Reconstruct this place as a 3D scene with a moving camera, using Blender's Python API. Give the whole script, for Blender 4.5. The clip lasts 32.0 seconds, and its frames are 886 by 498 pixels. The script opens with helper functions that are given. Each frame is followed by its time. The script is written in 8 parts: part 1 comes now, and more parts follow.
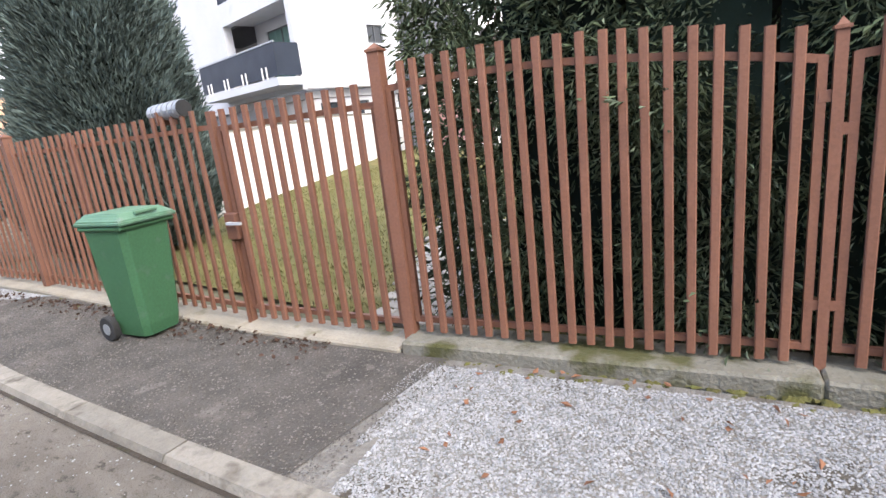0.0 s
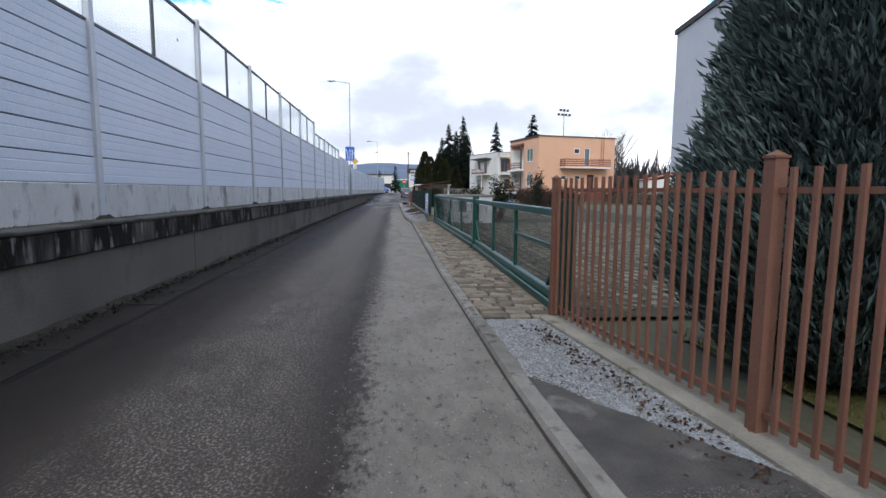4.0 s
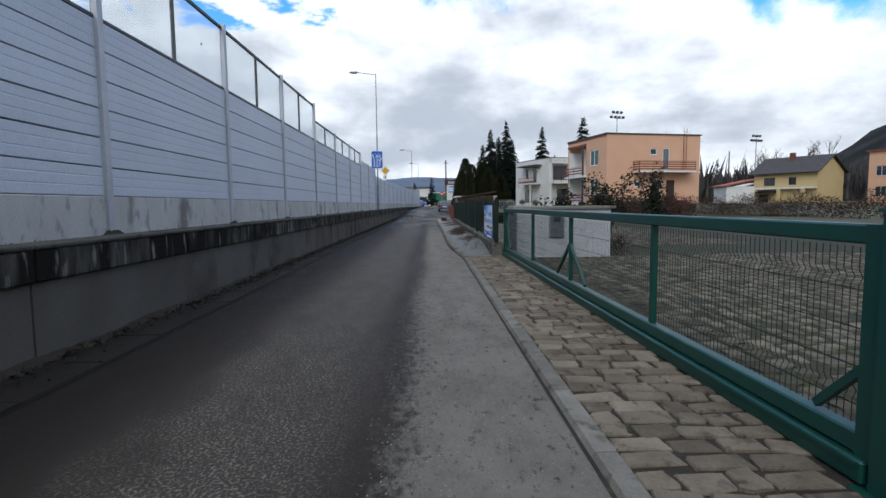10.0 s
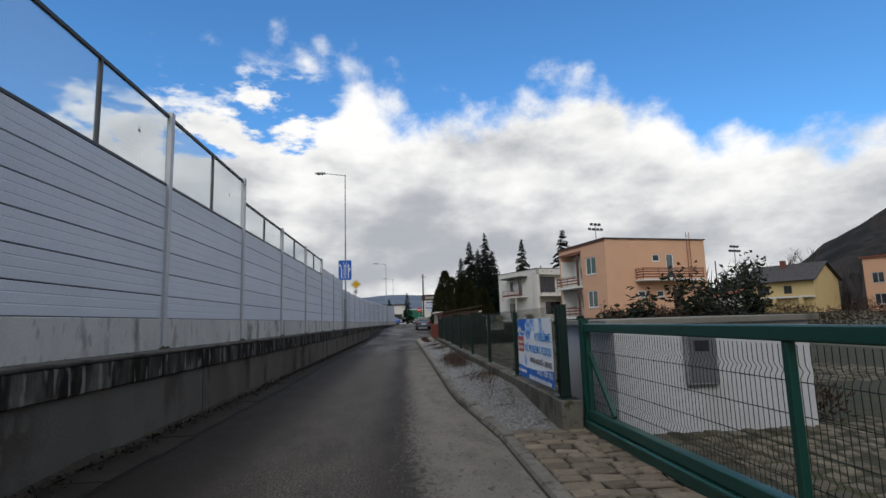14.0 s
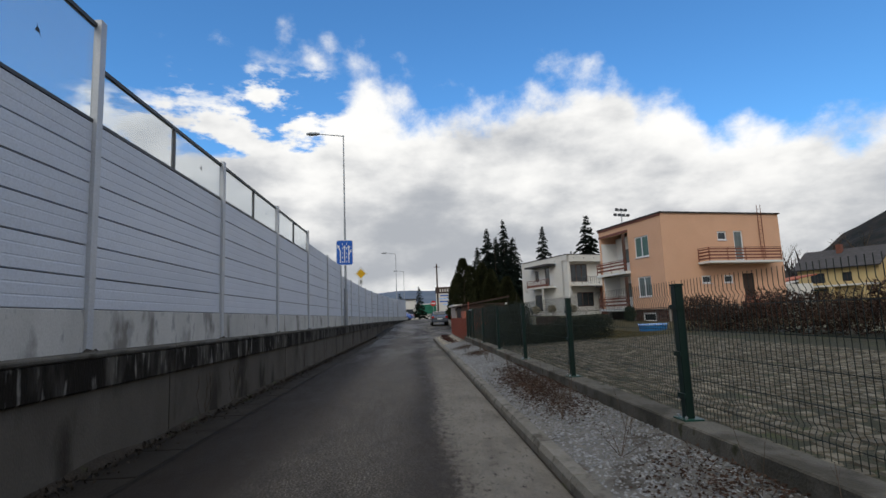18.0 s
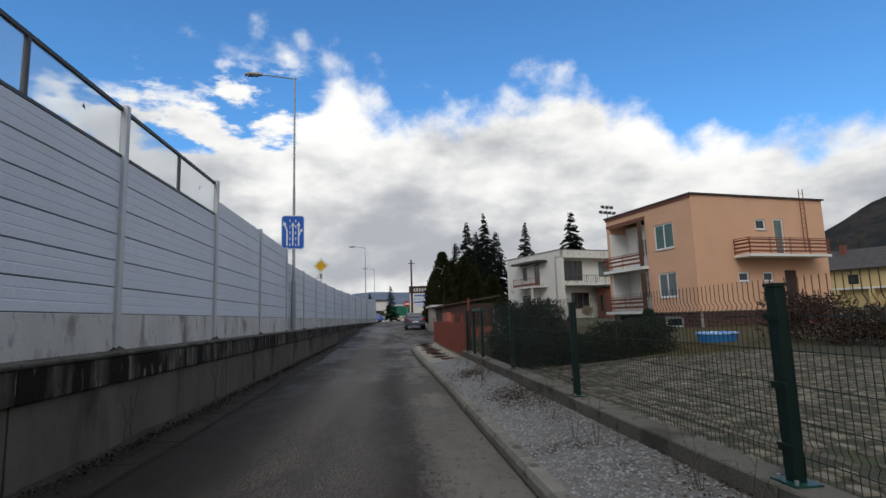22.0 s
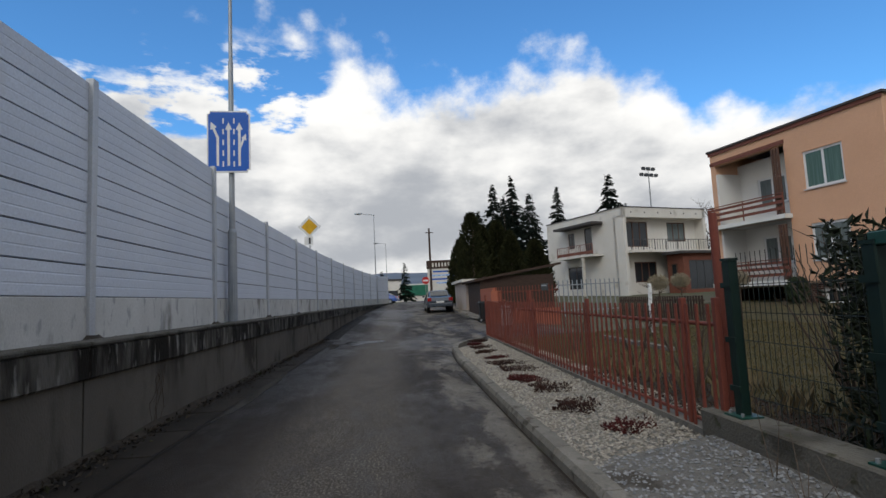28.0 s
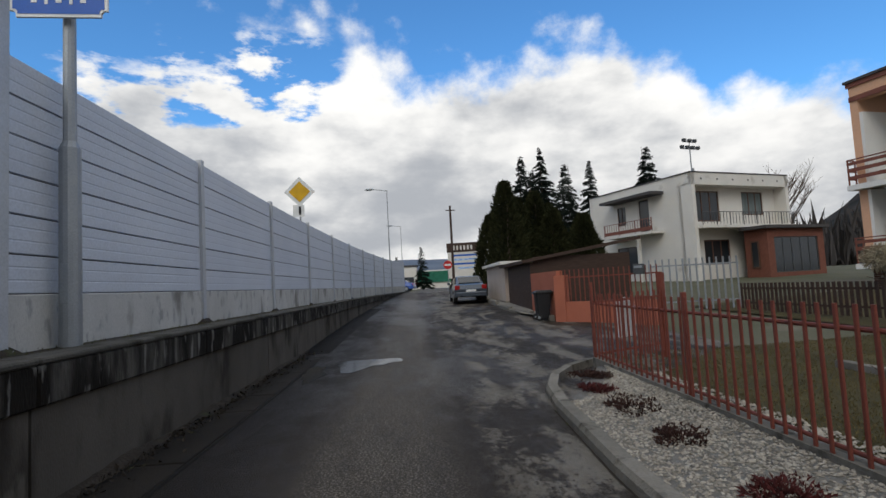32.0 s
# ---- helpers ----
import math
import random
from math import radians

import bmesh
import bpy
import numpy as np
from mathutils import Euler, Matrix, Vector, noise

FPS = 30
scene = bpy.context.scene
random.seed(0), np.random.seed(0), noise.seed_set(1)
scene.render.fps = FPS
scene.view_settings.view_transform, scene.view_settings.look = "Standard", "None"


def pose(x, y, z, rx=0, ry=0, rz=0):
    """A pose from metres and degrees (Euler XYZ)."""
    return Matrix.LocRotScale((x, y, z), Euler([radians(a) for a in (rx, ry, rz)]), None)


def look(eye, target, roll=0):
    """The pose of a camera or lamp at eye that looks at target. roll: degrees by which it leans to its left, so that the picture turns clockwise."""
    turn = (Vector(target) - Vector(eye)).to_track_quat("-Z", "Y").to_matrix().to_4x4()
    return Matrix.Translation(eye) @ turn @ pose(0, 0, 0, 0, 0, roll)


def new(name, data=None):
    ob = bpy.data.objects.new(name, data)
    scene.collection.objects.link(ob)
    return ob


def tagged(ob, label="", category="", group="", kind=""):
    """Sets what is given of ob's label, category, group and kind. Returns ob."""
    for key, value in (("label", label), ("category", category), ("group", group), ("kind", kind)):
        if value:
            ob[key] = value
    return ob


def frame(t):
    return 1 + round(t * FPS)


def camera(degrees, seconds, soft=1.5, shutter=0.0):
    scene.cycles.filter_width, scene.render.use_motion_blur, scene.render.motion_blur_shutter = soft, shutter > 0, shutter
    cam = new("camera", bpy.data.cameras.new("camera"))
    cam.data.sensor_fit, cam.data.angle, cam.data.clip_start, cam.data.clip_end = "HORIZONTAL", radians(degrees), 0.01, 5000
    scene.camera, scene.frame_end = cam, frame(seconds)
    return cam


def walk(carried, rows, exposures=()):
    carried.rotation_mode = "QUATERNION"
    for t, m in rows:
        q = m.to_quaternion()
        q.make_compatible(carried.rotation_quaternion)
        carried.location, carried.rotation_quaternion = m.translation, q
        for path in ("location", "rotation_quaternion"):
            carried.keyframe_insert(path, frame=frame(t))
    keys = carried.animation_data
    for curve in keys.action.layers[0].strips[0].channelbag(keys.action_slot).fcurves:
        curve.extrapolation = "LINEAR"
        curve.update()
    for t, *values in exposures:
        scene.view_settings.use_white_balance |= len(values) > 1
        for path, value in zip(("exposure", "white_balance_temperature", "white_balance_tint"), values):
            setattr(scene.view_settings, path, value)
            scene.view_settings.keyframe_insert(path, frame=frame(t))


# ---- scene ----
cam = camera(80.6, 32.0)
PATH = [
    (0, (-3.521, 0.548, 1.426), (-4.720, 2.074, 0.944), -6.50),
    (0.5, (-3.397, 0.361, 1.424), (-4.571, 1.906, 0.943), -10.10),
    (1, (-3.486, 0.283, 1.403), (-4.694, 1.814, 0.961), -9.90),
    (1.5, (-3.831, 0.184, 1.414), (-5.161, 1.634, 1.052), -5.70),
    (2, (-4.540, -0.023, 1.423), (-6.190, 1.074, 1.147), -2.30),
    (2.5, (-5.124, -0.040, 1.440), (-7.014, 0.561, 1.184), -0.20),
    (3, (-5.950, 0.000, 1.410), (-7.882, 0.459, 1.179), 2.30),
    (3.5, (-7.036, 0.127, 1.551), (-8.998, 0.435, 1.311), -0.40),
    (4, (-7.890, 0.114, 1.532), (-9.869, 0.300, 1.311), 0.40),
    (4.5, (-8.642, 0.151, 1.537), (-10.627, 0.213, 1.304), 0.90),
    (6.5, (-12.747, 0.035, 1.407), (-14.733, 0.106, 1.184), -0.20),
    (7, (-13.616, 0.099, 1.352), (-15.602, 0.187, 1.137), -0.60),
    (7.5, (-14.551, 0.050, 1.376), (-16.537, 0.173, 1.174), -0.50),
    (8, (-15.562, 0.016, 1.426), (-17.554, 0.078, 1.258), -0.30),
    (8.5, (-16.506, -0.041, 1.441), (-18.498, -0.032, 1.261), 0.40),
    (9, (-17.421, -0.028, 1.444), (-19.411, -0.013, 1.246), -0.30),
    (9.5, (-18.336, -0.008, 1.451), (-20.327, 0.023, 1.271), -0.50),
    (10, (-19.179, 0.062, 1.438), (-21.172, 0.109, 1.268), -0.60),
    (10.5, (-20.174, 0.005, 1.433), (-22.165, 0.018, 1.249), -0.20),
    (11, (-21.088, -0.004, 1.429), (-23.077, 0.008, 1.217), 0.20),
    (11.5, (-22.051, -0.035, 1.424), (-24.044, -0.025, 1.263), 0.60),
    (12, (-22.973, -0.013, 1.413), (-24.972, 0.059, 1.433), -1.00),
    (12.5, (-23.887, -0.068, 1.393), (-25.878, 0.021, 1.557), 0.30),
    (13, (-24.752, -0.126, 1.378), (-26.735, 0.015, 1.595), -0.50),
    (13.5, (-25.651, -0.157, 1.405), (-27.627, -0.015, 1.678), -1.40),
    (15.5, (-30.000, -0.270, 1.375), (-31.977, -0.100, 1.625), -2.50),
    (16, (-30.980, -0.310, 1.365), (-32.955, -0.159, 1.643), -2.20),
    (16.5, (-31.930, -0.350, 1.355), (-33.909, -0.221, 1.615), -3.00),
    (17, (-32.860, -0.400, 1.345), (-34.844, -0.277, 1.562), -3.40),
    (17.5, (-33.850, -0.420, 1.335), (-35.834, -0.295, 1.552), -3.30),
    (18, (-34.973, -0.430, 1.324), (-36.953, -0.317, 1.582), -2.30),
    (18.5, (-35.976, -0.454, 1.326), (-37.957, -0.325, 1.570), -2.30),
    (19, (-36.966, -0.538, 1.330), (-38.948, -0.430, 1.576), -2.10),
    (19.5, (-38.053, -0.572, 1.350), (-40.031, -0.440, 1.617), -2.70),
    (20, (-39.184, -0.576, 1.367), (-41.151, -0.416, 1.689), -2.60),
    (20.5, (-40.238, -0.532, 1.360), (-42.204, -0.324, 1.664), -2.90),
    (21, (-41.170, -0.551, 1.405), (-43.135, -0.302, 1.676), -3.00),
    (21.5, (-42.191, -0.478, 1.389), (-44.156, -0.201, 1.641), -2.40),
    (22, (-43.172, -0.474, 1.384), (-45.143, -0.254, 1.646), -1.80),
    (22.5, (-44.171, -0.466, 1.370), (-46.158, -0.307, 1.538), -2.80),
    (23, (-45.137, -0.511, 1.371), (-47.125, -0.423, 1.577), -1.70),
    (23.5, (-46.122, -0.534, 1.363), (-48.110, -0.456, 1.574), -1.90),
    (24, (-47.111, -0.605, 1.360), (-49.098, -0.536, 1.571), -2.20),
    (24.5, (-48.077, -0.655, 1.345), (-50.061, -0.545, 1.573), -2.00),
    (25, (-48.992, -0.661, 1.357), (-50.965, -0.446, 1.604), -2.20),
    (25.5, (-49.870, -0.690, 1.367), (-51.825, -0.335, 1.600), -3.00),
    (26, (-50.831, -0.472, 1.310), (-52.788, -0.125, 1.534), -2.70),
    (26.5, (-51.993, -0.508, 1.371), (-53.966, -0.233, 1.553), -2.70),
    (28.5, (-55.590, -0.597, 1.352), (-57.574, -0.431, 1.545), -2.70),
    (29, (-56.590, -0.592, 1.300), (-58.569, -0.385, 1.498), -3.00),
    (29.5, (-57.546, -0.587, 1.335), (-59.520, -0.338, 1.540), -2.60),
    (30, (-58.465, -0.527, 1.342), (-60.436, -0.243, 1.522), -2.80),
    (30.5, (-59.404, -0.528, 1.363), (-61.381, -0.280, 1.530), -2.50),
    (31, (-60.393, -0.529, 1.360), (-62.373, -0.324, 1.553), -2.20),
    (31.5, (-61.241, -0.684, 1.429), (-63.227, -0.542, 1.617), -2.30),
    (32, (-62.081, -0.840, 1.471), (-64.073, -0.726, 1.611), -3.10),
]
walk(cam, [(t, look(eye, target, roll)) for t, eye, target, roll in PATH],
     exposures=[(0.0, 2.2, 6850, 16), (1.5, 2.1, 6800, 15), (2.2, 1.5, 6650, 13), (3.0, 0.9, 6350, 11), (4.0, 0.65, 6150, 11), (9.0, 0.22, 6050, 9), (11.0, 0.02, 6150, 8), (12.5, -0.2, 6650, 9), (32.0, -0.18, 6700, 9)])

# ---- light: a bright sky with broken cumulus, and a weak veiled sun ----
SUN_ELEVATION, SUN_TURN = radians(40), radians(110)


def build_world():
    world = bpy.data.worlds.new("sky")
    scene.world = world
    world.use_nodes = True
    nt = world.node_tree
    nt.nodes.clear()
    n, l = nt.nodes.new, nt.links.new
    out, bg = n("ShaderNodeOutputWorld"), n("ShaderNodeBackground")
    bg.inputs["Strength"].default_value = SKY_STRENGTH
    sky = n("ShaderNodeTexSky")
    sky.sky_type, sky.sun_disc = "NISHITA", False
    sky.sun_elevation, sky.sun_rotation = SUN_ELEVATION, SUN_TURN
    tint = n("ShaderNodeMix")
    tint.data_type, tint.blend_type = "RGBA", "MULTIPLY"
    tint.inputs[0].default_value = 1.0
    tint.inputs[7].default_value = (0.7, 1.45, 2.1, 1)
    l(sky.outputs[0], tint.inputs[6])
    co = n("ShaderNodeTexCoord")
    sep = n("ShaderNodeSeparateXYZ")
    l(co.outputs["Generated"], sep.inputs[0])

    def maths(op, a, b=None, c=None):
        m = n("ShaderNodeMath")
        m.operation = op
        for k, v in enumerate((a, b, c)):
            if v is None:
                continue
            if isinstance(v, (int, float)):
                m.inputs[k].default_value = v
            else:
                l(v, m.inputs[k])
        return m.outputs[0]

    def noisy(scale, offset, detail, rough, stretch=2.2):
        mp = n("ShaderNodeMapping")
        mp.inputs["Location"].default_value = offset
        mp.inputs["Scale"].default_value = (1, 1, stretch)
        l(co.outputs["Generated"], mp.inputs[0])
        tx = n("ShaderNodeTexNoise")
        tx.inputs["Scale"].default_value, tx.inputs["Detail"].default_value = scale, detail
        tx.inputs["Roughness"].default_value = rough
        l(mp.outputs[0], tx.inputs[0])
        return tx.outputs["Fac"]

    def step(v, lo, hi):
        r = n("ShaderNodeMapRange")
        r.interpolation_type = "SMOOTHSTEP"
        r.inputs[1].default_value, r.inputs[2].default_value = lo, hi
        l(v, r.inputs[0])
        return r.outputs[0]

    z = sep.outputs["Z"]
    turn = maths("ARCTAN2", sep.outputs["Y"], maths("MULTIPLY", sep.outputs["X"], -1.0))
    # the skyline of the cumulus bank: its height (as sine) by bearing, in degrees from the lane's direction
    edge = n("ShaderNodeValToRGB")
    edge.color_ramp.interpolation = "B_SPLINE"
    stops = [(-95, 0.62), (-60, 0.40), (-34, 0.40), (-19, 0.47), (-10, 0.49), (-3, 0.435), (5, 0.405), (11, 0.405), (17.5, 0.455), (25, 0.405), (33, 0.335), (39, 0.295), (46, 0.28), (60, 0.34), (90, 0.62)]
    ramp = edge.color_ramp.elements
    while len(ramp) < len(stops):
        ramp.new(0.5)
    for e, (a, h) in zip(ramp, stops):
        e.position, e.color = (a + 180) / 360, (h, h, h, 1)
    l(maths("MULTIPLY_ADD", turn, 0.5 / math.pi, 0.5), edge.inputs[0])
    big = noisy(4.2, CLOUD_AT, 3, 0.5, 1.4)
    fine = noisy(11.0, (3.1, 0.4, 1.7), 10, 0.6, 1.3)
    lumps = n("ShaderNodeTexVoronoi")
    lumps.feature = "SMOOTH_F1"
    lumps.inputs["Scale"].default_value, lumps.inputs["Smoothness"].default_value = 13.0, 0.35
    wob = n("ShaderNodeMix")
    wob.data_type, wob.blend_type = "RGBA", "ADD"
    wob.inputs[0].default_value = 0.09
    l(co.outputs["Generated"], wob.inputs[6])
    soft = n("ShaderNodeTexNoise")
    soft.inputs["Scale"].default_value, soft.inputs["Detail"].default_value = 6.0, 6
    l(co.outputs["Generated"], soft.inputs[0])
    l(soft.outputs["Color"], wob.inputs[7])
    l(wob.outputs[2], lumps.inputs[0])
    billow = maths("MULTIPLY_ADD", lumps.outputs["Distance"], -0.085, 0.03)
    depth = maths("ADD", maths("SUBTRACT", edge.outputs[0], z), billow)
    depth = maths("ADD", depth, maths("MULTIPLY_ADD", fine, 0.17, -0.085))
    # torn fragments with blue between them to the left of the bank
    torn = maths("MULTIPLY", step(turn, -0.07, -0.2), maths("MULTIPLY", step(z, 0.25, 0.31), step(z, 0.47, 0.41)))
    gaps = step(maths("ADD", maths("MULTIPLY", fine, 0.5), maths("MULTIPLY", noisy(8.5, (0.9, 4.2, 2.0), 6, 0.6, 2.6), 0.9)), 0.52, 0.95)
    depth = maths("SUBTRACT", depth, maths("MULTIPLY", maths("MULTIPLY", torn, gaps), 0.2))
    # closed cloud overhead and behind the walk: unseen, added for brighter, more neutral skylight
    depth = maths("MAXIMUM", depth, maths("MULTIPLY_ADD", step(z, 0.58, 0.72), 0.5, -0.45))
    cover = step(depth, -0.012, 0.06)
    # bodies: bright billowing tops over grey, flat bases, paler again towards the horizon
    shade = noisy(4.2, (0.3, 2.0, 5.2), 5, 0.5, 2.4)
    curl = noisy(8.5, (5.3, 1.0, 0.2), 8, 0.6, 1.8)
    lit = maths("MULTIPLY_ADD", maths("ADD", z, maths("MULTIPLY", edge.outputs[0], -0.45)), 5.0, 0.25)
    lit = maths("ADD", lit, maths("MULTIPLY_ADD", shade, 4.2, -2.35))
    lit = maths("ADD", lit, maths("MULTIPLY_ADD", curl, 1.7, -0.85))
    lit = maths("ADD", lit, maths("MULTIPLY", step(z, 0.13, 0.03), 0.7))
    # the unseen overhead cloud is greyed to keep the ground dimmer
    lit = maths("SUBTRACT", lit, maths("MULTIPLY", step(z, 0.56, 0.72), 2.6))
    base = step(lit, -0.9, 1.1)
    cloud = n("ShaderNodeMix")
    cloud.data_type = "RGBA"
    cloud.inputs[6].default_value = (4.5, 4.8, 5.35, 1)
    cloud.inputs[7].default_value = (10.6, 10.65, 10.7, 1)
    l(base, cloud.inputs[0])
    mix = n("ShaderNodeMix")
    mix.data_type = "RGBA"
    l(cover, mix.inputs[0])
    l(tint.outputs[2], mix.inputs[6])
    l(cloud.outputs[2], mix.inputs[7])
    l(mix.outputs[2], bg.inputs["Color"])
    l(bg.outputs[0], out.inputs[0])


SKY_STRENGTH = 0.11
CLOUD_AT = (0.0, 0.0, 0.0)
build_world()
sun = new("sun", bpy.data.lights.new("sun", "SUN"))
sun.data.energy, sun.data.angle, sun.data.color = 1.0, radians(25), (1.0, 0.93, 0.84)
sun.rotation_euler = (radians(90) - SUN_ELEVATION, 0, radians(180) - SUN_TURN)

# ---- materials ----


def material(name, colour, colour2=None, scale=6.0, rough=0.85, bump=0.15, fine=60.0, metal=0.0, spread=0.5, stain=None,
             stain_scale=1.2, stain_at=0.6, spec=0.3, object_random=0.0, island=0.0, coat=0.0, alpha_noise=None, stretch=(1, 1, 1), local=False, marks=None, marks_scale=9.0, marks_at=0.6):
    """A surface that varies at a coarse and a fine scale, with relief and, where given, stains of another colour."""
    m = bpy.data.materials.new(name)
    m.use_nodes = True
    nt = m.node_tree
    n, l = nt.nodes.new, nt.links.new
    b = nt.nodes["Principled BSDF"]
    if local:
        at = n("ShaderNodeTexCoord").outputs["Object"]
    else:
        at = n("ShaderNodeNewGeometry").outputs["Position"]
    mp = n("ShaderNodeMapping")
    mp.inputs["Scale"].default_value = stretch
    l(at, mp.inputs[0])

    def tex(s, detail):
        t = n("ShaderNodeTexNoise")
        t.inputs["Scale"].default_value, t.inputs["Detail"].default_value = s, detail
        l(mp.outputs[0], t.inputs[0])
        return t.outputs["Fac"]

    def ramp(v, lo, hi):
        r = n("ShaderNodeMapRange")
        r.inputs[1].default_value, r.inputs[2].default_value = lo, hi
        l(v, r.inputs[0])
        return r.outputs[0]

    def mixed(f, a, c):
        x = n("ShaderNodeMix")
        x.data_type = "RGBA"
        for k, v in ((0, f), (6, a), (7, c)):
            if isinstance(v, (tuple, float)):
                x.inputs[k].default_value = v if isinstance(v, float) else (*v, 1)
            else:
                l(v, x.inputs[k])
        return x.outputs[2]

    c2 = colour2 or tuple(v * 0.72 for v in colour)
    coarse, grain = tex(scale, 5), tex(fine, 3)
    c = mixed(ramp(coarse, 0.5 - spread / 2, 0.5 + spread / 2), colour, c2)
    c = mixed(ramp(grain, 0.3, 0.75), c, mixed(0.35, c, tuple(v * 0.45 for v in colour)))
    if stain:
        c = mixed(ramp(tex(stain_scale, 7), stain_at, stain_at + 0.12), c, stain)
    if marks:
        c = mixed(ramp(tex(marks_scale, 8), marks_at, marks_at + 0.09), c, marks)
    if object_random or island:
        info = n("ShaderNodeObjectInfo").outputs["Random"] if object_random else n("ShaderNodeNewGeometry").outputs["Random Per Island"]
        hsv = n("ShaderNodeHueSaturation")
        r = n("ShaderNodeMapRange")
        amount = object_random or island
        r.inputs[3].default_value, r.inputs[4].default_value = 1 - amount, 1 + amount
        l(info, r.inputs[0])
        l(r.outputs[0], hsv.inputs["Value"])
        l(c, hsv.inputs["Color"])
        c = hsv.outputs[0]
    l(c, b.inputs["Base Color"])
    rr = n("ShaderNodeMapRange")
    rr.inputs[3].default_value, rr.inputs[4].default_value = max(0.05, rough - 0.1), min(1, rough + 0.1)
    l(coarse, rr.inputs[0])
    l(rr.outputs[0], b.inputs["Roughness"])
    b.inputs["Metallic"].default_value = metal
    b.inputs["Specular IOR Level"].default_value = spec
    b.inputs["Coat Weight"].default_value = coat
    if bump:
        bp = n("ShaderNodeBump")
        bp.inputs["Strength"].default_value, bp.inputs["Distance"].default_value = bump, 0.02
        l(grain, bp.inputs["Height"])
        l(bp.outputs[0], b.inputs["Normal"])
    return m


def thin_glass(name, tint, rough):
    """A pane: mostly clear, with a glossy face."""
    m = bpy.data.materials.new(name)
    m.use_nodes = True
    nt = m.node_tree
    nt.nodes.clear()
    n, l = nt.nodes.new, nt.links.new
    out, mix, tr, gl, df, mix2 = (n(k) for k in ("ShaderNodeOutputMaterial", "ShaderNodeMixShader", "ShaderNodeBsdfTransparent",
                                          "ShaderNodeBsdfGlossy", "ShaderNodeBsdfTranslucent", "ShaderNodeMixShader"))
    tr.inputs[0].default_value = (*tint, 1)
    gl.inputs["Roughness"].default_value = rough
    df.inputs[0].default_value = (0.8, 0.82, 0.84, 1)
    mix2.inputs[0].default_value = 0.1
    l(tr.outputs[0], mix2.inputs[1])
    l(df.outputs[0], mix2.inputs[2])
    mix.inputs[0].default_value = 0.07
    l(mix2.outputs[0], mix.inputs[1])
    l(gl.outputs[0], mix.inputs[2])
    l(mix.outputs[0], out.inputs[0])
    return m


M = {}


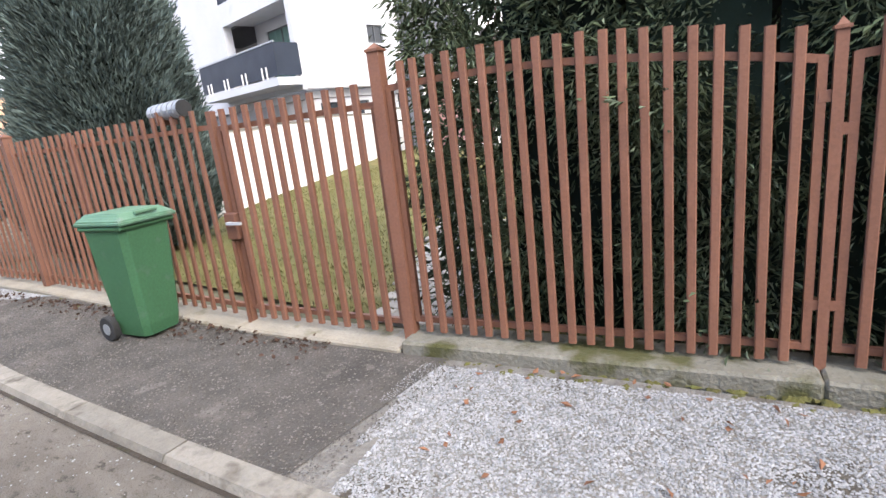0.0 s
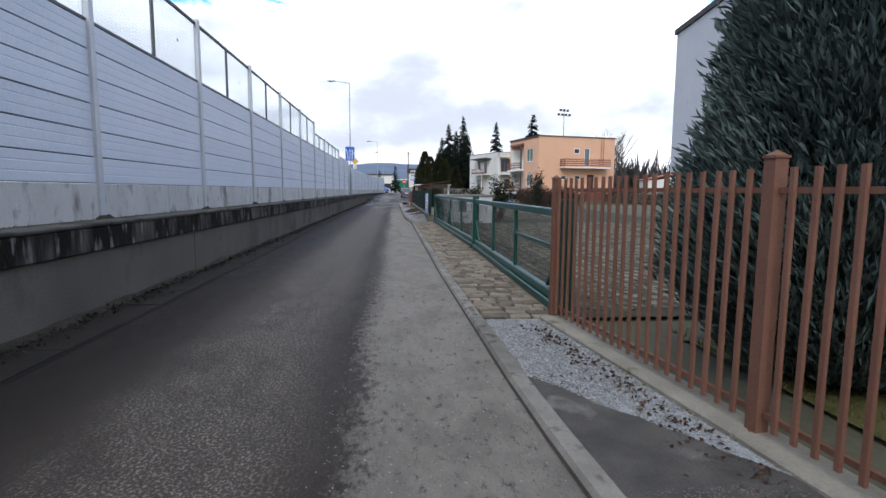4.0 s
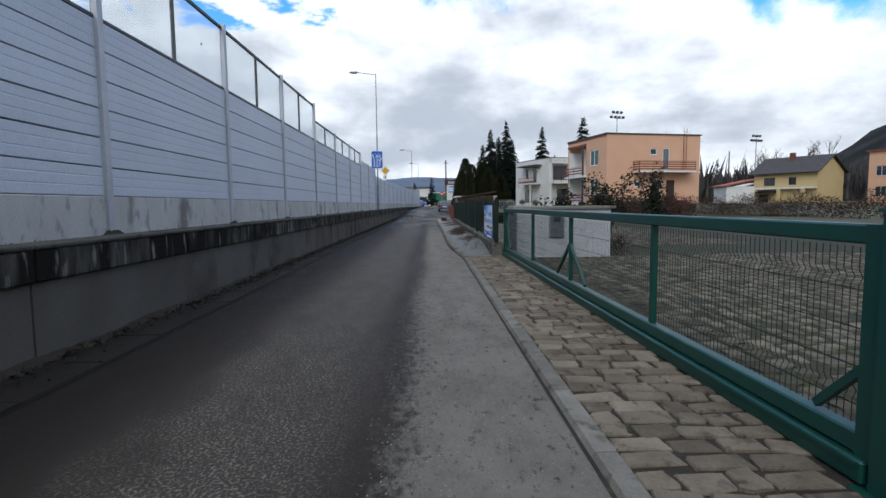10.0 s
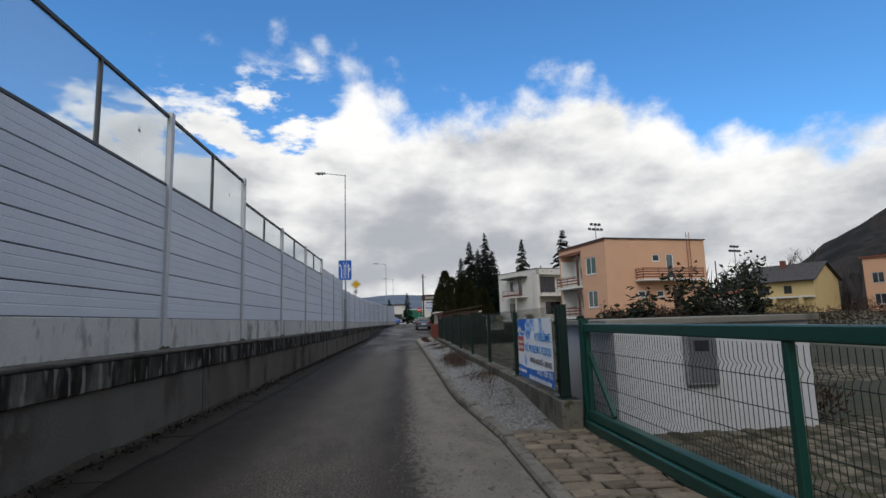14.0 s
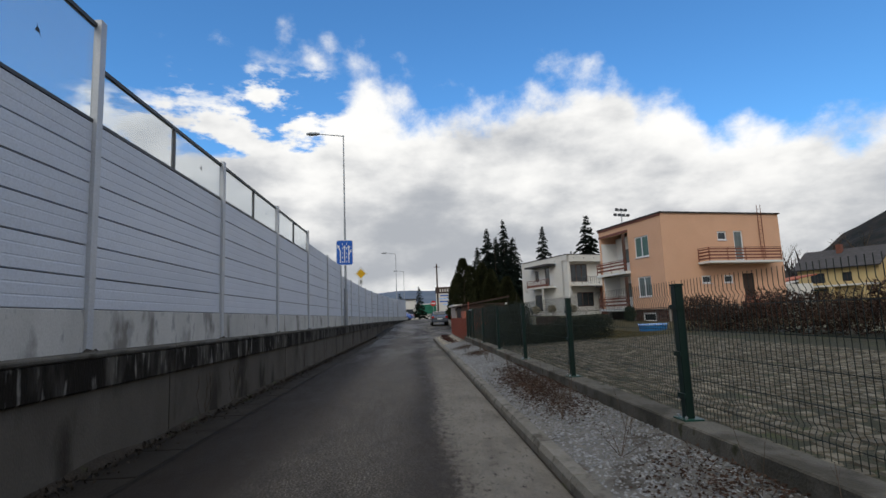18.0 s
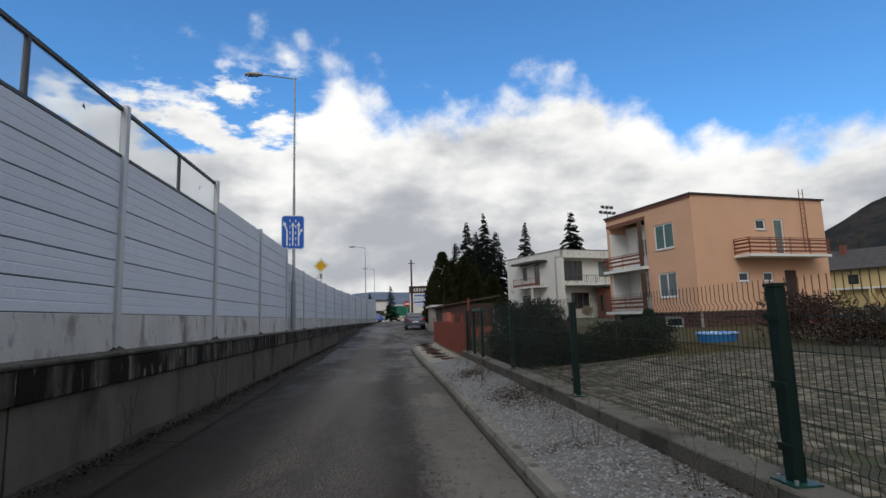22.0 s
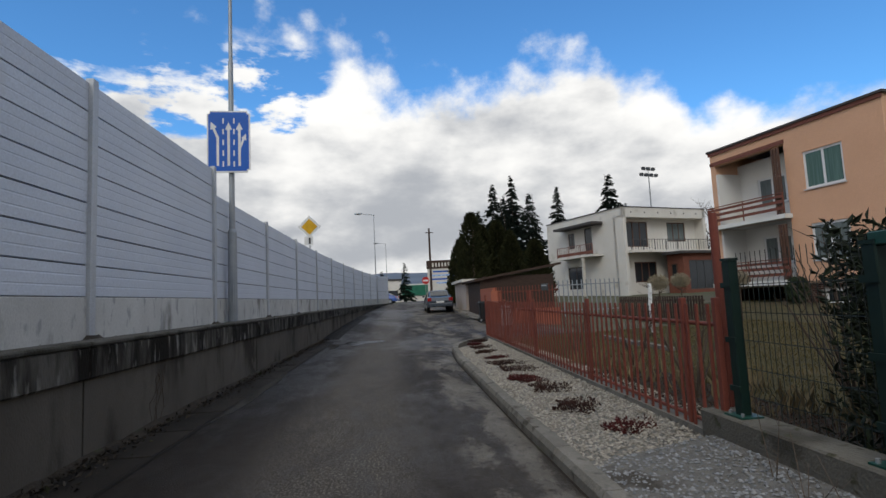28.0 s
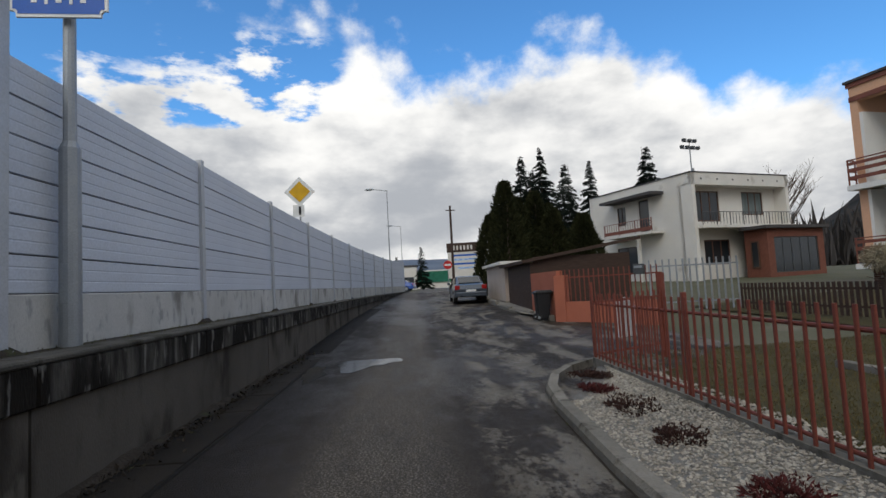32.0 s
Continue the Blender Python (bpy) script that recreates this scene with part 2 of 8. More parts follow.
def lane_material():
    """Worn asphalt: a damp brownish middle, paler dry wheel marks and a dry, pitted strip on the kerb's side."""
    m = bpy.data.materials.new("lane_asphalt")
    m.use_nodes = True
    nt = m.node_tree
    n, l = nt.nodes.new, nt.links.new
    b = nt.nodes["Principled BSDF"]
    pos = n("ShaderNodeNewGeometry").outputs["Position"]
    sep = n("ShaderNodeSeparateXYZ")
    l(pos, sep.inputs[0])

    def tex(scale, detail=5, rough=0.55, stretch=(1, 1, 1)):
        mp = n("ShaderNodeMapping")
        mp.inputs["Scale"].default_value = stretch
        l(pos, mp.inputs[0])
        t = n("ShaderNodeTexNoise")
        t.inputs["Scale"].default_value, t.inputs["Detail"].default_value, t.inputs["Roughness"].default_value = scale, detail, rough
        l(mp.outputs[0], t.inputs[0])
        return t.outputs["Fac"]

    def maths(op, a, c):
        x = n("ShaderNodeMath")
        x.operation = op
        for k, v in enumerate((a, c)):
            if isinstance(v, (int, float)):
                x.inputs[k].default_value = v
            else:
                l(v, x.inputs[k])
        return x.outputs[0]

    def step(v, lo, hi, a=0.0, c=1.0):
        r = n("ShaderNodeMapRange")
        r.interpolation_type = "SMOOTHSTEP"
        for k, x in enumerate((lo, hi, a, c)):
            r.inputs[k + 1].default_value = x
        l(v, r.inputs[0])
        return r.outputs[0]

    def mixed(f, a, c):
        x = n("ShaderNodeMix")
        x.data_type = "RGBA"
        for k, v in ((0, f), (6, a), (7, c)):
            if isinstance(v, tuple):
                x.inputs[k].default_value = (*v, 1)
            else:
                l(v, x.inputs[k])
        return x.outputs[2]

    broad = tex(0.5, 4, 0.5, (0.35, 1, 1))
    patch = tex(2.2, 8, 0.7, (0.6, 1, 1))
    grit = tex(95, 3, 0.7)
    chips = tex(48, 3, 0.65)
    pits = tex(11, 9, 0.72, (0.7, 1.3, 1))
    crumbs = tex(9, 8, 0.75)
    y = maths("ADD", sep.outputs["Y"], maths("MULTIPLY", maths("SUBTRACT", broad, 0.5), 0.6))
    y = maths("ADD", y, maths("MULTIPLY", maths("SUBTRACT", patch, 0.5), 0.5))
    ragged = maths("ADD", y, maths("MULTIPLY", maths("SUBTRACT", crumbs, 0.5), 0.7))
    ragged = maths("ADD", ragged, maths("MULTIPLY", maths("SUBTRACT", pits, 0.5), 1.1))
    along = step(maths("ADD", sep.outputs["X"], maths("MULTIPLY", patch, 9.0)), -58.0, -38.0)
    islands = step(maths("ADD", maths("MULTIPLY", crumbs, 0.4), tex(1.3, 6, 0.6, (0.45, 1.2, 1))), 0.68, 0.76)
    dry = maths("MULTIPLY", step(ragged, -0.3, 0.05), maths("MAXIMUM", along, maths("MULTIPLY", islands, 0.75)))
    damp = maths("MULTIPLY", maths("SUBTRACT", 1.0, along), step(maths("ADD", broad, maths("MULTIPLY", patch, 0.5)), 0.85, 0.62))
    dry = maths("MULTIPLY", dry, step(maths("ADD", sep.outputs["X"], maths("MULTIPLY", patch, 5.0)), 1.0, -11.0, 0.35, 1.0))
    c = mixed(step(broad, 0.3, 0.7), (0.035, 0.0275, 0.0215), (0.024, 0.019, 0.015))
    # worn, gravelly track with the stones showing pale
    worn = maths("MULTIPLY", step(y, -2.15, -1.35), step(y, -0.25, -0.85))
    worn = maths("MULTIPLY", worn, step(maths("ADD", patch, maths("MULTIPLY", crumbs, 0.6)), 0.62, 0.92, 0.35, 1.0))
    c = mixed(maths("MULTIPLY", worn, 0.55), c, (0.075, 0.065, 0.054))
    c = mixed(maths("MULTIPLY", worn, step(chips, 0.5, 0.62)), c, (0.22, 0.195, 0.165))
    pale = mixed(step(patch, 0.38, 0.66), (0.205, 0.186, 0.16), (0.15, 0.136, 0.117))
    pale = mixed(maths("MULTIPLY", step(pits, 0.555, 0.6), step(crumbs, 0.42, 0.6, 0.15, 1.0)), pale, (0.055, 0.049, 0.042))
    c = mixed(dry, c, pale)
    c = mixed(step(grit, 0.55, 0.75), c, mixed(step(crumbs, 0.3, 0.7), (0.035, 0.03, 0.026), (0.13, 0.117, 0.1)))
    c = mixed(step(grit, 0.42, 0.3), c, (0.024, 0.02, 0.017))
    # dark gutter side of the lane, with lens vignetting put into the colour too
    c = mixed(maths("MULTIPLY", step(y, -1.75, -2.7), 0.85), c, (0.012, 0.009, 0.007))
    l(c, b.inputs["Base Color"])
    l(maths("SUBTRACT", maths("ADD", maths("MULTIPLY", dry, 0.25), maths("ADD", maths("MULTIPLY", patch, 0.35), 0.5)), maths("MULTIPLY", damp, 0.22)), b.inputs["Roughness"])
    b.inputs["Specular IOR Level"].default_value = 0.14
    bp = n("ShaderNodeBump")
    bp.inputs["Strength"].default_value, bp.inputs["Distance"].default_value = 0.9, 0.02
    l(maths("ADD", maths("MULTIPLY", grit, 0.6), maths("ADD", maths("MULTIPLY", chips, 0.7), maths("MULTIPLY", pits, -0.7))), bp.inputs["Height"])
    l(bp.outputs[0], b.inputs["Normal"])
    return m


M["asphalt"] = lane_material()
M["apron"] = material("apron", (0.085, 0.077, 0.068), (0.05, 0.046, 0.041), 3.0, 0.95, 1.0, 55, spread=0.3, stain=(0.16, 0.148, 0.13), stain_scale=2.6, stain_at=0.62)
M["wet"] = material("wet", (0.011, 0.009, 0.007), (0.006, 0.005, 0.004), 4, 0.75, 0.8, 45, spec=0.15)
M["water"] = material("water", (0.05, 0.05, 0.05), None, 2, 0.06, 0.0, spec=0.5)
M["kerb"] = material("kerb", (0.215, 0.2, 0.175), (0.145, 0.134, 0.116), 5, 0.95, 0.6, 45, object_random=0.16, stain=(0.08, 0.073, 0.06), stain_scale=6, stain_at=0.56, spec=0.1)
M["concrete"] = material("concrete", (0.25, 0.232, 0.203), (0.15, 0.137, 0.118), 0.9, 0.92, 0.35, 45, stain=(0.055, 0.048, 0.04), stain_scale=1.3, stain_at=0.57, stretch=(1, 1, 0.55), object_random=0.06)

M["coping"] = material("coping", (0.105, 0.098, 0.086), (0.02, 0.018, 0.015), 3.0, 1.0, 0.9, 24, spread=0.3, stain=(0.014, 0.012, 0.01), stain_scale=1.2, stain_at=0.42, stretch=(2.2, 1, 0.5), object_random=0.1, spec=0.1, marks=(0.17, 0.163, 0.148), marks_scale=4.2, marks_at=0.57)
M["barrier_base"] = material("barrier_base", (0.56, 0.555, 0.53), (0.42, 0.415, 0.395), 1.1, 0.9, 0.2, 40, stain=(0.19, 0.18, 0.165), stain_scale=1.3, stain_at=0.57, stretch=(1.5, 1, 0.7), object_random=0.06, marks=(0.3, 0.3, 0.295), marks_scale=4.0, marks_at=0.58)
M["aluminium"] = material("aluminium", (0.59, 0.632, 0.71), (0.54, 0.582, 0.66), 0.8, 0.5, 0.04, 30, spec=0.5, object_random=0.03, stain=(0.5, 0.52, 0.56), stain_scale=1.1, stain_at=0.66)
M["steel"] = material("steel", (0.52, 0.54, 0.57), (0.46, 0.48, 0.51), 2, 0.5, 0.05, 50, metal=0.3)
M["dark_rail"] = material("dark_rail", (0.07, 0.075, 0.08), None, 3, 0.5, 0.05)
M["seal"] = material("seal", (0.045, 0.046, 0.052), None, 3, 0.7, 0.05)
M["pane"] = thin_glass("pane", (0.93, 0.95, 0.96), 0.05)
M["window"] = material("window_glass", (0.03, 0.035, 0.04), (0.02, 0.024, 0.028), 0.8, 0.07, 0.0, spec=0.6)
M["soil"] = material("soil", (0.045, 0.035, 0.026), (0.025, 0.02, 0.015), 5, 1.0, 0.8, 40, stain=(0.05, 0.06, 0.02), stain_scale=4)
M["ground"] = material("ground", (0.11, 0.1, 0.065), (0.07, 0.075, 0.04), 0.25, 1.0, 0.6, 12, stain=(0.13, 0.11, 0.08), stain_scale=0.4)
M["grass"] = material("grass", (0.13, 0.115, 0.035), (0.085, 0.08, 0.026), 1.5, 1.0, 0.8, 60, stain=(0.15, 0.12, 0.055), stain_scale=1.2)
M["grass_blade"] = material("grass_blade", (0.135, 0.125, 0.042), (0.09, 0.09, 0.032), 2.0, 0.9, 0.0, island=0.3)
M["yard"] = material("yard", (0.05, 0.046, 0.03), (0.03, 0.032, 0.016), 3.0, 1.0, 0.8, 22, stain=(0.045, 0.05, 0.018), stain_scale=1.4, stain_at=0.55)
M["yard_stone"] = material("yard_stone", (0.175, 0.155, 0.12), (0.105, 0.094, 0.072), 2, 0.95, 0.4, 40, island=0.35, spec=0.1)
M["yard_piece"] = material("yard_piece", (0.13, 0.114, 0.088), (0.072, 0.064, 0.049), 2, 0.95, 0.4, 40, object_random=0.35, spec=0.1)
M["cobble"] = material("cobble", (0.21, 0.174, 0.132), (0.125, 0.103, 0.079), 5, 0.92, 0.8, 40, object_random=0.35, stain=(0.075, 0.06, 0.045), stain_scale=7, stain_at=0.58, spec=0.1)
M["cobble_stuff"] = material("cobble_rest", (0.21, 0.174, 0.132), (0.125, 0.103, 0.079), 5, 0.92, 0.8, 40, island=0.35, stain=(0.075, 0.06, 0.045), stain_scale=7, stain_at=0.58, spec=0.1)
M["gravel_base"] = material("gravel_base", (0.19, 0.18, 0.165), (0.11, 0.102, 0.092), 12, 0.95, 0.9, 70, stain=(0.06, 0.052, 0.042), stain_scale=2.5, stain_at=0.55)
M["gravel"] = material("gravel", (0.275, 0.28, 0.285), (0.18, 0.182, 0.184), 9, 0.9, 0.2, 60, island=0.3)
M["pebble"] = material("pebble", (0.34, 0.31, 0.262), (0.22, 0.197, 0.163), 9, 0.8, 0.15, 60, island=0.35)
M["brown_paint"] = material("brown_paint", (0.195, 0.092, 0.06), (0.15, 0.07, 0.046), 3, 0.55, 0.1, 70, object_random=0.08, stain=(0.12, 0.052, 0.034), stain_scale=9, stain_at=0.66, spec=0.2)
M["brown_back"] = material("brown_dark", (0.15, 0.065, 0.04), None, 3, 0.6, 0.1, 60)
M["red_paint"] = material("red_paint", (0.2, 0.052, 0.034), (0.145, 0.039, 0.026), 3, 0.6, 0.1, 60, object_random=0.08)
M["green_paint"] = material("green_paint", (0.006, 0.062, 0.045), (0.005, 0.05, 0.037), 2, 0.4, 0.04, 60, spec=0.5)
M["green_dark"] = material("green_dark", (0.005, 0.021, 0.016), None, 2, 0.5, 0.04, 60)
M["wire"] = material("wire", (0.014, 0.022, 0.018), None, 3, 0.6, 0.0)
M["bin_green"] = material("bin_green", (0.04, 0.12, 0.056), (0.034, 0.1, 0.047), 2.5, 0.6, 0.06, 60, stain=(0.06, 0.108, 0.07), stain_scale=7)
M["bin_lid"] = material("bin_lid", (0.08, 0.17, 0.105), (0.065, 0.14, 0.087), 3, 0.6, 0.06, 60, stain=(0.12, 0.16, 0.125), stain_scale=8)
M["bin_black"] = material("bin_black", (0.02, 0.02, 0.022), None, 3, 0.5, 0.05)
M["rubber"] = material("rubber", (0.02, 0.02, 0.02), (0.035, 0.035, 0.035), 9, 0.85, 0.15)
M["white_paint"] = material("white_paint", (0.54, 0.54, 0.55), (0.48, 0.48, 0.49), 0.8, 0.85, 0.1, 40, stain=(0.4, 0.4, 0.395), stain_scale=0.9, stain_at=0.63)
M["old_white"] = material("old_white", (0.72, 0.69, 0.635), (0.64, 0.61, 0.555), 0.7, 0.9, 0.12, 40, stain=(0.42, 0.385, 0.33), stain_scale=0.8, stain_at=0.62)
M["orange_wall"] = material("orange_wall", (0.72, 0.42, 0.27), (0.66, 0.385, 0.245), 0.6, 0.9, 0.1, 40, stain=(0.6, 0.36, 0.24), stain_scale=0.7, stain_at=0.66)
M["yellow_wall"] = material("yellow_wall", (0.6, 0.45, 0.22), (0.53, 0.4, 0.195), 0.6, 0.9, 0.1)
M["grey_wall"] = material("grey_wall", (0.13, 0.135, 0.15), (0.11, 0.115, 0.13), 0.6, 0.85, 0.1)
M["screen_cloth"] = material("screen_cloth", (0.022, 0.03, 0.045), (0.016, 0.022, 0.034), 1.2, 0.6, 0.05, 60, spec=0.25)
M["render_grey"] = material("render_grey", (0.27, 0.27, 0.28), (0.23, 0.23, 0.24), 0.8, 0.9, 0.1, 40)
M["faded_door"] = material("faded_door", (0.3, 0.17, 0.16), (0.25, 0.14, 0.13), 2, 0.8, 0.1, 40)
M["paver"] = material("paver", (0.3, 0.285, 0.26), (0.22, 0.21, 0.19), 5, 0.95, 0.4, 45, object_random=0.15)
M["brick_rest"] = material("brick_rest", (0.24, 0.09, 0.06), (0.17, 0.066, 0.045), 5, 0.9, 0.3, 50, island=0.25)
M["roof_dark"] = material("roof_dark", (0.08, 0.075, 0.075), (0.055, 0.05, 0.05), 2, 0.85, 0.3, 12)
M["red_rail"] = material("red_rail", (0.22, 0.075, 0.05), None, 3, 0.6, 0.1)
M["wood_dark"] = material("wood_dark", (0.062, 0.036, 0.025), (0.036, 0.021, 0.016), 3, 0.7, 0.2, 30, stretch=(1, 1, 5))
M["frame_white"] = material("frame_white", (0.78, 0.78, 0.78), (0.7, 0.7, 0.7), 2, 0.5, 0.05, 40)
M["brown_frame"] = material("brown_frame", (0.13, 0.066, 0.042), (0.09, 0.046, 0.03), 3, 0.6, 0.1, 40)
M["dark_brick"] = material("dark_brick", (0.105, 0.05, 0.037), (0.055, 0.028, 0.022), 4, 0.9, 0.4, 50, island=0.45)
M["mortar"] = material("mortar", (0.3, 0.28, 0.25), (0.22, 0.2, 0.18), 5, 0.95, 0.3, 40)
M["curtain"] = material("curtain", (0.2, 0.235, 0.235), (0.07, 0.085, 0.085), 2, 0.95, 0.1, stretch=(12, 12, 0.3))
M["curtain_green"] = material("curtain_green", (0.13, 0.22, 0.2), (0.05, 0.1, 0.09), 2, 0.95, 0.1, stretch=(12, 12, 0.3))
M["blue_glass"] = material("blue_glass", (0.1, 0.25, 0.52), (0.08, 0.2, 0.44), 0.6, 0.3, 0.0, spec=0.4)
M["bark"] = material("bark", (0.09, 0.065, 0.045), (0.055, 0.04, 0.03), 6, 0.95, 0.6, 30, stretch=(3, 3, 0.6))
M["juniper"] = material("juniper", (0.12, 0.158, 0.145), (0.06, 0.08, 0.073), 1.4, 0.9, 0.0, island=0.45, spec=0.1)
M["hedge"] = material("hedge", (0.075, 0.098, 0.055), (0.034, 0.047, 0.029), 1.4, 0.9, 0.0, island=0.5, spec=0.1)
M["hedge_tip"] = material("hedge_tip", (0.12, 0.15, 0.1), (0.075, 0.095, 0.062), 1.4, 0.8, 0.0, island=0.35, spec=0.2)
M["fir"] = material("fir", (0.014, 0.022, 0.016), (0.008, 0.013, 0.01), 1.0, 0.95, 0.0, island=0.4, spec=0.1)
M["thuja"] = material("thuja", (0.036, 0.039, 0.015), (0.017, 0.02, 0.009), 0.9, 0.95, 0.0, island=0.45, spec=0.1)
M["laurel"] = material("laurel", (0.02, 0.029, 0.013), (0.011, 0.016, 0.008), 1.4, 0.75, 0.0, island=0.5)
M["dry_leaf"] = material("dry_leaf", (0.075, 0.042, 0.028), (0.04, 0.024, 0.017), 1.4, 0.95, 0.0, island=0.45)
M["wood_far"] = material("wood_far", (0.075, 0.066, 0.062), (0.04, 0.036, 0.034), 0.3, 0.95, 0.0, island=0.4)
M["twig"] = material("twig", (0.1, 0.075, 0.055), (0.07, 0.05, 0.04), 5, 0.95, 0.2)
M["rust_leaf"] = material("rust_leaf", (0.21, 0.1, 0.055), (0.13, 0.062, 0.038), 3, 0.9, 0.0, island=0.3)
M["sedum"] = material("sedum", (0.09, 0.018, 0.016), (0.05, 0.012, 0.012), 7, 0.9, 0.3, island=0.35)
M["sedum_dark"] = material("sedum_dark", (0.035, 0.016, 0.014), (0.05, 0.022, 0.015), 7, 0.9, 0.3, island=0.35)
M["sign_blue"] = material("sign_blue", (0.01, 0.11, 0.5), (0.01, 0.1, 0.45), 3, 0.4, 0.0)
M["sign_white"] = material("sign_white", (0.85, 0.86, 0.86), None, 3, 0.4, 0.0)
M["sign_yellow"] = material("sign_yellow", (0.75, 0.42, 0.01), None, 3, 0.4, 0.0)
M["sign_red"] = material("sign_red", (0.62, 0.03, 0.03), None, 3, 0.4, 0.0)
M["zinc"] = material("zinc", (0.34, 0.36, 0.38), (0.28, 0.3, 0.32), 3, 0.45, 0.1, metal=0.5)
M["banner_blue"] = material("banner_blue", (0.014, 0.17, 0.62), (0.012, 0.14, 0.54), 2, 0.5, 0.05)
M["banner_light"] = material("banner_light", (0.05, 0.24, 0.68), (0.6, 0.76, 0.92), 9, 0.5, 0.05, fine=24, spread=0.25)
M["banner_white"] = material("banner_white", (0.86, 0.88, 0.9), (0.8, 0.82, 0.85), 2, 0.5, 0.05)
M["banner_red"] = material("banner_red", (0.68, 0.08, 0.05), None, 2, 0.5, 0.05)
M["ink"] = material("ink", (0.03, 0.03, 0.035), None, 3, 0.6, 0.0)
M["car_grey"] = material("car_grey", (0.06, 0.075, 0.1), (0.055, 0.07, 0.092), 2, 0.3, 0.0, spec=0.6, coat=0.6, metal=0.3)
M["car_blue"] = material("car_blue", (0.015, 0.08, 0.36), None, 2, 0.3, 0.0, spec=0.6, coat=0.6)
M["tail"] = material("tail", (0.35, 0.015, 0.015), None, 3, 0.2, 0.0)
M["beige"] = material("beige", (0.5, 0.42, 0.36), (0.43, 0.36, 0.31), 1, 0.9, 0.1, stain=(0.33, 0.28, 0.24), stain_scale=1.0, stain_at=0.62)
M["terracotta"] = material("terracotta", (0.4, 0.13, 0.08), (0.34, 0.11, 0.068), 1.5, 0.9, 0.1, 40, stain=(0.28, 0.1, 0.065), stain_scale=1.6, stain_at=0.62)
M["hill"] = material("hill", (0.045, 0.04, 0.038), (0.02, 0.022, 0.022), 0.02, 1.0, 0.0, spec=0.05, fine=0.12, spread=0.2, marks=(0.022, 0.025, 0.024), marks_scale=0.06, marks_at=0.52)
# aerial haze is put into the pale blue of the far hills
M["hill_haze"] = material("hill_haze", (0.12, 0.15, 0.2), (0.1, 0.13, 0.18), 0.01, 1.0, 0.0, fine=0.2)
M["tarp_green"] = material("tarp_green", (0.02, 0.16, 0.1), None, 1, 0.7, 0.05)
M["pool_blue"] = material("pool_blue", (0.03, 0.2, 0.48), None, 2, 0.5, 0.05)
M["plinth_sandy"] = material("plinth_sandy", (0.29, 0.262, 0.212), (0.19, 0.17, 0.135), 3, 0.95, 0.6, 45, stain=(0.09, 0.082, 0.04), stain_scale=3.2, stain_at=0.58)
M["plinth_mossy"] = material("plinth_mossy", (0.19, 0.18, 0.15), (0.1, 0.095, 0.075), 3, 0.95, 0.7, 45, stain=(0.055, 0.055, 0.02), stain_scale=3.6, stain_at=0.5)
M["lip"] = material("lip", (0.085, 0.08, 0.07), (0.04, 0.037, 0.031), 2.5, 0.95, 0.6, 40, stain=(0.022, 0.021, 0.014), stain_scale=2.2, stain_at=0.5)
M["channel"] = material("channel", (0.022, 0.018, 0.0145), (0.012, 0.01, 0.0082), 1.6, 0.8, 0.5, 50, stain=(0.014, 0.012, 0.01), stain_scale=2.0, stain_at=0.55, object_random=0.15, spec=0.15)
M["banner_text"] = material("banner_text", (0.02, 0.3, 0.78), None, 2, 0.6, 0.0)
M["straw"] = material("straw", (0.36, 0.31, 0.22), (0.26, 0.22, 0.15), 4, 0.95, 0.0, island=0.3)
M["dry_blade"] = material("dry_blade", (0.2, 0.155, 0.085), (0.12, 0.09, 0.05), 3, 0.95, 0.0, island=0.35)
M["garden_grass"] = material("garden_grass", (0.075, 0.06, 0.02), (0.036, 0.031, 0.012), 1.2, 1.0, 0.9, 50, stain=(0.075, 0.046, 0.026), stain_scale=1.1)
M["garden_blade"] = material("garden_blade", (0.13, 0.098, 0.036), (0.075, 0.066, 0.024), 0.7, 0.95, 0.0, island=0.35)
M["wall_concrete"] = material("wall_concrete", (0.15, 0.137, 0.118), (0.092, 0.083, 0.072), 0.8, 0.95, 0.4, 45, stain=(0.065, 0.057, 0.047), stain_scale=1.0, stain_at=0.6, stretch=(1, 1, 0.6), object_random=0.08, spec=0.15, marks=(0.105, 0.096, 0.082), marks_scale=4.0, marks_at=0.56)
M["wall_dirty"] = material("wall_dirty", (0.125, 0.112, 0.095), (0.07, 0.061, 0.051), 0.8, 0.95, 0.4, 45, stain=(0.034, 0.029, 0.023), stain_scale=0.9, stain_at=0.53, stretch=(1.6, 1, 0.6), object_random=0.08, spec=0.15, marks=(0.085, 0.076, 0.063), marks_scale=3.4, marks_at=0.55)
M["low_wall"] = material("low_wall", (0.150, 0.138, 0.116), (0.090, 0.083, 0.069), 1.6, 0.95, 0.5, 45, stain=(0.06, 0.055, 0.045), stain_scale=2.0, stain_at=0.56, object_random=0.1, spec=0.1, marks=(0.05, 0.048, 0.03), marks_scale=7.0, marks_at=0.6)
M["house_white"] = material("house_white", (0.78, 0.765, 0.73), (0.72, 0.705, 0.67), 0.8, 0.9, 0.08, 40, stain=(0.6, 0.58, 0.54), stain_scale=0.9, stain_at=0.65)
M["grit"] = material("grit", (0.14, 0.13, 0.117), (0.07, 0.064, 0.057), 9, 0.95, 0.2, 60, island=0.5)
M["moss"] = material("moss", (0.1, 0.1, 0.025), (0.06, 0.055, 0.02), 8, 1.0, 0.8, 40)

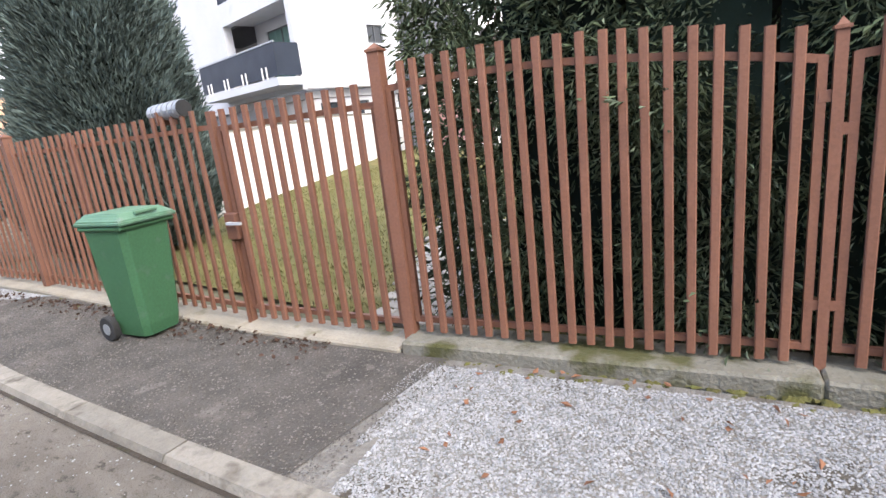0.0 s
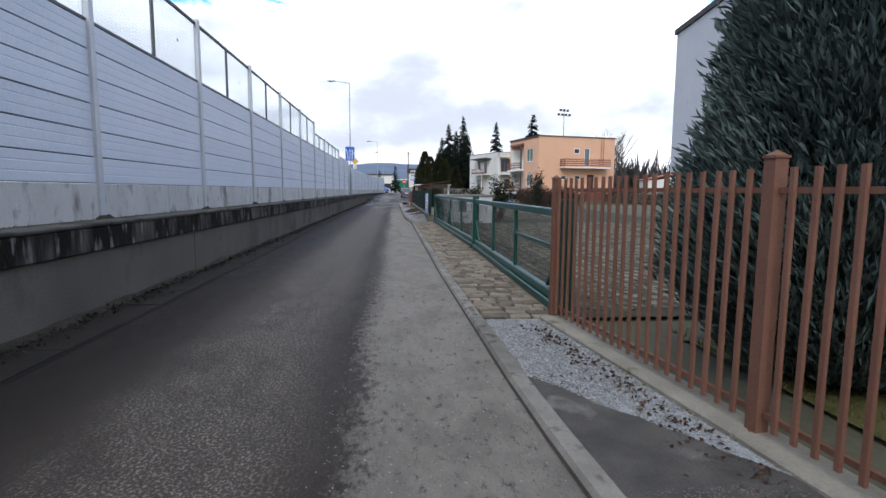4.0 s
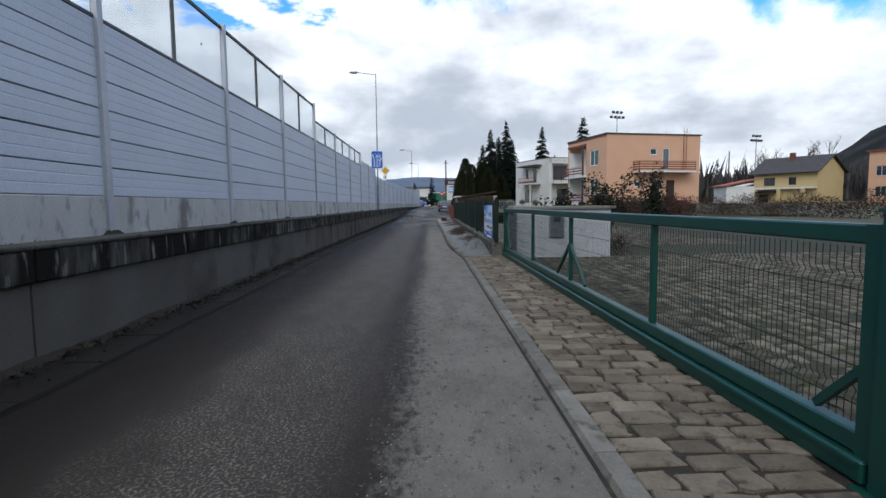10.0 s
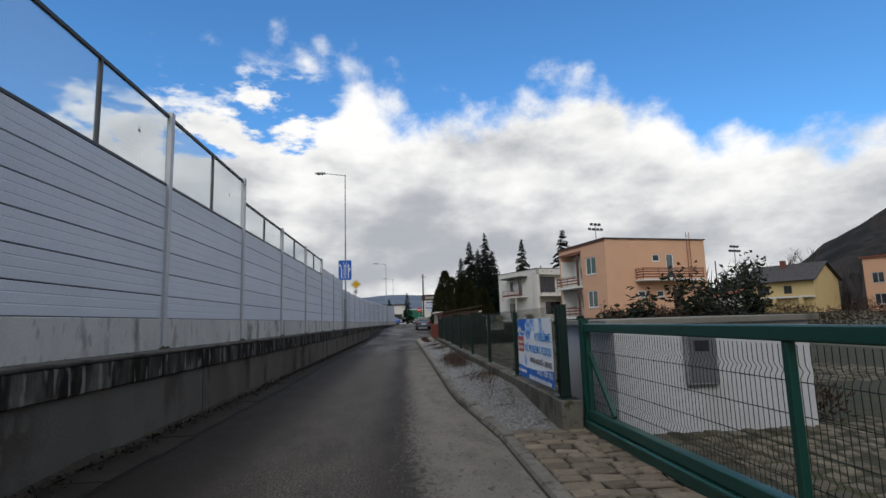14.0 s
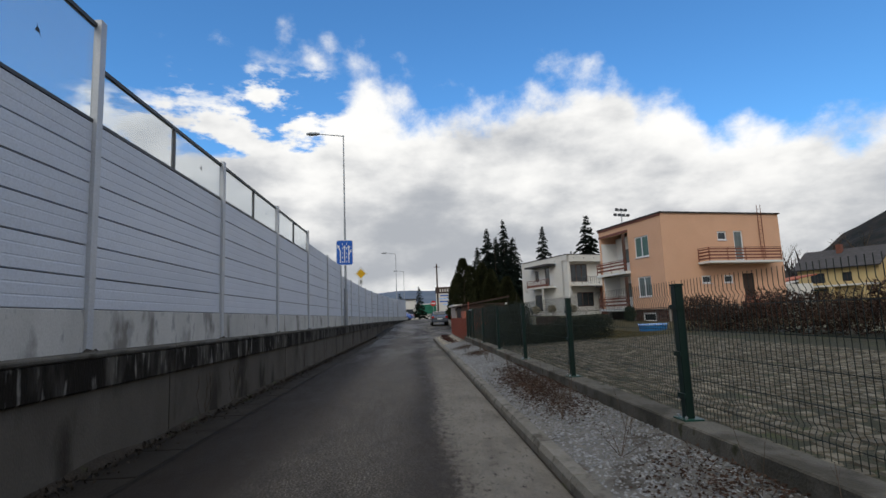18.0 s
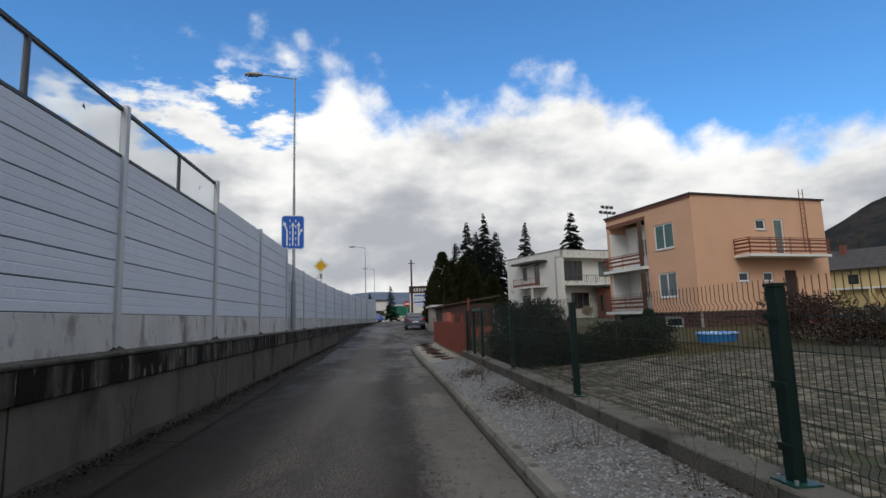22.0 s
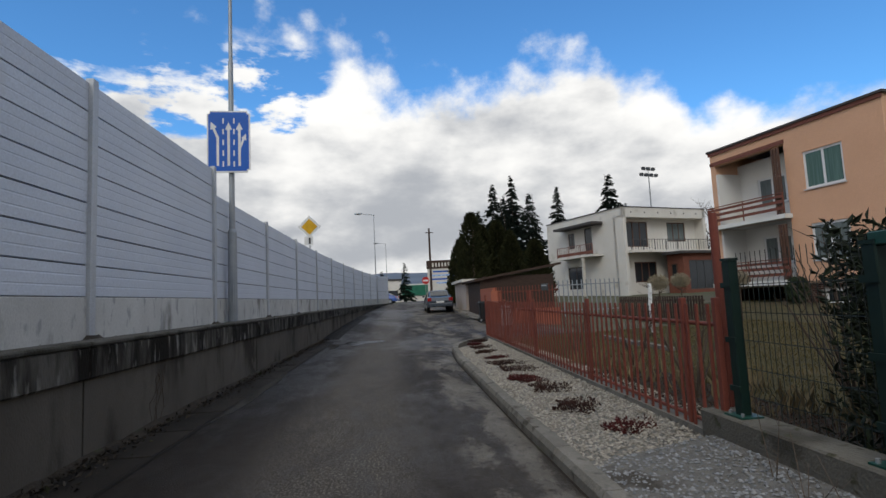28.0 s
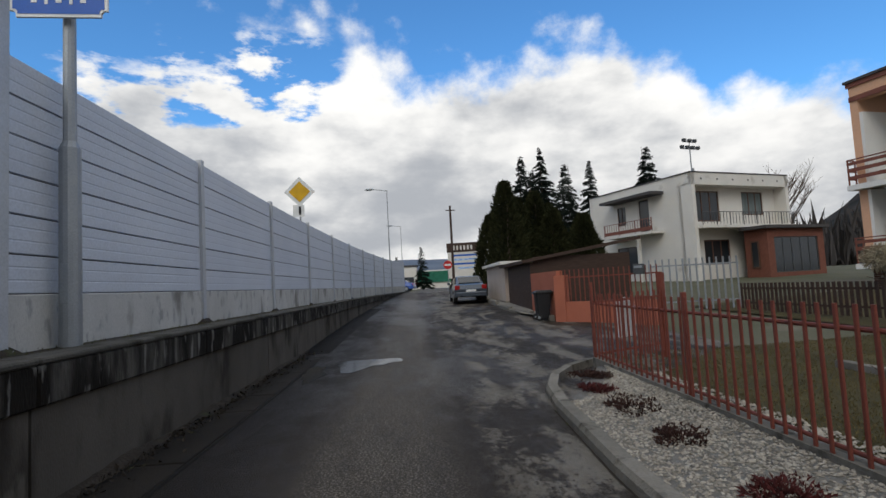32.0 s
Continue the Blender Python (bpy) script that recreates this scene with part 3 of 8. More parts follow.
# ---- building helpers ----


def thing(name, m, label, category, group="", kind=""):
    ob = new(name)
    ob.empty_display_size = 0.2
    ob.matrix_basis = m
    return tagged(ob, label, category, group, kind)


def link_mesh(name, me, mat, parent=None, label=""):
    if mat is not None and not me.materials:
        me.materials.append(mat)
    ob = new(name, me)
    ob.parent = parent
    if label:
        ob["label"] = label
    return ob


def part(name, bm, mat, parent=None, label="", bevel=0.0, smooth=False):
    if bevel:
        bmesh.ops.bevel(bm, geom=bm.edges[:], offset=bevel, segments=1, affect="EDGES", clamp_overlap=True)
    me = bpy.data.meshes.new(name)
    if smooth:
        for f in bm.faces:
            f.smooth = True
    bm.to_mesh(me)
    bm.free()
    return link_mesh(name, me, M[mat] if isinstance(mat, str) else mat, parent, label)


def box(x0, x1, y0, y1, z0, z1, bm=None):
    bm = bm or bmesh.new()
    v = [bm.verts.new((x, y, z)) for z in (z0, z1) for y in (y0, y1) for x in (x0, x1)]
    for f in ((0, 2, 3, 1), (4, 5, 7, 6), (0, 1, 5, 4), (2, 6, 7, 3), (0, 4, 6, 2), (1, 3, 7, 5)):
        bm.faces.new([v[k] for k in f])
    return bm


def beam(p, q, w, h, bm=None):
    """A square bar from p to q, w wide across and h high."""
    bm = bm or bmesh.new()
    p, q = Vector(p), Vector(q)
    d = (q - p).normalized()
    side = d.cross(Vector((0, 0, 1)))
    side = side.normalized() if side.length > 1e-4 else Vector((1, 0, 0))
    up = side.cross(d)
    v = [bm.verts.new(c + side * (sx * w / 2) + up * (sz * h / 2)) for c in (p, q) for sx, sz in ((-1, -1), (1, -1), (1, 1), (-1, 1))]
    for f in ((3, 2, 1, 0), (4, 5, 6, 7), (0, 1, 5, 4), (1, 2, 6, 5), (2, 3, 7, 6), (3, 0, 4, 7)):
        bm.faces.new([v[k] for k in f])
    return bm


def rod(p, q, r0, r1=None, n=8, bm=None):
    bm = bm or bmesh.new()
    r1 = r0 if r1 is None else r1
    p, q = Vector(p), Vector(q)
    d = (q - p).normalized()
    a = d.orthogonal().normalized()
    b = d.cross(a)
    rings = [[bm.verts.new(c + (a * math.cos(2 * math.pi * k / n) + b * math.sin(2 * math.pi * k / n)) * r) for k in range(n)]
             for c, r in ((p, r0), (q, r1))]
    for k in range(n):
        j = (k + 1) % n
        bm.faces.new((rings[0][k], rings[0][j], rings[1][j], rings[1][k]))
    bm.faces.new(rings[0][::-1])
    bm.faces.new(rings[1])
    return bm


def slab(points, z0, z1, bm=None):
    """An upright prism over a plan outline."""
    bm = bm or bmesh.new()
    lo = [bm.verts.new((x, y, z0)) for x, y in points]
    hi = [bm.verts.new((x, y, z1)) for x, y in points]
    bm.faces.new(hi)
    bm.faces.new(lo[::-1])
    for k in range(len(points)):
        j = (k + 1) % len(points)
        bm.faces.new((lo[k], lo[j], hi[j], hi[k]))
    bmesh.ops.recalc_face_normals(bm, faces=bm.faces[:])
    return bm


def pydata(name, verts, faces, mat, parent=None, label=""):
    me = bpy.data.meshes.new(name)
    me.from_pydata(verts, [], faces)
    me.update()
    return link_mesh(name, me, M[mat], parent, label)


def flat(x, y, yaw=0.0, z=0.0):
    return pose(x, y, z, 0, 0, yaw)


def facing(p, q):
    """The pose at p whose x axis runs along the ground to q, and the distance."""
    d = Vector((q[0] - p[0], q[1] - p[1]))
    return flat(p[0], p[1], math.degrees(math.atan2(d.y, d.x)), p[2] if len(p) > 2 else 0.0), d.length


def rise(x, y):
    """The height of the land: flat along the lane, climbing to the houses and at the lane's far end."""
    end = max(0.0, -74.0 - x)
    z = min(0.028 * end, 1.0)
    side = min(max((y - 5.0) / 12.0, 0.0), 1.0) * min(max((-30.0 - x) / 25.0, 0.0), 1.0)
    return z + 0.35 * side * side * (3 - 2 * side)


rng = np.random.default_rng(7)

# ---- ground, road, kerb ----
KERB = [(9, 3.2), (0.0, 2.03), (-5.4, 1.43), (-7.7, 1.22), (-11.5, 1.04), (-18.0, 0.96), (-33.0, 0.93), (-36.5, 0.68), (-55.0, 0.65), (-60.0, 0.58), (-66.0, 0.57), (-68.6, 0.7)]


def kerb_y(x):
    for (x0, y0), (x1, y1) in zip(KERB, KERB[1:]):
        if x >= x1:
            return y0 + (y1 - y0) * (x - x0) / (x1 - x0)
    return KERB[-1][1]


def sheet(name, xs, ys, height, mat, parent=None, label=""):
    verts = [(x, y, height(x, y)) for x in xs for y in ys]
    k = len(ys)
    faces = [(i * k + j, i * k + j + 1, (i + 1) * k + j + 1, (i + 1) * k + j) for i in range(len(xs) - 1) for j in range(k - 1)]
    return pydata(name, verts, [f[::-1] for f in faces], mat, parent, label)


def spaced(edges):
    out = []
    for a, b, step in edges:
        k = max(1, round((b - a) / step))
        out += [a + (b - a) * i / k for i in range(k)]
    return out + [edges[-1][1]]


gx = spaced([(-3000, -400, 400), (-400, -160, 30), (-160, 40, 4), (40, 300, 60), (300, 3000, 600)])
gy = spaced([(-3000, -300, 500), (-300, -20, 40), (-20, 60, 3), (60, 300, 40), (300, 3000, 600)])
tagged(sheet("ground", gx, gy, lambda x, y: rise(x, y) - 0.06, "ground"), "bare winter soil and short grass", "ground", kind="structure")

rx = spaced([(-190, -70, 2.5), (-70, 12, 2.0)])


def barrier_y(x):
    """The barrier's line: straight, then bending slowly to the right at its far end."""
    return -5.0 + (0.0014 * (x + 75.0) ** 2 if -125 < x < -75 else 3.5 if x <= -125 else 0.0)




def strip(name, xs, ya, yb, lift, mat, label, category, k=6, climb=0.0, ramp=None):
    verts, faces = [], []
    for x in xs:
        a, b = ya(x), yb(x)
        verts += [(x, a + (b - a) * j / k, rise(x, a + (b - a) * j / k) + (lift + climb * j / k) * (ramp(x) if ramp else 1.0)) for j in range(k + 1)]
    m = k + 1
    for i in range(len(xs) - 1):
        faces += [(i * m + j, (i + 1) * m + j, (i + 1) * m + j + 1, i * m + j + 1) for j in range(k)]
    return tagged(pydata(name, verts, faces, mat), label, category, kind="structure")


def road_right(x):
    if x > -69:
        return kerb_y(x) + 0.02
    return 5.5 if x < -71 else 3.0


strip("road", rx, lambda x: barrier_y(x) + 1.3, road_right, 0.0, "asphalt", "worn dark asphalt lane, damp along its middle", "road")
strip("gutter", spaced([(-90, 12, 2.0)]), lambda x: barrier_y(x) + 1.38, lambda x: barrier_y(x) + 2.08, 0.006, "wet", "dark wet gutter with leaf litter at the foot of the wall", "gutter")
gutter_edge = tagged(new("gutter_edge"), "flush row of damp brown-grey concrete channel slabs along the wall", "kerb", kind="structure")
x = 12.0
while x > -84:
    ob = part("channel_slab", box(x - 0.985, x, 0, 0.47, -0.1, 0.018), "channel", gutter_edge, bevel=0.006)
    ob.matrix_basis = pose(0, barrier_y(x) + 1.56, rng.normal(0, 0.003))
    x -= 1.0

# silt and leaf mould banked against the wall's foot
fx = spaced([(-88, 12, 0.12)])
silt = []
for i, x in enumerate(fx):
    w = 0.1 + 0.1 * abs(noise.noise((x * 0.7, 1.0, 0.0))) + 0.05 * noise.noise((x * 3.1, 4.0, 0.0))
    h = 0.045 + 0.06 * noise.noise((x * 0.9, 7.0, 0.0)) + 0.02 * noise.noise((x * 5.0, 9.0, 0.0))
    silt += [(x, barrier_y(x) + 1.39, 0.012 + max(0.015, h)), (x, barrier_y(x) + 1.4 + w * 0.45, 0.01 + max(0.01, h * 0.7)), (x, barrier_y(x) + 1.4 + w, 0.004)]
tagged(pydata("silt_bank", silt, [(3 * i + j, 3 * i + 3 + j, 3 * i + 4 + j, 3 * i + 1 + j) for i in range(len(fx) - 1) for j in range(2)], "soil"),
       "dark silt and leaf mould banked along the wall's foot", "dirt", kind="structure")

strip("kerb_joint", spaced([(-68, 8, 1.0)]), lambda x: kerb_y(x) - 0.022, lambda x: kerb_y(x) + 0.004, 0.005, "soil", "dark dirt gathered along the foot of the kerb", "gutter", k=1)

# kerb stones, one metre each
kerb = tagged(new("kerb"), "row of pale concrete kerb stones along the lane", "kerb", kind="structure")


def kerb_stone(p, q, top):
    m, length = facing(p, q)
    bm = bmesh.new()
    prof = [(0.0, -0.12), (0.0, top - 0.045), (0.028, top), (0.15, top), (0.15, -0.12)]
    a = [bm.verts.new((0.006, y, z)) for y, z in prof]
    b = [bm.verts.new((length - 0.006, y, z)) for y, z in prof]
    bm.faces.new(a)
    bm.faces.new(b[::-1])
    for k in range(5):
        j = (k + 1) % 5
        bm.faces.new((a[j], a[k], b[k], b[j]))
    bmesh.ops.recalc_face_normals(bm, faces=bm.faces[:])
    ob = part("kerb_stone", bm, "kerb", kerb)
    ob.matrix_basis = m


x = 8.0
while x > -68.0:
    top = 0.035 if x > -32 else min(0.12, 0.035 + (-32 - x) * 0.03)
    kerb_stone((x - 1.0, kerb_y(x - 1.0), 0), (x, kerb_y(x), 0), top)
    x -= 1.0
bend = [(-68.0, 0.67), (-68.9, 0.79), (-69.7, 1.04), (-70.4, 1.45), (-70.9, 1.95), (-71.15, 2.5)]
for p, q in zip(bend, bend[1:]):
    kerb_stone((*q, 0), (*p, 0), 0.12)
far_kerb = [(-79.0, 3.5), (-81.0, 3.3), (-83.5, 2.95), (-86.5, 2.9), (-92, 3.0), (-98, 3.2), (-104, 3.4)]
for p, q in zip(far_kerb, far_kerb[1:]):
    kerb_stone((*q, rise(*q)), (*p, rise(*p)), 0.12)

# ---- retaining wall with its coping ----
wall = tagged(new("retaining_wall"), "grey cast concrete retaining wall with a black weathered coping", "wall", kind="structure")
COPING_Z0, COPING_Z1, SOIL_Z, WALL_Y = 0.76, 1.11, 1.01, -3.6
x = 12.0
while x > -110:
    m, length = facing((x - 6.0, barrier_y(x - 6.0) + 1.4), (x, barrier_y(x) + 1.4))
    part("wall_block", box(0.015, length - 0.015, -1.6, 0, -0.3, COPING_Z0), "wall_dirty" if x < -34 else "wall_concrete", wall).matrix_basis = m
    for h in range(2):
        part("coping", box(length / 2 * h + 0.006, length / 2 * (h + 1) - 0.006, -0.28, 0.06, COPING_Z0, COPING_Z1 - 0.05), "coping", wall, bevel=0.015).matrix_basis = m
        part("coping_lip", box(length / 2 * h + 0.004, length / 2 * (h + 1) - 0.004, -0.285, 0.075, COPING_Z1 - 0.05, COPING_Z1), "lip", wall, bevel=0.014).matrix_basis = m
    part("soil_strip", box(0, length, -1.8, -0.29, 0.77, SOIL_Z), "soil", wall, "mossy soil strip on the wall top").matrix_basis = m
    x -= 6.0

# ---- noise barrier ----
barrier = tagged(new("noise_barrier"), "tall noise barrier of ribbed pale aluminium panels with clear panes on top", "barrier", kind="structure")
BASE_Z, PANEL_Z, GLASS_Z = 1.0, 1.62, 4.3


def ribbed_panel(length, h):
    """One cassette: a shallow pressed sheet with two ribs and a dark joint under it."""
    bm = bmesh.new()
    prof = [(0, 0.007), (0.026, 0.012), (0.028, 0.02), (0.028, h * 0.31), (0.0245, h * 0.33), (0.0245, h * 0.35), (0.028, h * 0.37), (0.028, h * 0.64), (0.0245, h * 0.66),
            (0.0245, h * 0.68), (0.028, h * 0.70), (0.028, h - 0.02), (0.026, h - 0.012), (0.0, h - 0.007)]
    a = [bm.verts.new((0, y, z)) for y, z in prof]
    b = [bm.verts.new((length, y, z)) for y, z in prof]
    for i in range(len(prof) - 1):
        bm.faces.new((a[i], b[i], b[i + 1], a[i + 1]))
    me = bpy.data.meshes.new("panel")
    bm.to_mesh(me)
    bm.free()
    me.materials.append(M["aluminium"])
    return me


PANEL_H = (GLASS_Z - PANEL_Z) / 6
panel_mesh = ribbed_panel(4.86, PANEL_H)
low_mesh = ribbed_panel(4.86, (4.15 - PANEL_Z) / 6)


def barrier_post(x, top):
    bm = box(-0.07, 0.07, -0.02, 0.09, BASE_Z - 0.05, top)
    box(-0.12, 0.12, -0.05, 0.11, BASE_Z - 0.02, BASE_Z + 0.05, bm)
    ob = part("post", bm, "steel", barrier, bevel=0.006)
    ob.matrix_basis = pose(x, barrier_y(x), 0)
    heap = bmesh.new()
    ring = [heap.verts.new((0.34 * math.cos(a) * rng.uniform(0.7, 1.2), 0.1 + 0.1 * math.sin(a), SOIL_Z - 0.02)) for a in [k * math.pi / 4 for k in range(8)]]
    peak = [heap.verts.new((0.15 * math.cos(a), 0.09 + 0.03 * math.sin(a), SOIL_Z + rng.uniform(0.03, 0.09))) for a in [k * math.pi / 4 for k in range(8)]]
    for k in range(8):
        heap.faces.new((ring[k], ring[(k + 1) % 8], peak[(k + 1) % 8], peak[k]))
    heap.faces.new(peak)
    part("dirt_heap", heap, "soil", barrier, "dark mossy dirt gathered at the post's foot", smooth=True).matrix_basis = pose(x, barrier_y(x), 0)
    return ob


def bird(place, x, y, z, s, tilt):
    v = [(-1, 0, 0.25), (-0.35, 0, 0.12), (0, 0, 0.3), (0.3, 0, 0.1), (1, 0, 0.2), (0.35, 0, -0.08), (0.1, 0, -0.55), (-0.1, 0, -0.5), (-0.3, 0, -0.05)]
    c, d = math.cos(tilt), math.sin(tilt)
    me = bpy.data.meshes.new("bird_sticker")
    me.from_pydata([(x + s * (a * c - e * d), y, z + s * (a * d + e * c)) for a, _, e in v], [], [(0, 1, 8), (1, 2, 3, 5, 8), (3, 4, 5), (5, 6, 7, 8)])
    link_mesh("bird_sticker", me, M["ink"], barrier, "black bird sticker on the pane").matrix_basis = place


def bay(x1, top, n_panels=6, mesh=None):
    """The bay between the posts at x1 - 5 and x1."""
    place, span = facing((x1 - 5.0, barrier_y(x1 - 5.0)), (x1, barrier_y(x1)))
    mesh = mesh or panel_mesh
    a, e = 0.07, span - 0.07

    def put(name, bm, mat, **more):
        ob = part(name, bm, mat, barrier, **more)
        ob.matrix_basis = place
        return ob

    put("base_panel", box(a, e, -0.08, 0.045, BASE_Z - 0.02, PANEL_Z - 0.004), "barrier_base", bevel=0.008)
    h = PANEL_H if mesh is panel_mesh else (4.15 - PANEL_Z) / 6
    for i in range(n_panels):
        ob = link_mesh("panel", mesh, None, barrier)
        ob.matrix_basis = place @ pose(a, rng.normal(0, 0.002), PANEL_Z + i * h)
    head = PANEL_Z + n_panels * h
    put("backing", box(a, e, -0.06, -0.004, PANEL_Z, head), "seal")
    if top > head + 0.2 and n_panels == 6:
        put("sill_rail", box(a, e, -0.03, 0.035, head + 0.002, head + 0.05), "dark_rail")
        put("top_rail", box(a, e, -0.03, 0.03, top - 0.06, top), "dark_rail")
        put("mullion", box(2.47, 2.53, -0.03, 0.03, head + 0.05, top - 0.06), "dark_rail")
        for u in (a, 2.53):
            pane = put("pane", box(u, u + 2.4, -0.006, 0.006, head + 0.05, top - 0.06), "pane")
            pane.visible_shadow = False
        if (round(x1 * 2) // 5) % 2 == 0:
            bird(place, 3.6, 0.009, head + 0.75 * (top - head), 0.14, 0.5)
        else:
            bird(place, 1.2, 0.009, head + 0.5 * (top - head), 0.1, 1.1)


x = 12.5
while x > -112:
    if x > -42:
        top, n_p, mesh = 5.82, 6, panel_mesh
    elif x > -57:
        top, n_p, mesh = 5.2, 6, panel_mesh
    elif x > -67:
        top, n_p, mesh = 4.75, 7, panel_mesh
    else:
        top, n_p, mesh = 4.15, 6, low_mesh
    bay(x, top, n_p, mesh)
    barrier_post(x, {5.82: 5.88, 5.2: 5.88 if x > -43 else 5.25, 4.75: 5.25 if x > -58 else 4.8, 4.15: 4.8 if x > -68 else 4.2}[top])
    x -= 5.0
barrier_post(-112.5, 4.2)
m, length = facing((-115.5, -1.9), (-112.5, barrier_y(-112.5)))
for i in range(6):
    part("end_panel", box(0, length, -0.04, 0.03, PANEL_Z + i * 0.42 + 0.005, PANEL_Z + (i + 1) * 0.42 - 0.005), "aluminium", barrier, bevel=0.01).matrix_basis = m
part("base_panel", box(0, length, -0.06, 0.04, 0.8, PANEL_Z), "barrier_base", barrier).matrix_basis = m

# ---- plants: helpers ----


def unit(v):
    return v / np.maximum(np.linalg.norm(v, axis=1, keepdims=True), 1e-6)


def sprays(name, at, way, length, width, mat, parent=None, label="", kite=0.55):
    """Many small leaf sprays: each a bent kite of two faces that starts at a point and runs along a direction."""
    n = len(at)
    way = unit(way)
    side = unit(np.cross(way, rng.normal(size=(n, 3))))
    lift = np.cross(side, way)
    ln = (length * rng.uniform(0.6, 1.35, n))[:, None]
    wd = (width * rng.uniform(0.6, 1.35, n))[:, None]
    a, tip = at, at + way * ln
    mid = at + way * ln * kite + lift * ln * 0.08
    verts = np.stack([a, mid + side * wd, tip - lift * ln * 0.1, mid - side * wd], 1).reshape(-1, 3)
    idx = np.arange(n) * 4
    faces = np.concatenate([np.stack([idx, idx + 1, idx + 2], 1), np.stack([idx, idx + 2, idx + 3], 1)])
    return pydata(name, verts.tolist(), faces.tolist(), mat, parent, label)


def stones(name, xy, z, size, mat, parent=None, label="", flat_by=0.6):
    """Many loose stones: squashed, skewed octahedra lying on the ground."""
    n = len(xy)
    s = size * rng.uniform(0.55, 1.5, (n, 1))
    ang = rng.uniform(0, 2 * math.pi, n)
    base = np.array([(1, 0, 0), (0, 1, 0), (-1, 0, 0), (0, -1, 0), (0, 0, 1), (0, 0, -1)], float)
    pts = base[None] * rng.uniform(0.55, 1.2, (n, 6, 1)) * s[:, None] * np.array([1, 0.8, flat_by])
    pts[:, 4:, :2] += rng.normal(0, 0.25, (n, 2, 2)) * s[:, None]
    c, d = np.cos(ang)[:, None], np.sin(ang)[:, None]
    x, y = pts[..., 0] * c - pts[..., 1] * d, pts[..., 0] * d + pts[..., 1] * c
    verts = np.stack([x + xy[:, :1], y + xy[:, 1:], pts[..., 2] + z + s * flat_by * 0.35], -1).reshape(-1, 3)
    f = np.array([(0, 1, 4), (1, 2, 4), (2, 3, 4), (3, 0, 4), (1, 0, 5), (2, 1, 5), (3, 2, 5), (0, 3, 5)])
    faces = (np.arange(n)[:, None, None] * 6 + f[None]).reshape(-1, 3)
    return pydata(name, verts.tolist(), faces.tolist(), mat, parent, label)


def trunk(parent, height, r, mat="bark", name="trunk"):
    bm = bmesh.new()
    bend = Vector((rng.uniform(-0.04, 0.04), rng.uniform(-0.04, 0.04), 1))
    n = 5
    for k in range(n):
        p, q = bend * (height * k / n), bend * (height * (k + 1) / n)
        rod(p, q, r * (1 - 0.85 * k / n), r * (1 - 0.85 * (k + 1) / n), 8, bm)
    return part(name, bm, mat, parent)


def cone_tree(name, x, y, height, radius, label, mat, n, length, width, foot=0.2, power=0.75, droop=-0.1, ragged=0.25, category="tree"):
    """A narrow evergreen whose crown is a dense ragged cone of upright sprays."""
    t = thing(name, flat(x, y, 0, rise(x, y) - 0.06), label, category)
    trunk(t, height * 0.9, 0.05 + height * 0.012)
    h = rng.uniform(0, 1, n) ** 1.15
    ang = rng.uniform(0, 2 * math.pi, n)
    lobes = 1 + ragged * (np.sin(ang * 3 + h * 9) * 0.4 + np.sin(ang * 7 + h * 23) * 0.35 + rng.normal(0, 0.25, n))
    prof = np.minimum(1, 0.55 + h * 4) * (1 - h) ** power
    r = radius * prof * lobes * rng.uniform(0.5, 1.0, n) ** 0.35
    at = np.stack([r * np.cos(ang), r * np.sin(ang), foot + h * (height - foot)], 1)
    way = np.stack([np.cos(ang), np.sin(ang), np.full(n, 1.1 + droop)], 1) + rng.normal(0, 0.35, (n, 3))
    sprays("crown", at, way, length, width, mat, t)
    return t


def fir_tree(x, y, height, radius, label, mat="fir", whorls=27, name="fir_tree"):
    """An open spruce: whorls of drooping boughs, each fringed with needles sprays."""
    t = thing(name, flat(x, y, rng.uniform(0, 360), rise(x, y) - 0.06), label, "tree")
    trunk(t, height * 0.97, 0.009 * height + 0.03)
    at, way = [], []
    for k in range(whorls):
        f = k / whorls
        z0 = height * (0.08 + 0.9 * f)
        reach = max(0.1, radius * (1 - f) ** 0.9 * rng.uniform(0.8, 1.15))
        for b in range(8):
            ang = 2 * math.pi * b / 7 + rng.uniform(-0.4, 0.4) + k * 1.3
            ln = reach * rng.uniform(0.6, 1.15)
            z = z0 + rng.normal(0, 0.35 * height / whorls)
            m = max(5, int(ln * 9))
            s = np.linspace(0.08, 1, m)
            px, py = np.cos(ang) * s * ln, np.sin(ang) * s * ln
            pz = z + 0.18 * ln * s - 0.42 * ln * s * s
            for rep in range(5):
                at.append(np.stack([px, py, pz], 1) + rng.normal(0, 0.05, (m, 3)))
                way.append(np.stack([np.full(m, np.cos(ang + (rep - 2) * 0.6)), np.full(m, np.sin(ang + (rep - 2) * 0.6)), np.full(m, -0.15 - 0.25 * (rep % 2))], 1))
    at = np.concatenate(at)
    slim = 1.15 - 0.85 * at[:, 2] / height
    sprays("crown", at, np.concatenate(way), (0.035 * height + 0.1) * slim, (0.007 * height + 0.02) * slim, mat, t)
    return t


# ---- first stretch: the brown fence, its garden and the pavement before it ----
BROWN = [(-13.95, 2.02), (-10.84, 2.38), (-7.18, 2.68), (-5.71, 2.91), (-3.55, 3.36), (-1.2, 3.72), (1.2, 4.05), (3.6, 4.4)]


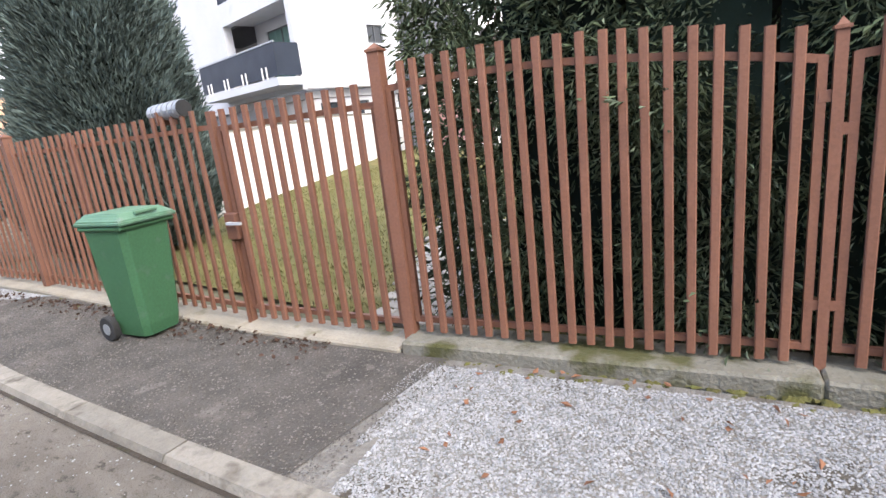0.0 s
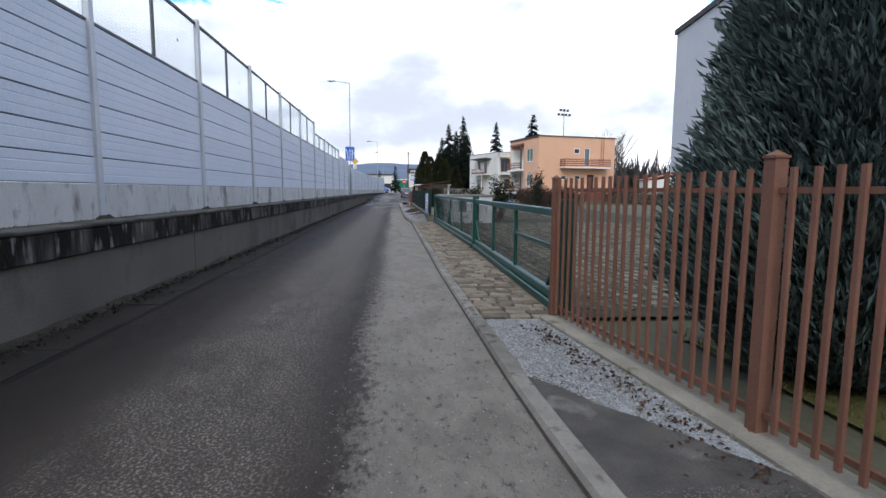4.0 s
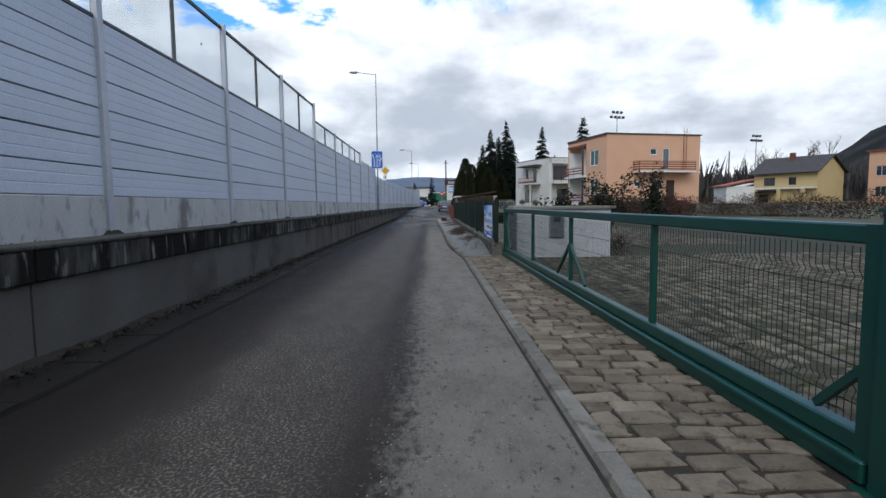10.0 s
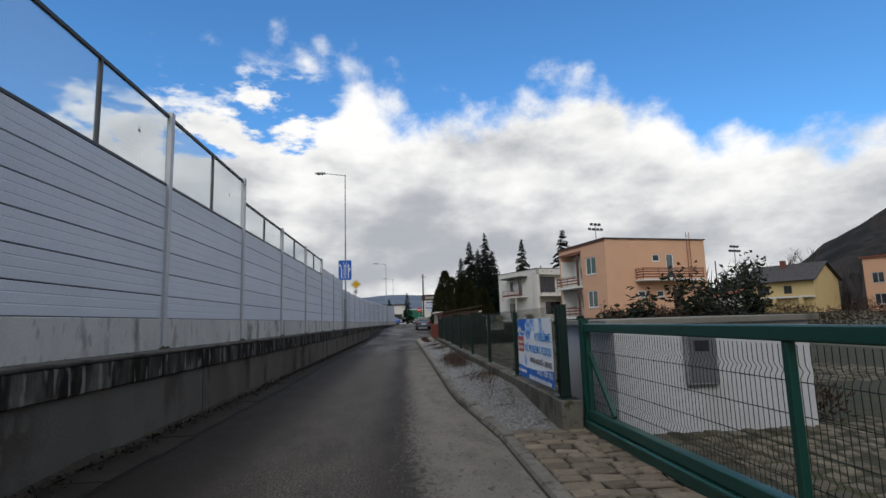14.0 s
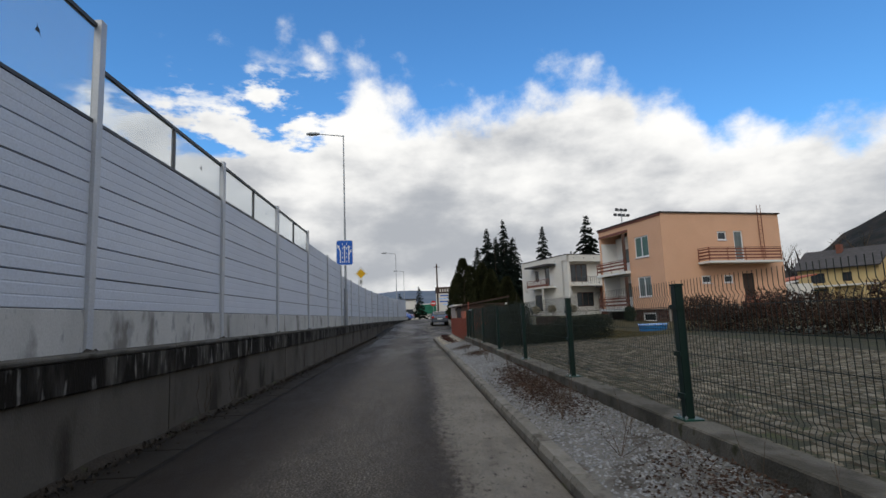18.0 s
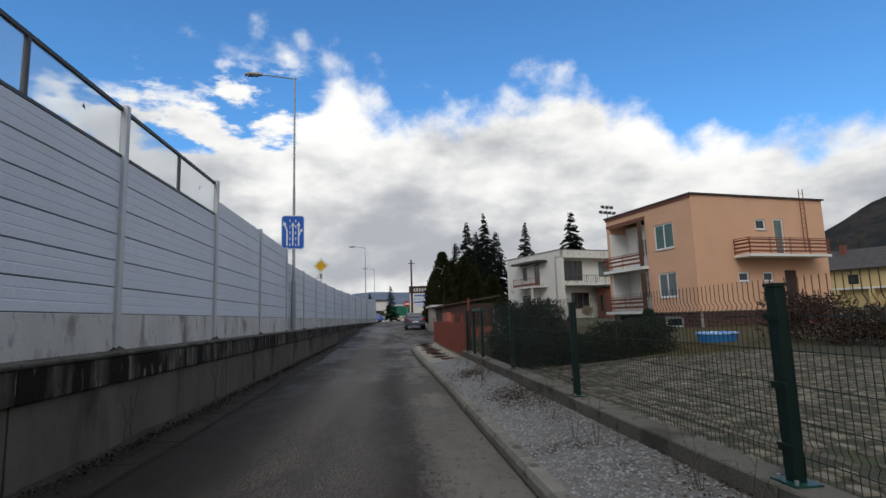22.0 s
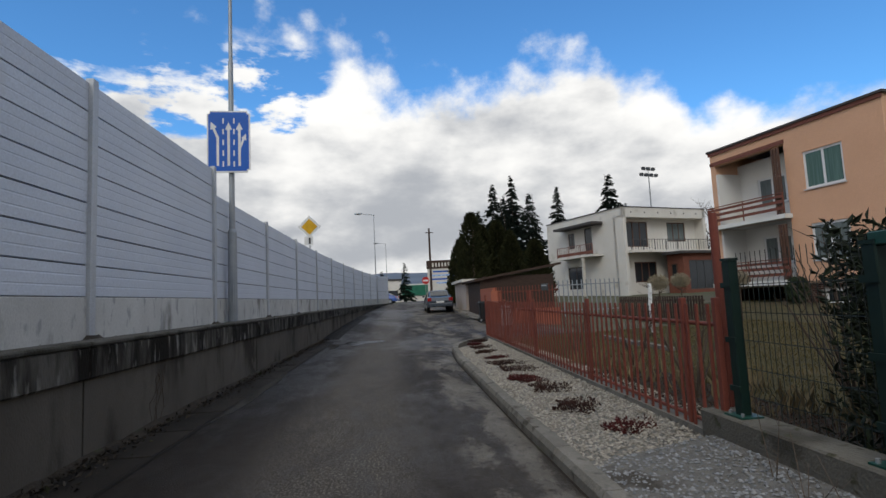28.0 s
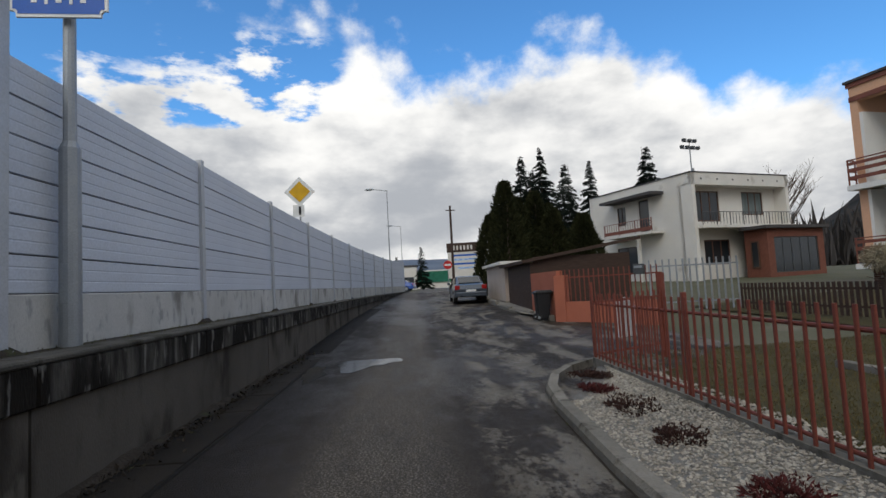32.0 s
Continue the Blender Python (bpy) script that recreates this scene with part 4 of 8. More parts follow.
def picket_mesh(h, w, d):
    bm = bmesh.new()
    box(-w / 2, w / 2, -d / 2, d / 2, 0, h, bm)
    bmesh.ops.bevel(bm, geom=[e for e in bm.edges if abs(e.verts[0].co.z - e.verts[1].co.z) > 0.1], offset=0.006, segments=1, affect="EDGES")
    me = bpy.data.meshes.new("picket")
    bm.to_mesh(me)
    bm.free()
    me.materials.append(M["brown_paint"])
    return me


def post_with_cap(x, y, w, h, mat, parent, name="post", cap=True, z=0.0):
    bm = box(x - w / 2, x + w / 2, y - w / 2, y + w / 2, z, h)
    if cap:
        box(x - w / 2 - 0.008, x + w / 2 + 0.008, y - w / 2 - 0.008, y + w / 2 + 0.008, h, h + 0.015, bm)
        c = [bm.verts.new((x + sx * w / 2, y + sy * w / 2, h + 0.015)) for sx, sy in ((-1, -1), (1, -1), (1, 1), (-1, 1))]
        top = bm.verts.new((x, y, h + 0.05))
        for k in range(4):
            bm.faces.new((c[k], c[(k + 1) % 4], top))
    return part(name, bm, mat, parent)


def picket_panel(fence, p, q, tops, z0, spacing, framed, name="fence_panel", mat="brown_paint"):
    """Rails (and a frame) as the panel, its pickets as pieces; tops: the picket tops at both ends, bowed up a little between."""
    m, length = facing(p, q)
    m = fence.matrix_basis.inverted() @ m
    n = max(2, round((length - 0.16) / spacing))

    def top(f):
        return tops[0] + (tops[1] - tops[0]) * f + (0.07 if framed else 0.0) * 4 * f * (1 - f)

    bm = bmesh.new()
    k = 10
    box(0.05, length - 0.05, -0.008, 0.022, z0 + 0.05, z0 + 0.086, bm)
    for i in range(k):
        fa, fb = i / k, (i + 1) / k
        beam((0.05 + (length - 0.1) * fa, 0.007, top(fa) - 0.13), (0.05 + (length - 0.1) * fb, 0.007, top(fb) - 0.13), 0.03, 0.036, bm)
    if framed or name == "gate_leaf":
        for f, x in ((0, 0.06), (1, length - 0.06)):
            box(x - 0.018, x + 0.018, -0.01, 0.026, z0 + 0.05, top(f) - 0.115, bm)
    panel = part(name, bm, mat, fence)
    panel.matrix_basis = m
    for k in range(n):
        f = (k + 0.5) / n
        ob = link_mesh("picket", broad if name == "gate_leaf" else tall if framed else slim, None, panel)
        ob.matrix_basis = pose(0.1 + (length - 0.2) * f, -0.028 + rng.normal(0, 0.002), z0, rng.normal(0, 0.15), rng.normal(0, 0.25), 0) @ Matrix.Diagonal((1, 1, (top(f) - z0) / 1.56, 1))
    if framed:
        for x in (0.0, length - 0.05):
            for z in (z0 + 0.28, tops[0] - 0.42):
                part("tab", box(x - 0.02, x + 0.07, -0.012, 0.03, z - 0.025, z + 0.025), mat, panel)
    return panel


tall = picket_mesh(1.56, 0.044, 0.03)
slim = picket_mesh(1.56, 0.042, 0.026)
broad = picket_mesh(1.56, 0.048, 0.03)
brown_fence = thing("picket_fence", flat(BROWN[0][0], BROWN[0][1]), "brown-painted steel picket fence with square posts on a concrete plinth", "fence")
TOPS = [(1.68, 1.68), (1.68, 1.68), (1.66, 1.68), (1.76, 1.62), (1.62, 1.62), (1.62, 1.62), (1.62, 1.62)]
for k, (p, q) in enumerate(zip(BROWN, BROWN[1:])):
    if k == 2:
        gate_m, _ = facing(p, q)
        gate = thing("garden_gate", gate_m, "closed brown-painted steel picket gate between two posts", "gate")
        leaf = picket_panel(gate, p, q, TOPS[k], 0.1, 0.118, False, "gate_leaf")
        part("lock_case", box(-0.02, 0.1, -0.06, 0.02, 0.72, 0.92), "brown_back", gate, "small steel lock case", bevel=0.008)
        part("handle", beam((0.05, -0.09, 0.85), (0.19, -0.09, 0.85), 0.02, 0.02, beam((0.05, -0.03, 0.85), (0.05, -0.1, 0.85), 0.02, 0.02)), "steel", gate, "worn steel lever handle")
        part("drop_bolt", rod((0.02, -0.05, 0.02), (0.02, -0.05, 0.7), 0.012, n=6), "brown_back", gate)
    else:
        picket_panel(brown_fence, p, q, TOPS[k], 0.125 if k > 2 else 0.1, 0.1 if k > 2 else 0.142, k > 2)
posts = [(0, 0.07, 1.68), (1, 0.09, 1.74), (2, 0.05, 1.66), (3, 0.075, 1.84), (4, 0.045, 1.6), (5, 0.045, 1.62), (6, 0.045, 1.62)]
for k, w, h in posts:
    x, y = BROWN[k]
    yaw = math.degrees(math.atan2(BROWN[k + 1][1] - y, BROWN[k + 1][0] - x))
    post_with_cap(0, 0, w, h, "brown_paint", brown_fence, cap=k != 2).matrix_basis = brown_fence.matrix_basis.inverted() @ flat(x, y, yaw)
post_with_cap(0, 0.03, 0.05, 1.66, "brown_paint", brown_fence, cap=False).matrix_basis = brown_fence.matrix_basis.inverted() @ flat(-9.45, 2.5, 5)

plinth = tagged(new("fence_plinth"), "low mossy concrete plinth under the brown fence", "plinth", kind="structure")
for k, (p, q) in enumerate(zip(BROWN, BROWN[1:])):
    m, length = facing(p, q)
    top = 0.1 if k > 2 else 0.05
    ob = part("plinth_block", box(0.005, length - 0.005, -0.17, 0.14, -0.2, top), "plinth_mossy" if k > 2 else "plinth_sandy", plinth, bevel=0.015)
    ob.matrix_basis = m
    if k in (0, 1, 3, 4):
        pts = np.stack([rng.uniform(0, length, 150), rng.normal(-0.18, 0.04, 150)], 1)
        ob = stones("moss", pts, 0.0, 0.035, "moss", plinth, "moss along the plinth's foot", 0.35)
        ob.matrix_basis = m

strip("asphalt_apron", spaced([(-12.0, -5.35, 0.15)]), lambda x: kerb_y(x) + 0.14, lambda x: min(2.95 + 0.11 * (x + 5.35) - 0.14, kerb_y(x) + 0.17 + max(0.0, x + 12.0) * 0.62 + 0.05 * math.sin(x * 9)), 0.018, "apron",
      "patched dark asphalt apron before the garden gate", "pavement")
strip("verge_gravel_bed", spaced([(-14.2, -10.3, 0.5)]), lambda x: kerb_y(x) + 0.14, lambda x: 2.2 + 0.1 * (x + 12), 0.012, "gravel_base",
      "pale grey crushed gravel beside the fence", "pavement")
strip("pale_gravel_bed", spaced([(-5.4, 8, 0.5)]), lambda x: kerb_y(x) + 0.14, lambda x: 2.83 + 0.16 * (x + 5.4), 0.012, "gravel_base",
      "pale grey crushed gravel in front of the hedge fence", "pavement")

# wheeled bin
def wheeled_bin(x, y, yaw, body_mat, lid_mat, label, s=1.0):
    t = thing("wheeled_bin", flat(x, y, yaw, rise(x, y) + 0.018), label, "waste bin")
    bm = bmesh.new()
    rings = []
    for z, w, d, oy in ((0.03, 0.17, 0.19, 0.02), (0.12, 0.185, 0.2, 0.01), (0.45, 0.205, 0.225, 0), (0.8, 0.225, 0.25, -0.01), (0.865, 0.23, 0.255, -0.01)):
        c = 0.045
        pts = [(-w + c, -d), (w - c, -d), (w, -d + c), (w, d - c), (w - c, d), (-w + c, d), (-w, d - c), (-w, -d + c)]
        rings.append([bm.verts.new((a * s, (b + oy) * s, z * s)) for a, b in pts])
    for a, b in zip(rings, rings[1:]):
        for k in range(8):
            bm.faces.new((a[k], a[(k + 1) % 8], b[(k + 1) % 8], b[k]))
    bm.faces.new(rings[0][::-1])
    bm.faces.new(rings[-1])
    part("body", bm, body_mat, t)
    part("rim", box(-0.25 * s, 0.25 * s, -0.29 * s, 0.26 * s, 0.855 * s, 0.89 * s), body_mat, t, bevel=0.012)
    bm = bmesh.new()
    lid = [[bm.verts.new((a * s, b * s, z * s)) for a, b in ((-w, -d0), (w, -d0), (w, d1), (-w, d1))]
           for z, w, d0, d1 in ((0.892, 0.262, 0.32, 0.28), (0.925, 0.258, 0.315, 0.275), (0.945, 0.225, 0.27, 0.24), (0.975, 0.2, 0.22, 0.2))]
    for a, b in zip(lid, lid[1:]):
        for k in range(4):
            bm.faces.new((a[k], a[(k + 1) % 4], b[(k + 1) % 4], b[k]))
    bm.faces.new(lid[0][::-1])
    bm.faces.new(lid[-1])
    bmesh.ops.bevel(bm, geom=bm.edges[:], offset=0.01, segments=2, affect="EDGES", clamp_overlap=True)
    part("lid", bm, lid_mat, t)
    part("lid_grip", box(-0.1 * s, 0.1 * s, -0.3 * s, -0.27 * s, 0.95 * s, 0.975 * s), lid_mat, t, bevel=0.006)
    part("handle", rod((-0.2 * s, 0.31 * s, 0.88 * s), (0.2 * s, 0.31 * s, 0.88 * s), 0.016 * s), body_mat, t)
    part("axle", rod((-0.24 * s, 0.2 * s, 0.1 * s), (0.24 * s, 0.2 * s, 0.1 * s), 0.012), "steel", t)
    for sx in (-0.235, 0.235):
        bm = rod(((sx - 0.03) * s, 0.2 * s, 0.1 * s), ((sx + 0.03) * s, 0.2 * s, 0.1 * s), 0.1 * s, n=20)
        bmesh.ops.bevel(bm, geom=bm.edges[:], offset=0.01, segments=1, affect="EDGES", clamp_overlap=True)
        wheel = part("wheel", bm, "rubber", t)
        part("hub", rod(((sx - 0.034) * s, 0.2 * s, 0.1 * s), ((sx + 0.034) * s, 0.2 * s, 0.1 * s), 0.045 * s, n=12), "zinc", wheel)
    return t


bin_thing = wheeled_bin(-7.9, 2.22, 102, "bin_green", "bin_lid", "green plastic wheeled bin with a closed lid beside the fence", 1.03)
bin_thing.matrix_basis = bin_thing.matrix_basis @ Matrix.Diagonal((0.88, 0.9, 1.0, 1))

# hedge behind the fence
hedge = thing("hedge", flat(-1.0, 4.4, 8), "tall dense dark green thuja hedge behind the fence", "hedge")
# dark boxes inside stand in for the shade deep in the foliage
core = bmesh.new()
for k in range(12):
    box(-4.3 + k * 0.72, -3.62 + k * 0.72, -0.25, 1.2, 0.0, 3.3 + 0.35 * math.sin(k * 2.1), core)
part("shade_core", core, "fir", hedge)
n = 8200
cx, cz = rng.uniform(-4.9, 4.4, n), rng.uniform(0.1, 4.1, n)
cy = -0.3 + 0.14 * np.sin(cx * 5 + cz * 2) + 0.1 * np.sin(cz * 6 + cx * 3) + rng.uniform(-0.06, 0.3, n)
aim = unit(np.stack([rng.normal(0, 0.55, n), rng.uniform(-1.0, -0.35, n), rng.normal(-0.45, 0.5, n)], 1))
for name, mat, share, ln, wd in (("foliage", "hedge", 18, 0.075, 0.0085), ("spray_tips", "hedge_tip", 3, 0.06, 0.007)):
    k = rng.integers(0, n, n * share)
    run = rng.uniform(0.0 if share > 10 else 0.6, 1.0, len(k))[:, None]
    fan = rng.normal(0, 1, (len(k), 3)) * np.array([0.5, 0.25, 0.5])
    at = np.stack([cx, cy, cz], 1)[k] + aim[k] * run * 0.26 + fan * 0.13 * run
    at[:, 2] = np.maximum(at[:, 2] - 0.05 * run[:, 0] ** 2, 0.03)
    sprays(name, at, aim[k] + fan * 0.7, ln, wd, mat, hedge)
n = 2500
sprays("foliage", np.stack([np.full(n, -4.8) + rng.uniform(-0.2, 0.2, n), rng.uniform(-0.4, 1.2, n), rng.uniform(0.1, 4, n)], 1),
       np.stack([rng.uniform(-1, -0.1, n), rng.normal(0, 0.5, n), rng.normal(-0.2, 0.5, n)], 1), 0.12, 0.025, "hedge", hedge)

cone_tree("juniper_tree", -11.9, 3.95, 6.6, 1.42, "tall dense blue-green juniper behind the brown fence", "juniper", 95000, 0.13, 0.0115, foot=0.15, power=0.62, ragged=0.2)
# stacked dark cones stand in for the shade inside the crown
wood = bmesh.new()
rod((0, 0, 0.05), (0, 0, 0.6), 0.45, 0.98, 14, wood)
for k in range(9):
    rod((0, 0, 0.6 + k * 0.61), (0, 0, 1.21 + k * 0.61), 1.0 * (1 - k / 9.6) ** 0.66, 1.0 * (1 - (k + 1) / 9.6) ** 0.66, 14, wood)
part("shade_core", wood, "fir", bpy.data.objects["juniper_tree"])

# lawn with its path and white garden wall
def lawn_z(x, y):
    f = min(max((y - 4.5) / 9.5, 0.0), 1.0)
    edge_x = -13.4 - 0.4 * max(y - 6.0, 0.0)
    return -0.02 + 0.42 * f if x > edge_x else -0.12


tagged(sheet("lawn", spaced([(-21, -4.6, 0.4)]), spaced([(3.2, 26, 0.8)]), lawn_z, "grass"), "short green winter lawn", "lawn", kind="structure")
n = 26000
at = np.stack([rng.uniform(-14, -5, n), rng.uniform(3.2, 12, n), np.zeros(n)], 1)
at[:, 2] = [lawn_z(a, b) - 0.005 for a, b in at[:, :2]]
tagged(sprays("grass", at, np.stack([rng.normal(0, 0.4, n), rng.normal(0, 0.4, n), np.ones(n)], 1), 0.045, 0.006, "grass_blade"), "short grass blades on the lawn", "grass", kind="stuff")
path_ob = tagged(new("garden_path"), "path of grey concrete pavers across the lawn", "path", kind="structure")
for k in range(26):
    for j in range(5):
        px, py = -6.35 - 0.092 * k + 0.2 * j + 0.08 * (k % 2), 3.3 + 0.172 * k - 0.11 * j * 0.0
        ob = part("paver", box(-0.093, 0.093, -0.08, 0.08, -0.05, 0.022), "paver", path_ob, bevel=0.006)
        ob.matrix_basis = pose(px, py, lawn_z(px, py) + rng.normal(0, 0.002), 0, 0, 8 + rng.normal(0, 1.5))
garden_wall = tagged(new("garden_wall"), "white-painted garden wall beside the lawn", "wall", kind="structure")
GW = [(-13.2, 6.0), (-13.95, 7.6), (-14.9, 10.0), (-16.2, 13.5), (-17.4, 16.5)]
for p, q in zip(GW, GW[1:]):
    m, length = facing((*p, lawn_z(*p) - 0.1), q)
    part("wall_body", box(0.003, length - 0.003, -0.1, 0.1, 0, 1.7), "house_white", garden_wall).matrix_basis = m
    part("wall_cap", box(-0.01, length - 0.01, -0.13, 0.13, 1.7, 1.75), "concrete", garden_wall).matrix_basis = m
t = thing("newspaper_tube", pose(-8.0, 2.68, 1.715, 0, 0, -4), "grey ribbed plastic newspaper tube fixed to the fence top", "mail tube")
bm = bmesh.new()
for k in range(11):
    rod((k * 0.05, 0, 0), (k * 0.05 + 0.042, 0, 0), 0.068 if k % 2 else 0.063, n=16, bm=bm)
part("tube", bm, "zinc", t)
# black disc stands in for the shade inside the tube
part("bore_shade", rod((0.543, 0, 0), (0.55, 0, 0), 0.06, n=16), "rubber", t)
part("strap", box(0.18, 0.22, -0.075, 0.075, -0.1, 0.0), "brown_back", t)

# ---- second stretch: sliding gates, cobbled pavement, yard ----
strip("cobble_bed", spaced([(-33.2, -13.9, 0.5)]), lambda x: kerb_y(x) + 0.14, lambda x: 2.42, 0.017, "soil", "dark earth in the joints between the setts", "pavement")
tagged(sheet("yard", spaced([(-58.0, -14.0, 1.5)]), spaced([(1.95, 15, 1.2)]), lambda x, y: rise(x, y) - 0.008, "yard"), "stony paved yard with grassy joints", "yard", kind="structure")
tagged(sheet("garden_grass", spaced([(-72.0, -58.0, 1.5)]), spaced([(2.1, 30, 1.5)]), lambda x, y: rise(x, y) - 0.004, "garden_grass"), "worn winter lawn behind the red fence", "lawn", kind="structure")
tagged(sheet("house_grass", spaced([(-80.5, -72.0, 1.5)]), spaced([(9.0, 22, 1.5)]), lambda x, y: rise(x, y) - 0.004, "garden_grass"), "worn winter lawn before the peach house", "lawn", kind="structure")


def wire_panel(length, z0, z1, parent, bends=True, step=0.05, name="wire_mesh", lean=0.0, r=0.0023):
    """A welded wire panel with folds, as fine rods."""
    if bends:
        prof = [(z0, 0.0), (z0 + 0.12, 0.0), (z0 + 0.16, 0.02), (z0 + 0.2, 0.0), (z1 - 0.2, 0.0), (z1 - 0.16, 0.022), (z1 - 0.12, 0.0), (z1, 0.0)]
    else:
        prof = [(z0, 0.0), (z1, 0.0)]
    verts, faces = [], []

    def wire(points, w):
        k0 = len(verts)
        for p in points:
            verts.extend([(p[0] - w, p[1] - w, p[2] - w * 0.0), (p[0] + w, p[1] - w, p[2]), (p[0], p[1] + w, p[2] + w * 0.0)])
        for i in range(len(points) - 1):
            for j in range(3):
                a, b = k0 + i * 3 + j, k0 + i * 3 + (j + 1) % 3
                faces.append((a, b, b + 3, a + 3))

    def level(za, w):
        k0 = len(verts)
        for xx in (0.02, length - 0.02):
            verts.extend([(xx, -w + 0.004, za - w), (xx, w + 0.004, za - w), (xx, 0.004, za + w)])
        for j in range(3):
            a, b = k0 + j, k0 + (j + 1) % 3
            faces.append((a, b, b + 3, a + 3))

    n = max(2, int((length - 0.06) / step))
    for k in range(n + 1):
        xx = 0.03 + (length - 0.06) * k / n
        wire([(xx, y, z) for z, y in prof], r)
    zz = z0 + 0.1
    while zz < z1 - 0.04:
        level(zz, r * 1.25)
        zz += 0.2
    return pydata(name, verts, faces, "wire", parent)


def gate_leaf(p, q, uprights, braces, label, mid=None):
    """A sliding gate: heavy top beam, double bottom beam, uprights, braces and a wire panel in each field."""
    m, length = facing(p, q)
    t = thing("sliding_gate", m, label, "gate", "green sliding gates")
    part("top_beam", box(0, length, -0.045, 0.045, 1.22, 1.32), "green_paint", t, bevel=0.01)
    part("bottom_beam", box(0, length, -0.05, 0.05, 0.16, 0.27), "green_paint", t, bevel=0.01)
    part("track_beam", box(0, length, -0.085, 0.06, 0.03, 0.15), "green_paint", t, bevel=0.012)
    part("track_lip", box(0.02, length - 0.02, -0.098, -0.082, 0.12, 0.14), "green_paint", t)
    cuts = [0.03] + list(uprights) + [length - 0.03]
    for u in cuts:
        part("upright", box(u - 0.028, u + 0.028, -0.03, 0.03, 0.27, 1.22), "green_paint", t, bevel=0.006)
    for a, b in zip(cuts, cuts[1:]):
        ob = wire_panel(b - a - 0.05, 0.28, 1.2, t)
        ob.matrix_basis = pose(a + 0.025, 0.012, 0)
    for (xa, za), (xb, zb) in braces:
        part("brace", beam((xa, -0.01, za), (xb, -0.01, zb), 0.04, 0.045), "green_paint", t)
    return t


P1, P3, P4 = (-13.98, 2.16), (-21.5, 2.25), (-33.3, 2.1)
gate_leaf((P3[0] + 0.1, P3[1]), (P1[0] - 0.1, P1[1]), (2.55, 4.72), (((0.1, 0.78), (0.62, 0.3)), ((4.72, 0.83), (7.28, 0.83)), ((7.26, 0.8), (6.75, 0.3))),
          "dark green sliding gate with a wire mesh filling")
gate_leaf((P4[0] + 0.1, P4[1]), (P3[0] - 0.1, P3[1]), (3.45, 6.2, 9.05), (((11.7, 0.78), (11.2, 0.3)), ((6.2, 0.82), (5.45, 0.3)), ((6.2, 0.82), (6.95, 0.3)), ((0.1, 0.95), (0.75, 0.3))),
          "long dark green sliding gate with a wire mesh filling")
for (x, y), w, h in ((P1, 0.15, 1.42), (P3, 0.15, 1.38), (P4, 0.1, 1.36)):
    t = thing("gate_post", flat(x, y, 1), "square dark green steel gate post with a flat cap", "gate post", "green gate posts")
    part("shaft", box(-w / 2, w / 2, -w / 2, w / 2, 0.0, h), "green_paint", t, bevel=0.008)
    part("cap", box(-w / 2 - 0.01, w / 2 + 0.01, -w / 2 - 0.01, w / 2 + 0.01, h, h + 0.02), "green_paint", t)
    part("foot_plate", box(-w / 2 - 0.06, w / 2 + 0.06, -w / 2 - 0.06, w / 2 + 0.06, 0.0, 0.02), "green_paint", t)
    if w > 0.14 and h < 1.4:
        part("second_shaft", box(-w / 2 - 0.11, -w / 2 - 0.012, -0.05, 0.05, 0.02, h - 0.06), "green_paint", t)

# white kiosk with a meter cabinet
t = thing("utility_kiosk", flat(-35.0, 2.35, 0), "small white-painted kiosk with a flat grey roof behind the gate", "kiosk")
part("body", box(0, 2.05, 0, 2.5, -0.05, 1.28), "white_paint", t)
part("roof", box(-0.1, 2.12, -0.12, 2.62, 1.28, 1.36), "concrete", t, bevel=0.01)
cab = part("meter_cabinet", box(2.05, 2.13, 0.85, 1.25, 0.55, 1.2), "zinc", t, "weathered grey-brown meter cabinet", bevel=0.01)
part("cabinet_door", box(2.13, 2.137, 0.88, 1.22, 0.58, 1.17), "grey_wall", cab)
part("cabinet_window", box(2.137, 2.141, 0.96, 1.14, 0.95, 1.08), "window", cab)
for k, (x, y, h) in enumerate(((-33.9, 5.4, 0.6), (-33.2, 5.2, 0.4))):
    t = thing("low_shrub", flat(x, y), "small bare brown shrub beside the kiosk", "shrub", "yard shrubs")
    n = 160
    a = rng.normal(0, 0.11, (n, 3)) + np.array([0, 0, h * 0.5])
    tagged(sprays("twigs", a, a * np.array([1, 1, 0.8]) + rng.normal(0, 0.1, (n, 3)), 0.1, 0.012, "dry_leaf", t), kind="stuff")

# fence on its wall
wall2 = tagged(new("fence_wall"), "low grey concrete wall under the green mesh fence", "wall", kind="structure")
edge = [-58.75, -56.0, -52.9, -49.6, -46.1, -42.75, -39.5, -36.35, -33.22]
for a, b in zip(edge, edge[1:]):
    part("wall_block", box(a + 0.004, b - 0.004, 1.73, 2.0, -0.1, 0.41 if a < -50 else 0.38), "low_wall", wall2, bevel=0.012)
mesh_fence = thing("mesh_fence", flat(-58.4, 1.86, 0, 0.4), "dark green welded mesh fence on steel posts along the low wall", "fence")
posts = [-58.4, -57.2, -56.0, -52.9, -49.6, -46.1, -42.75, -39.45, -36.35, -33.62]


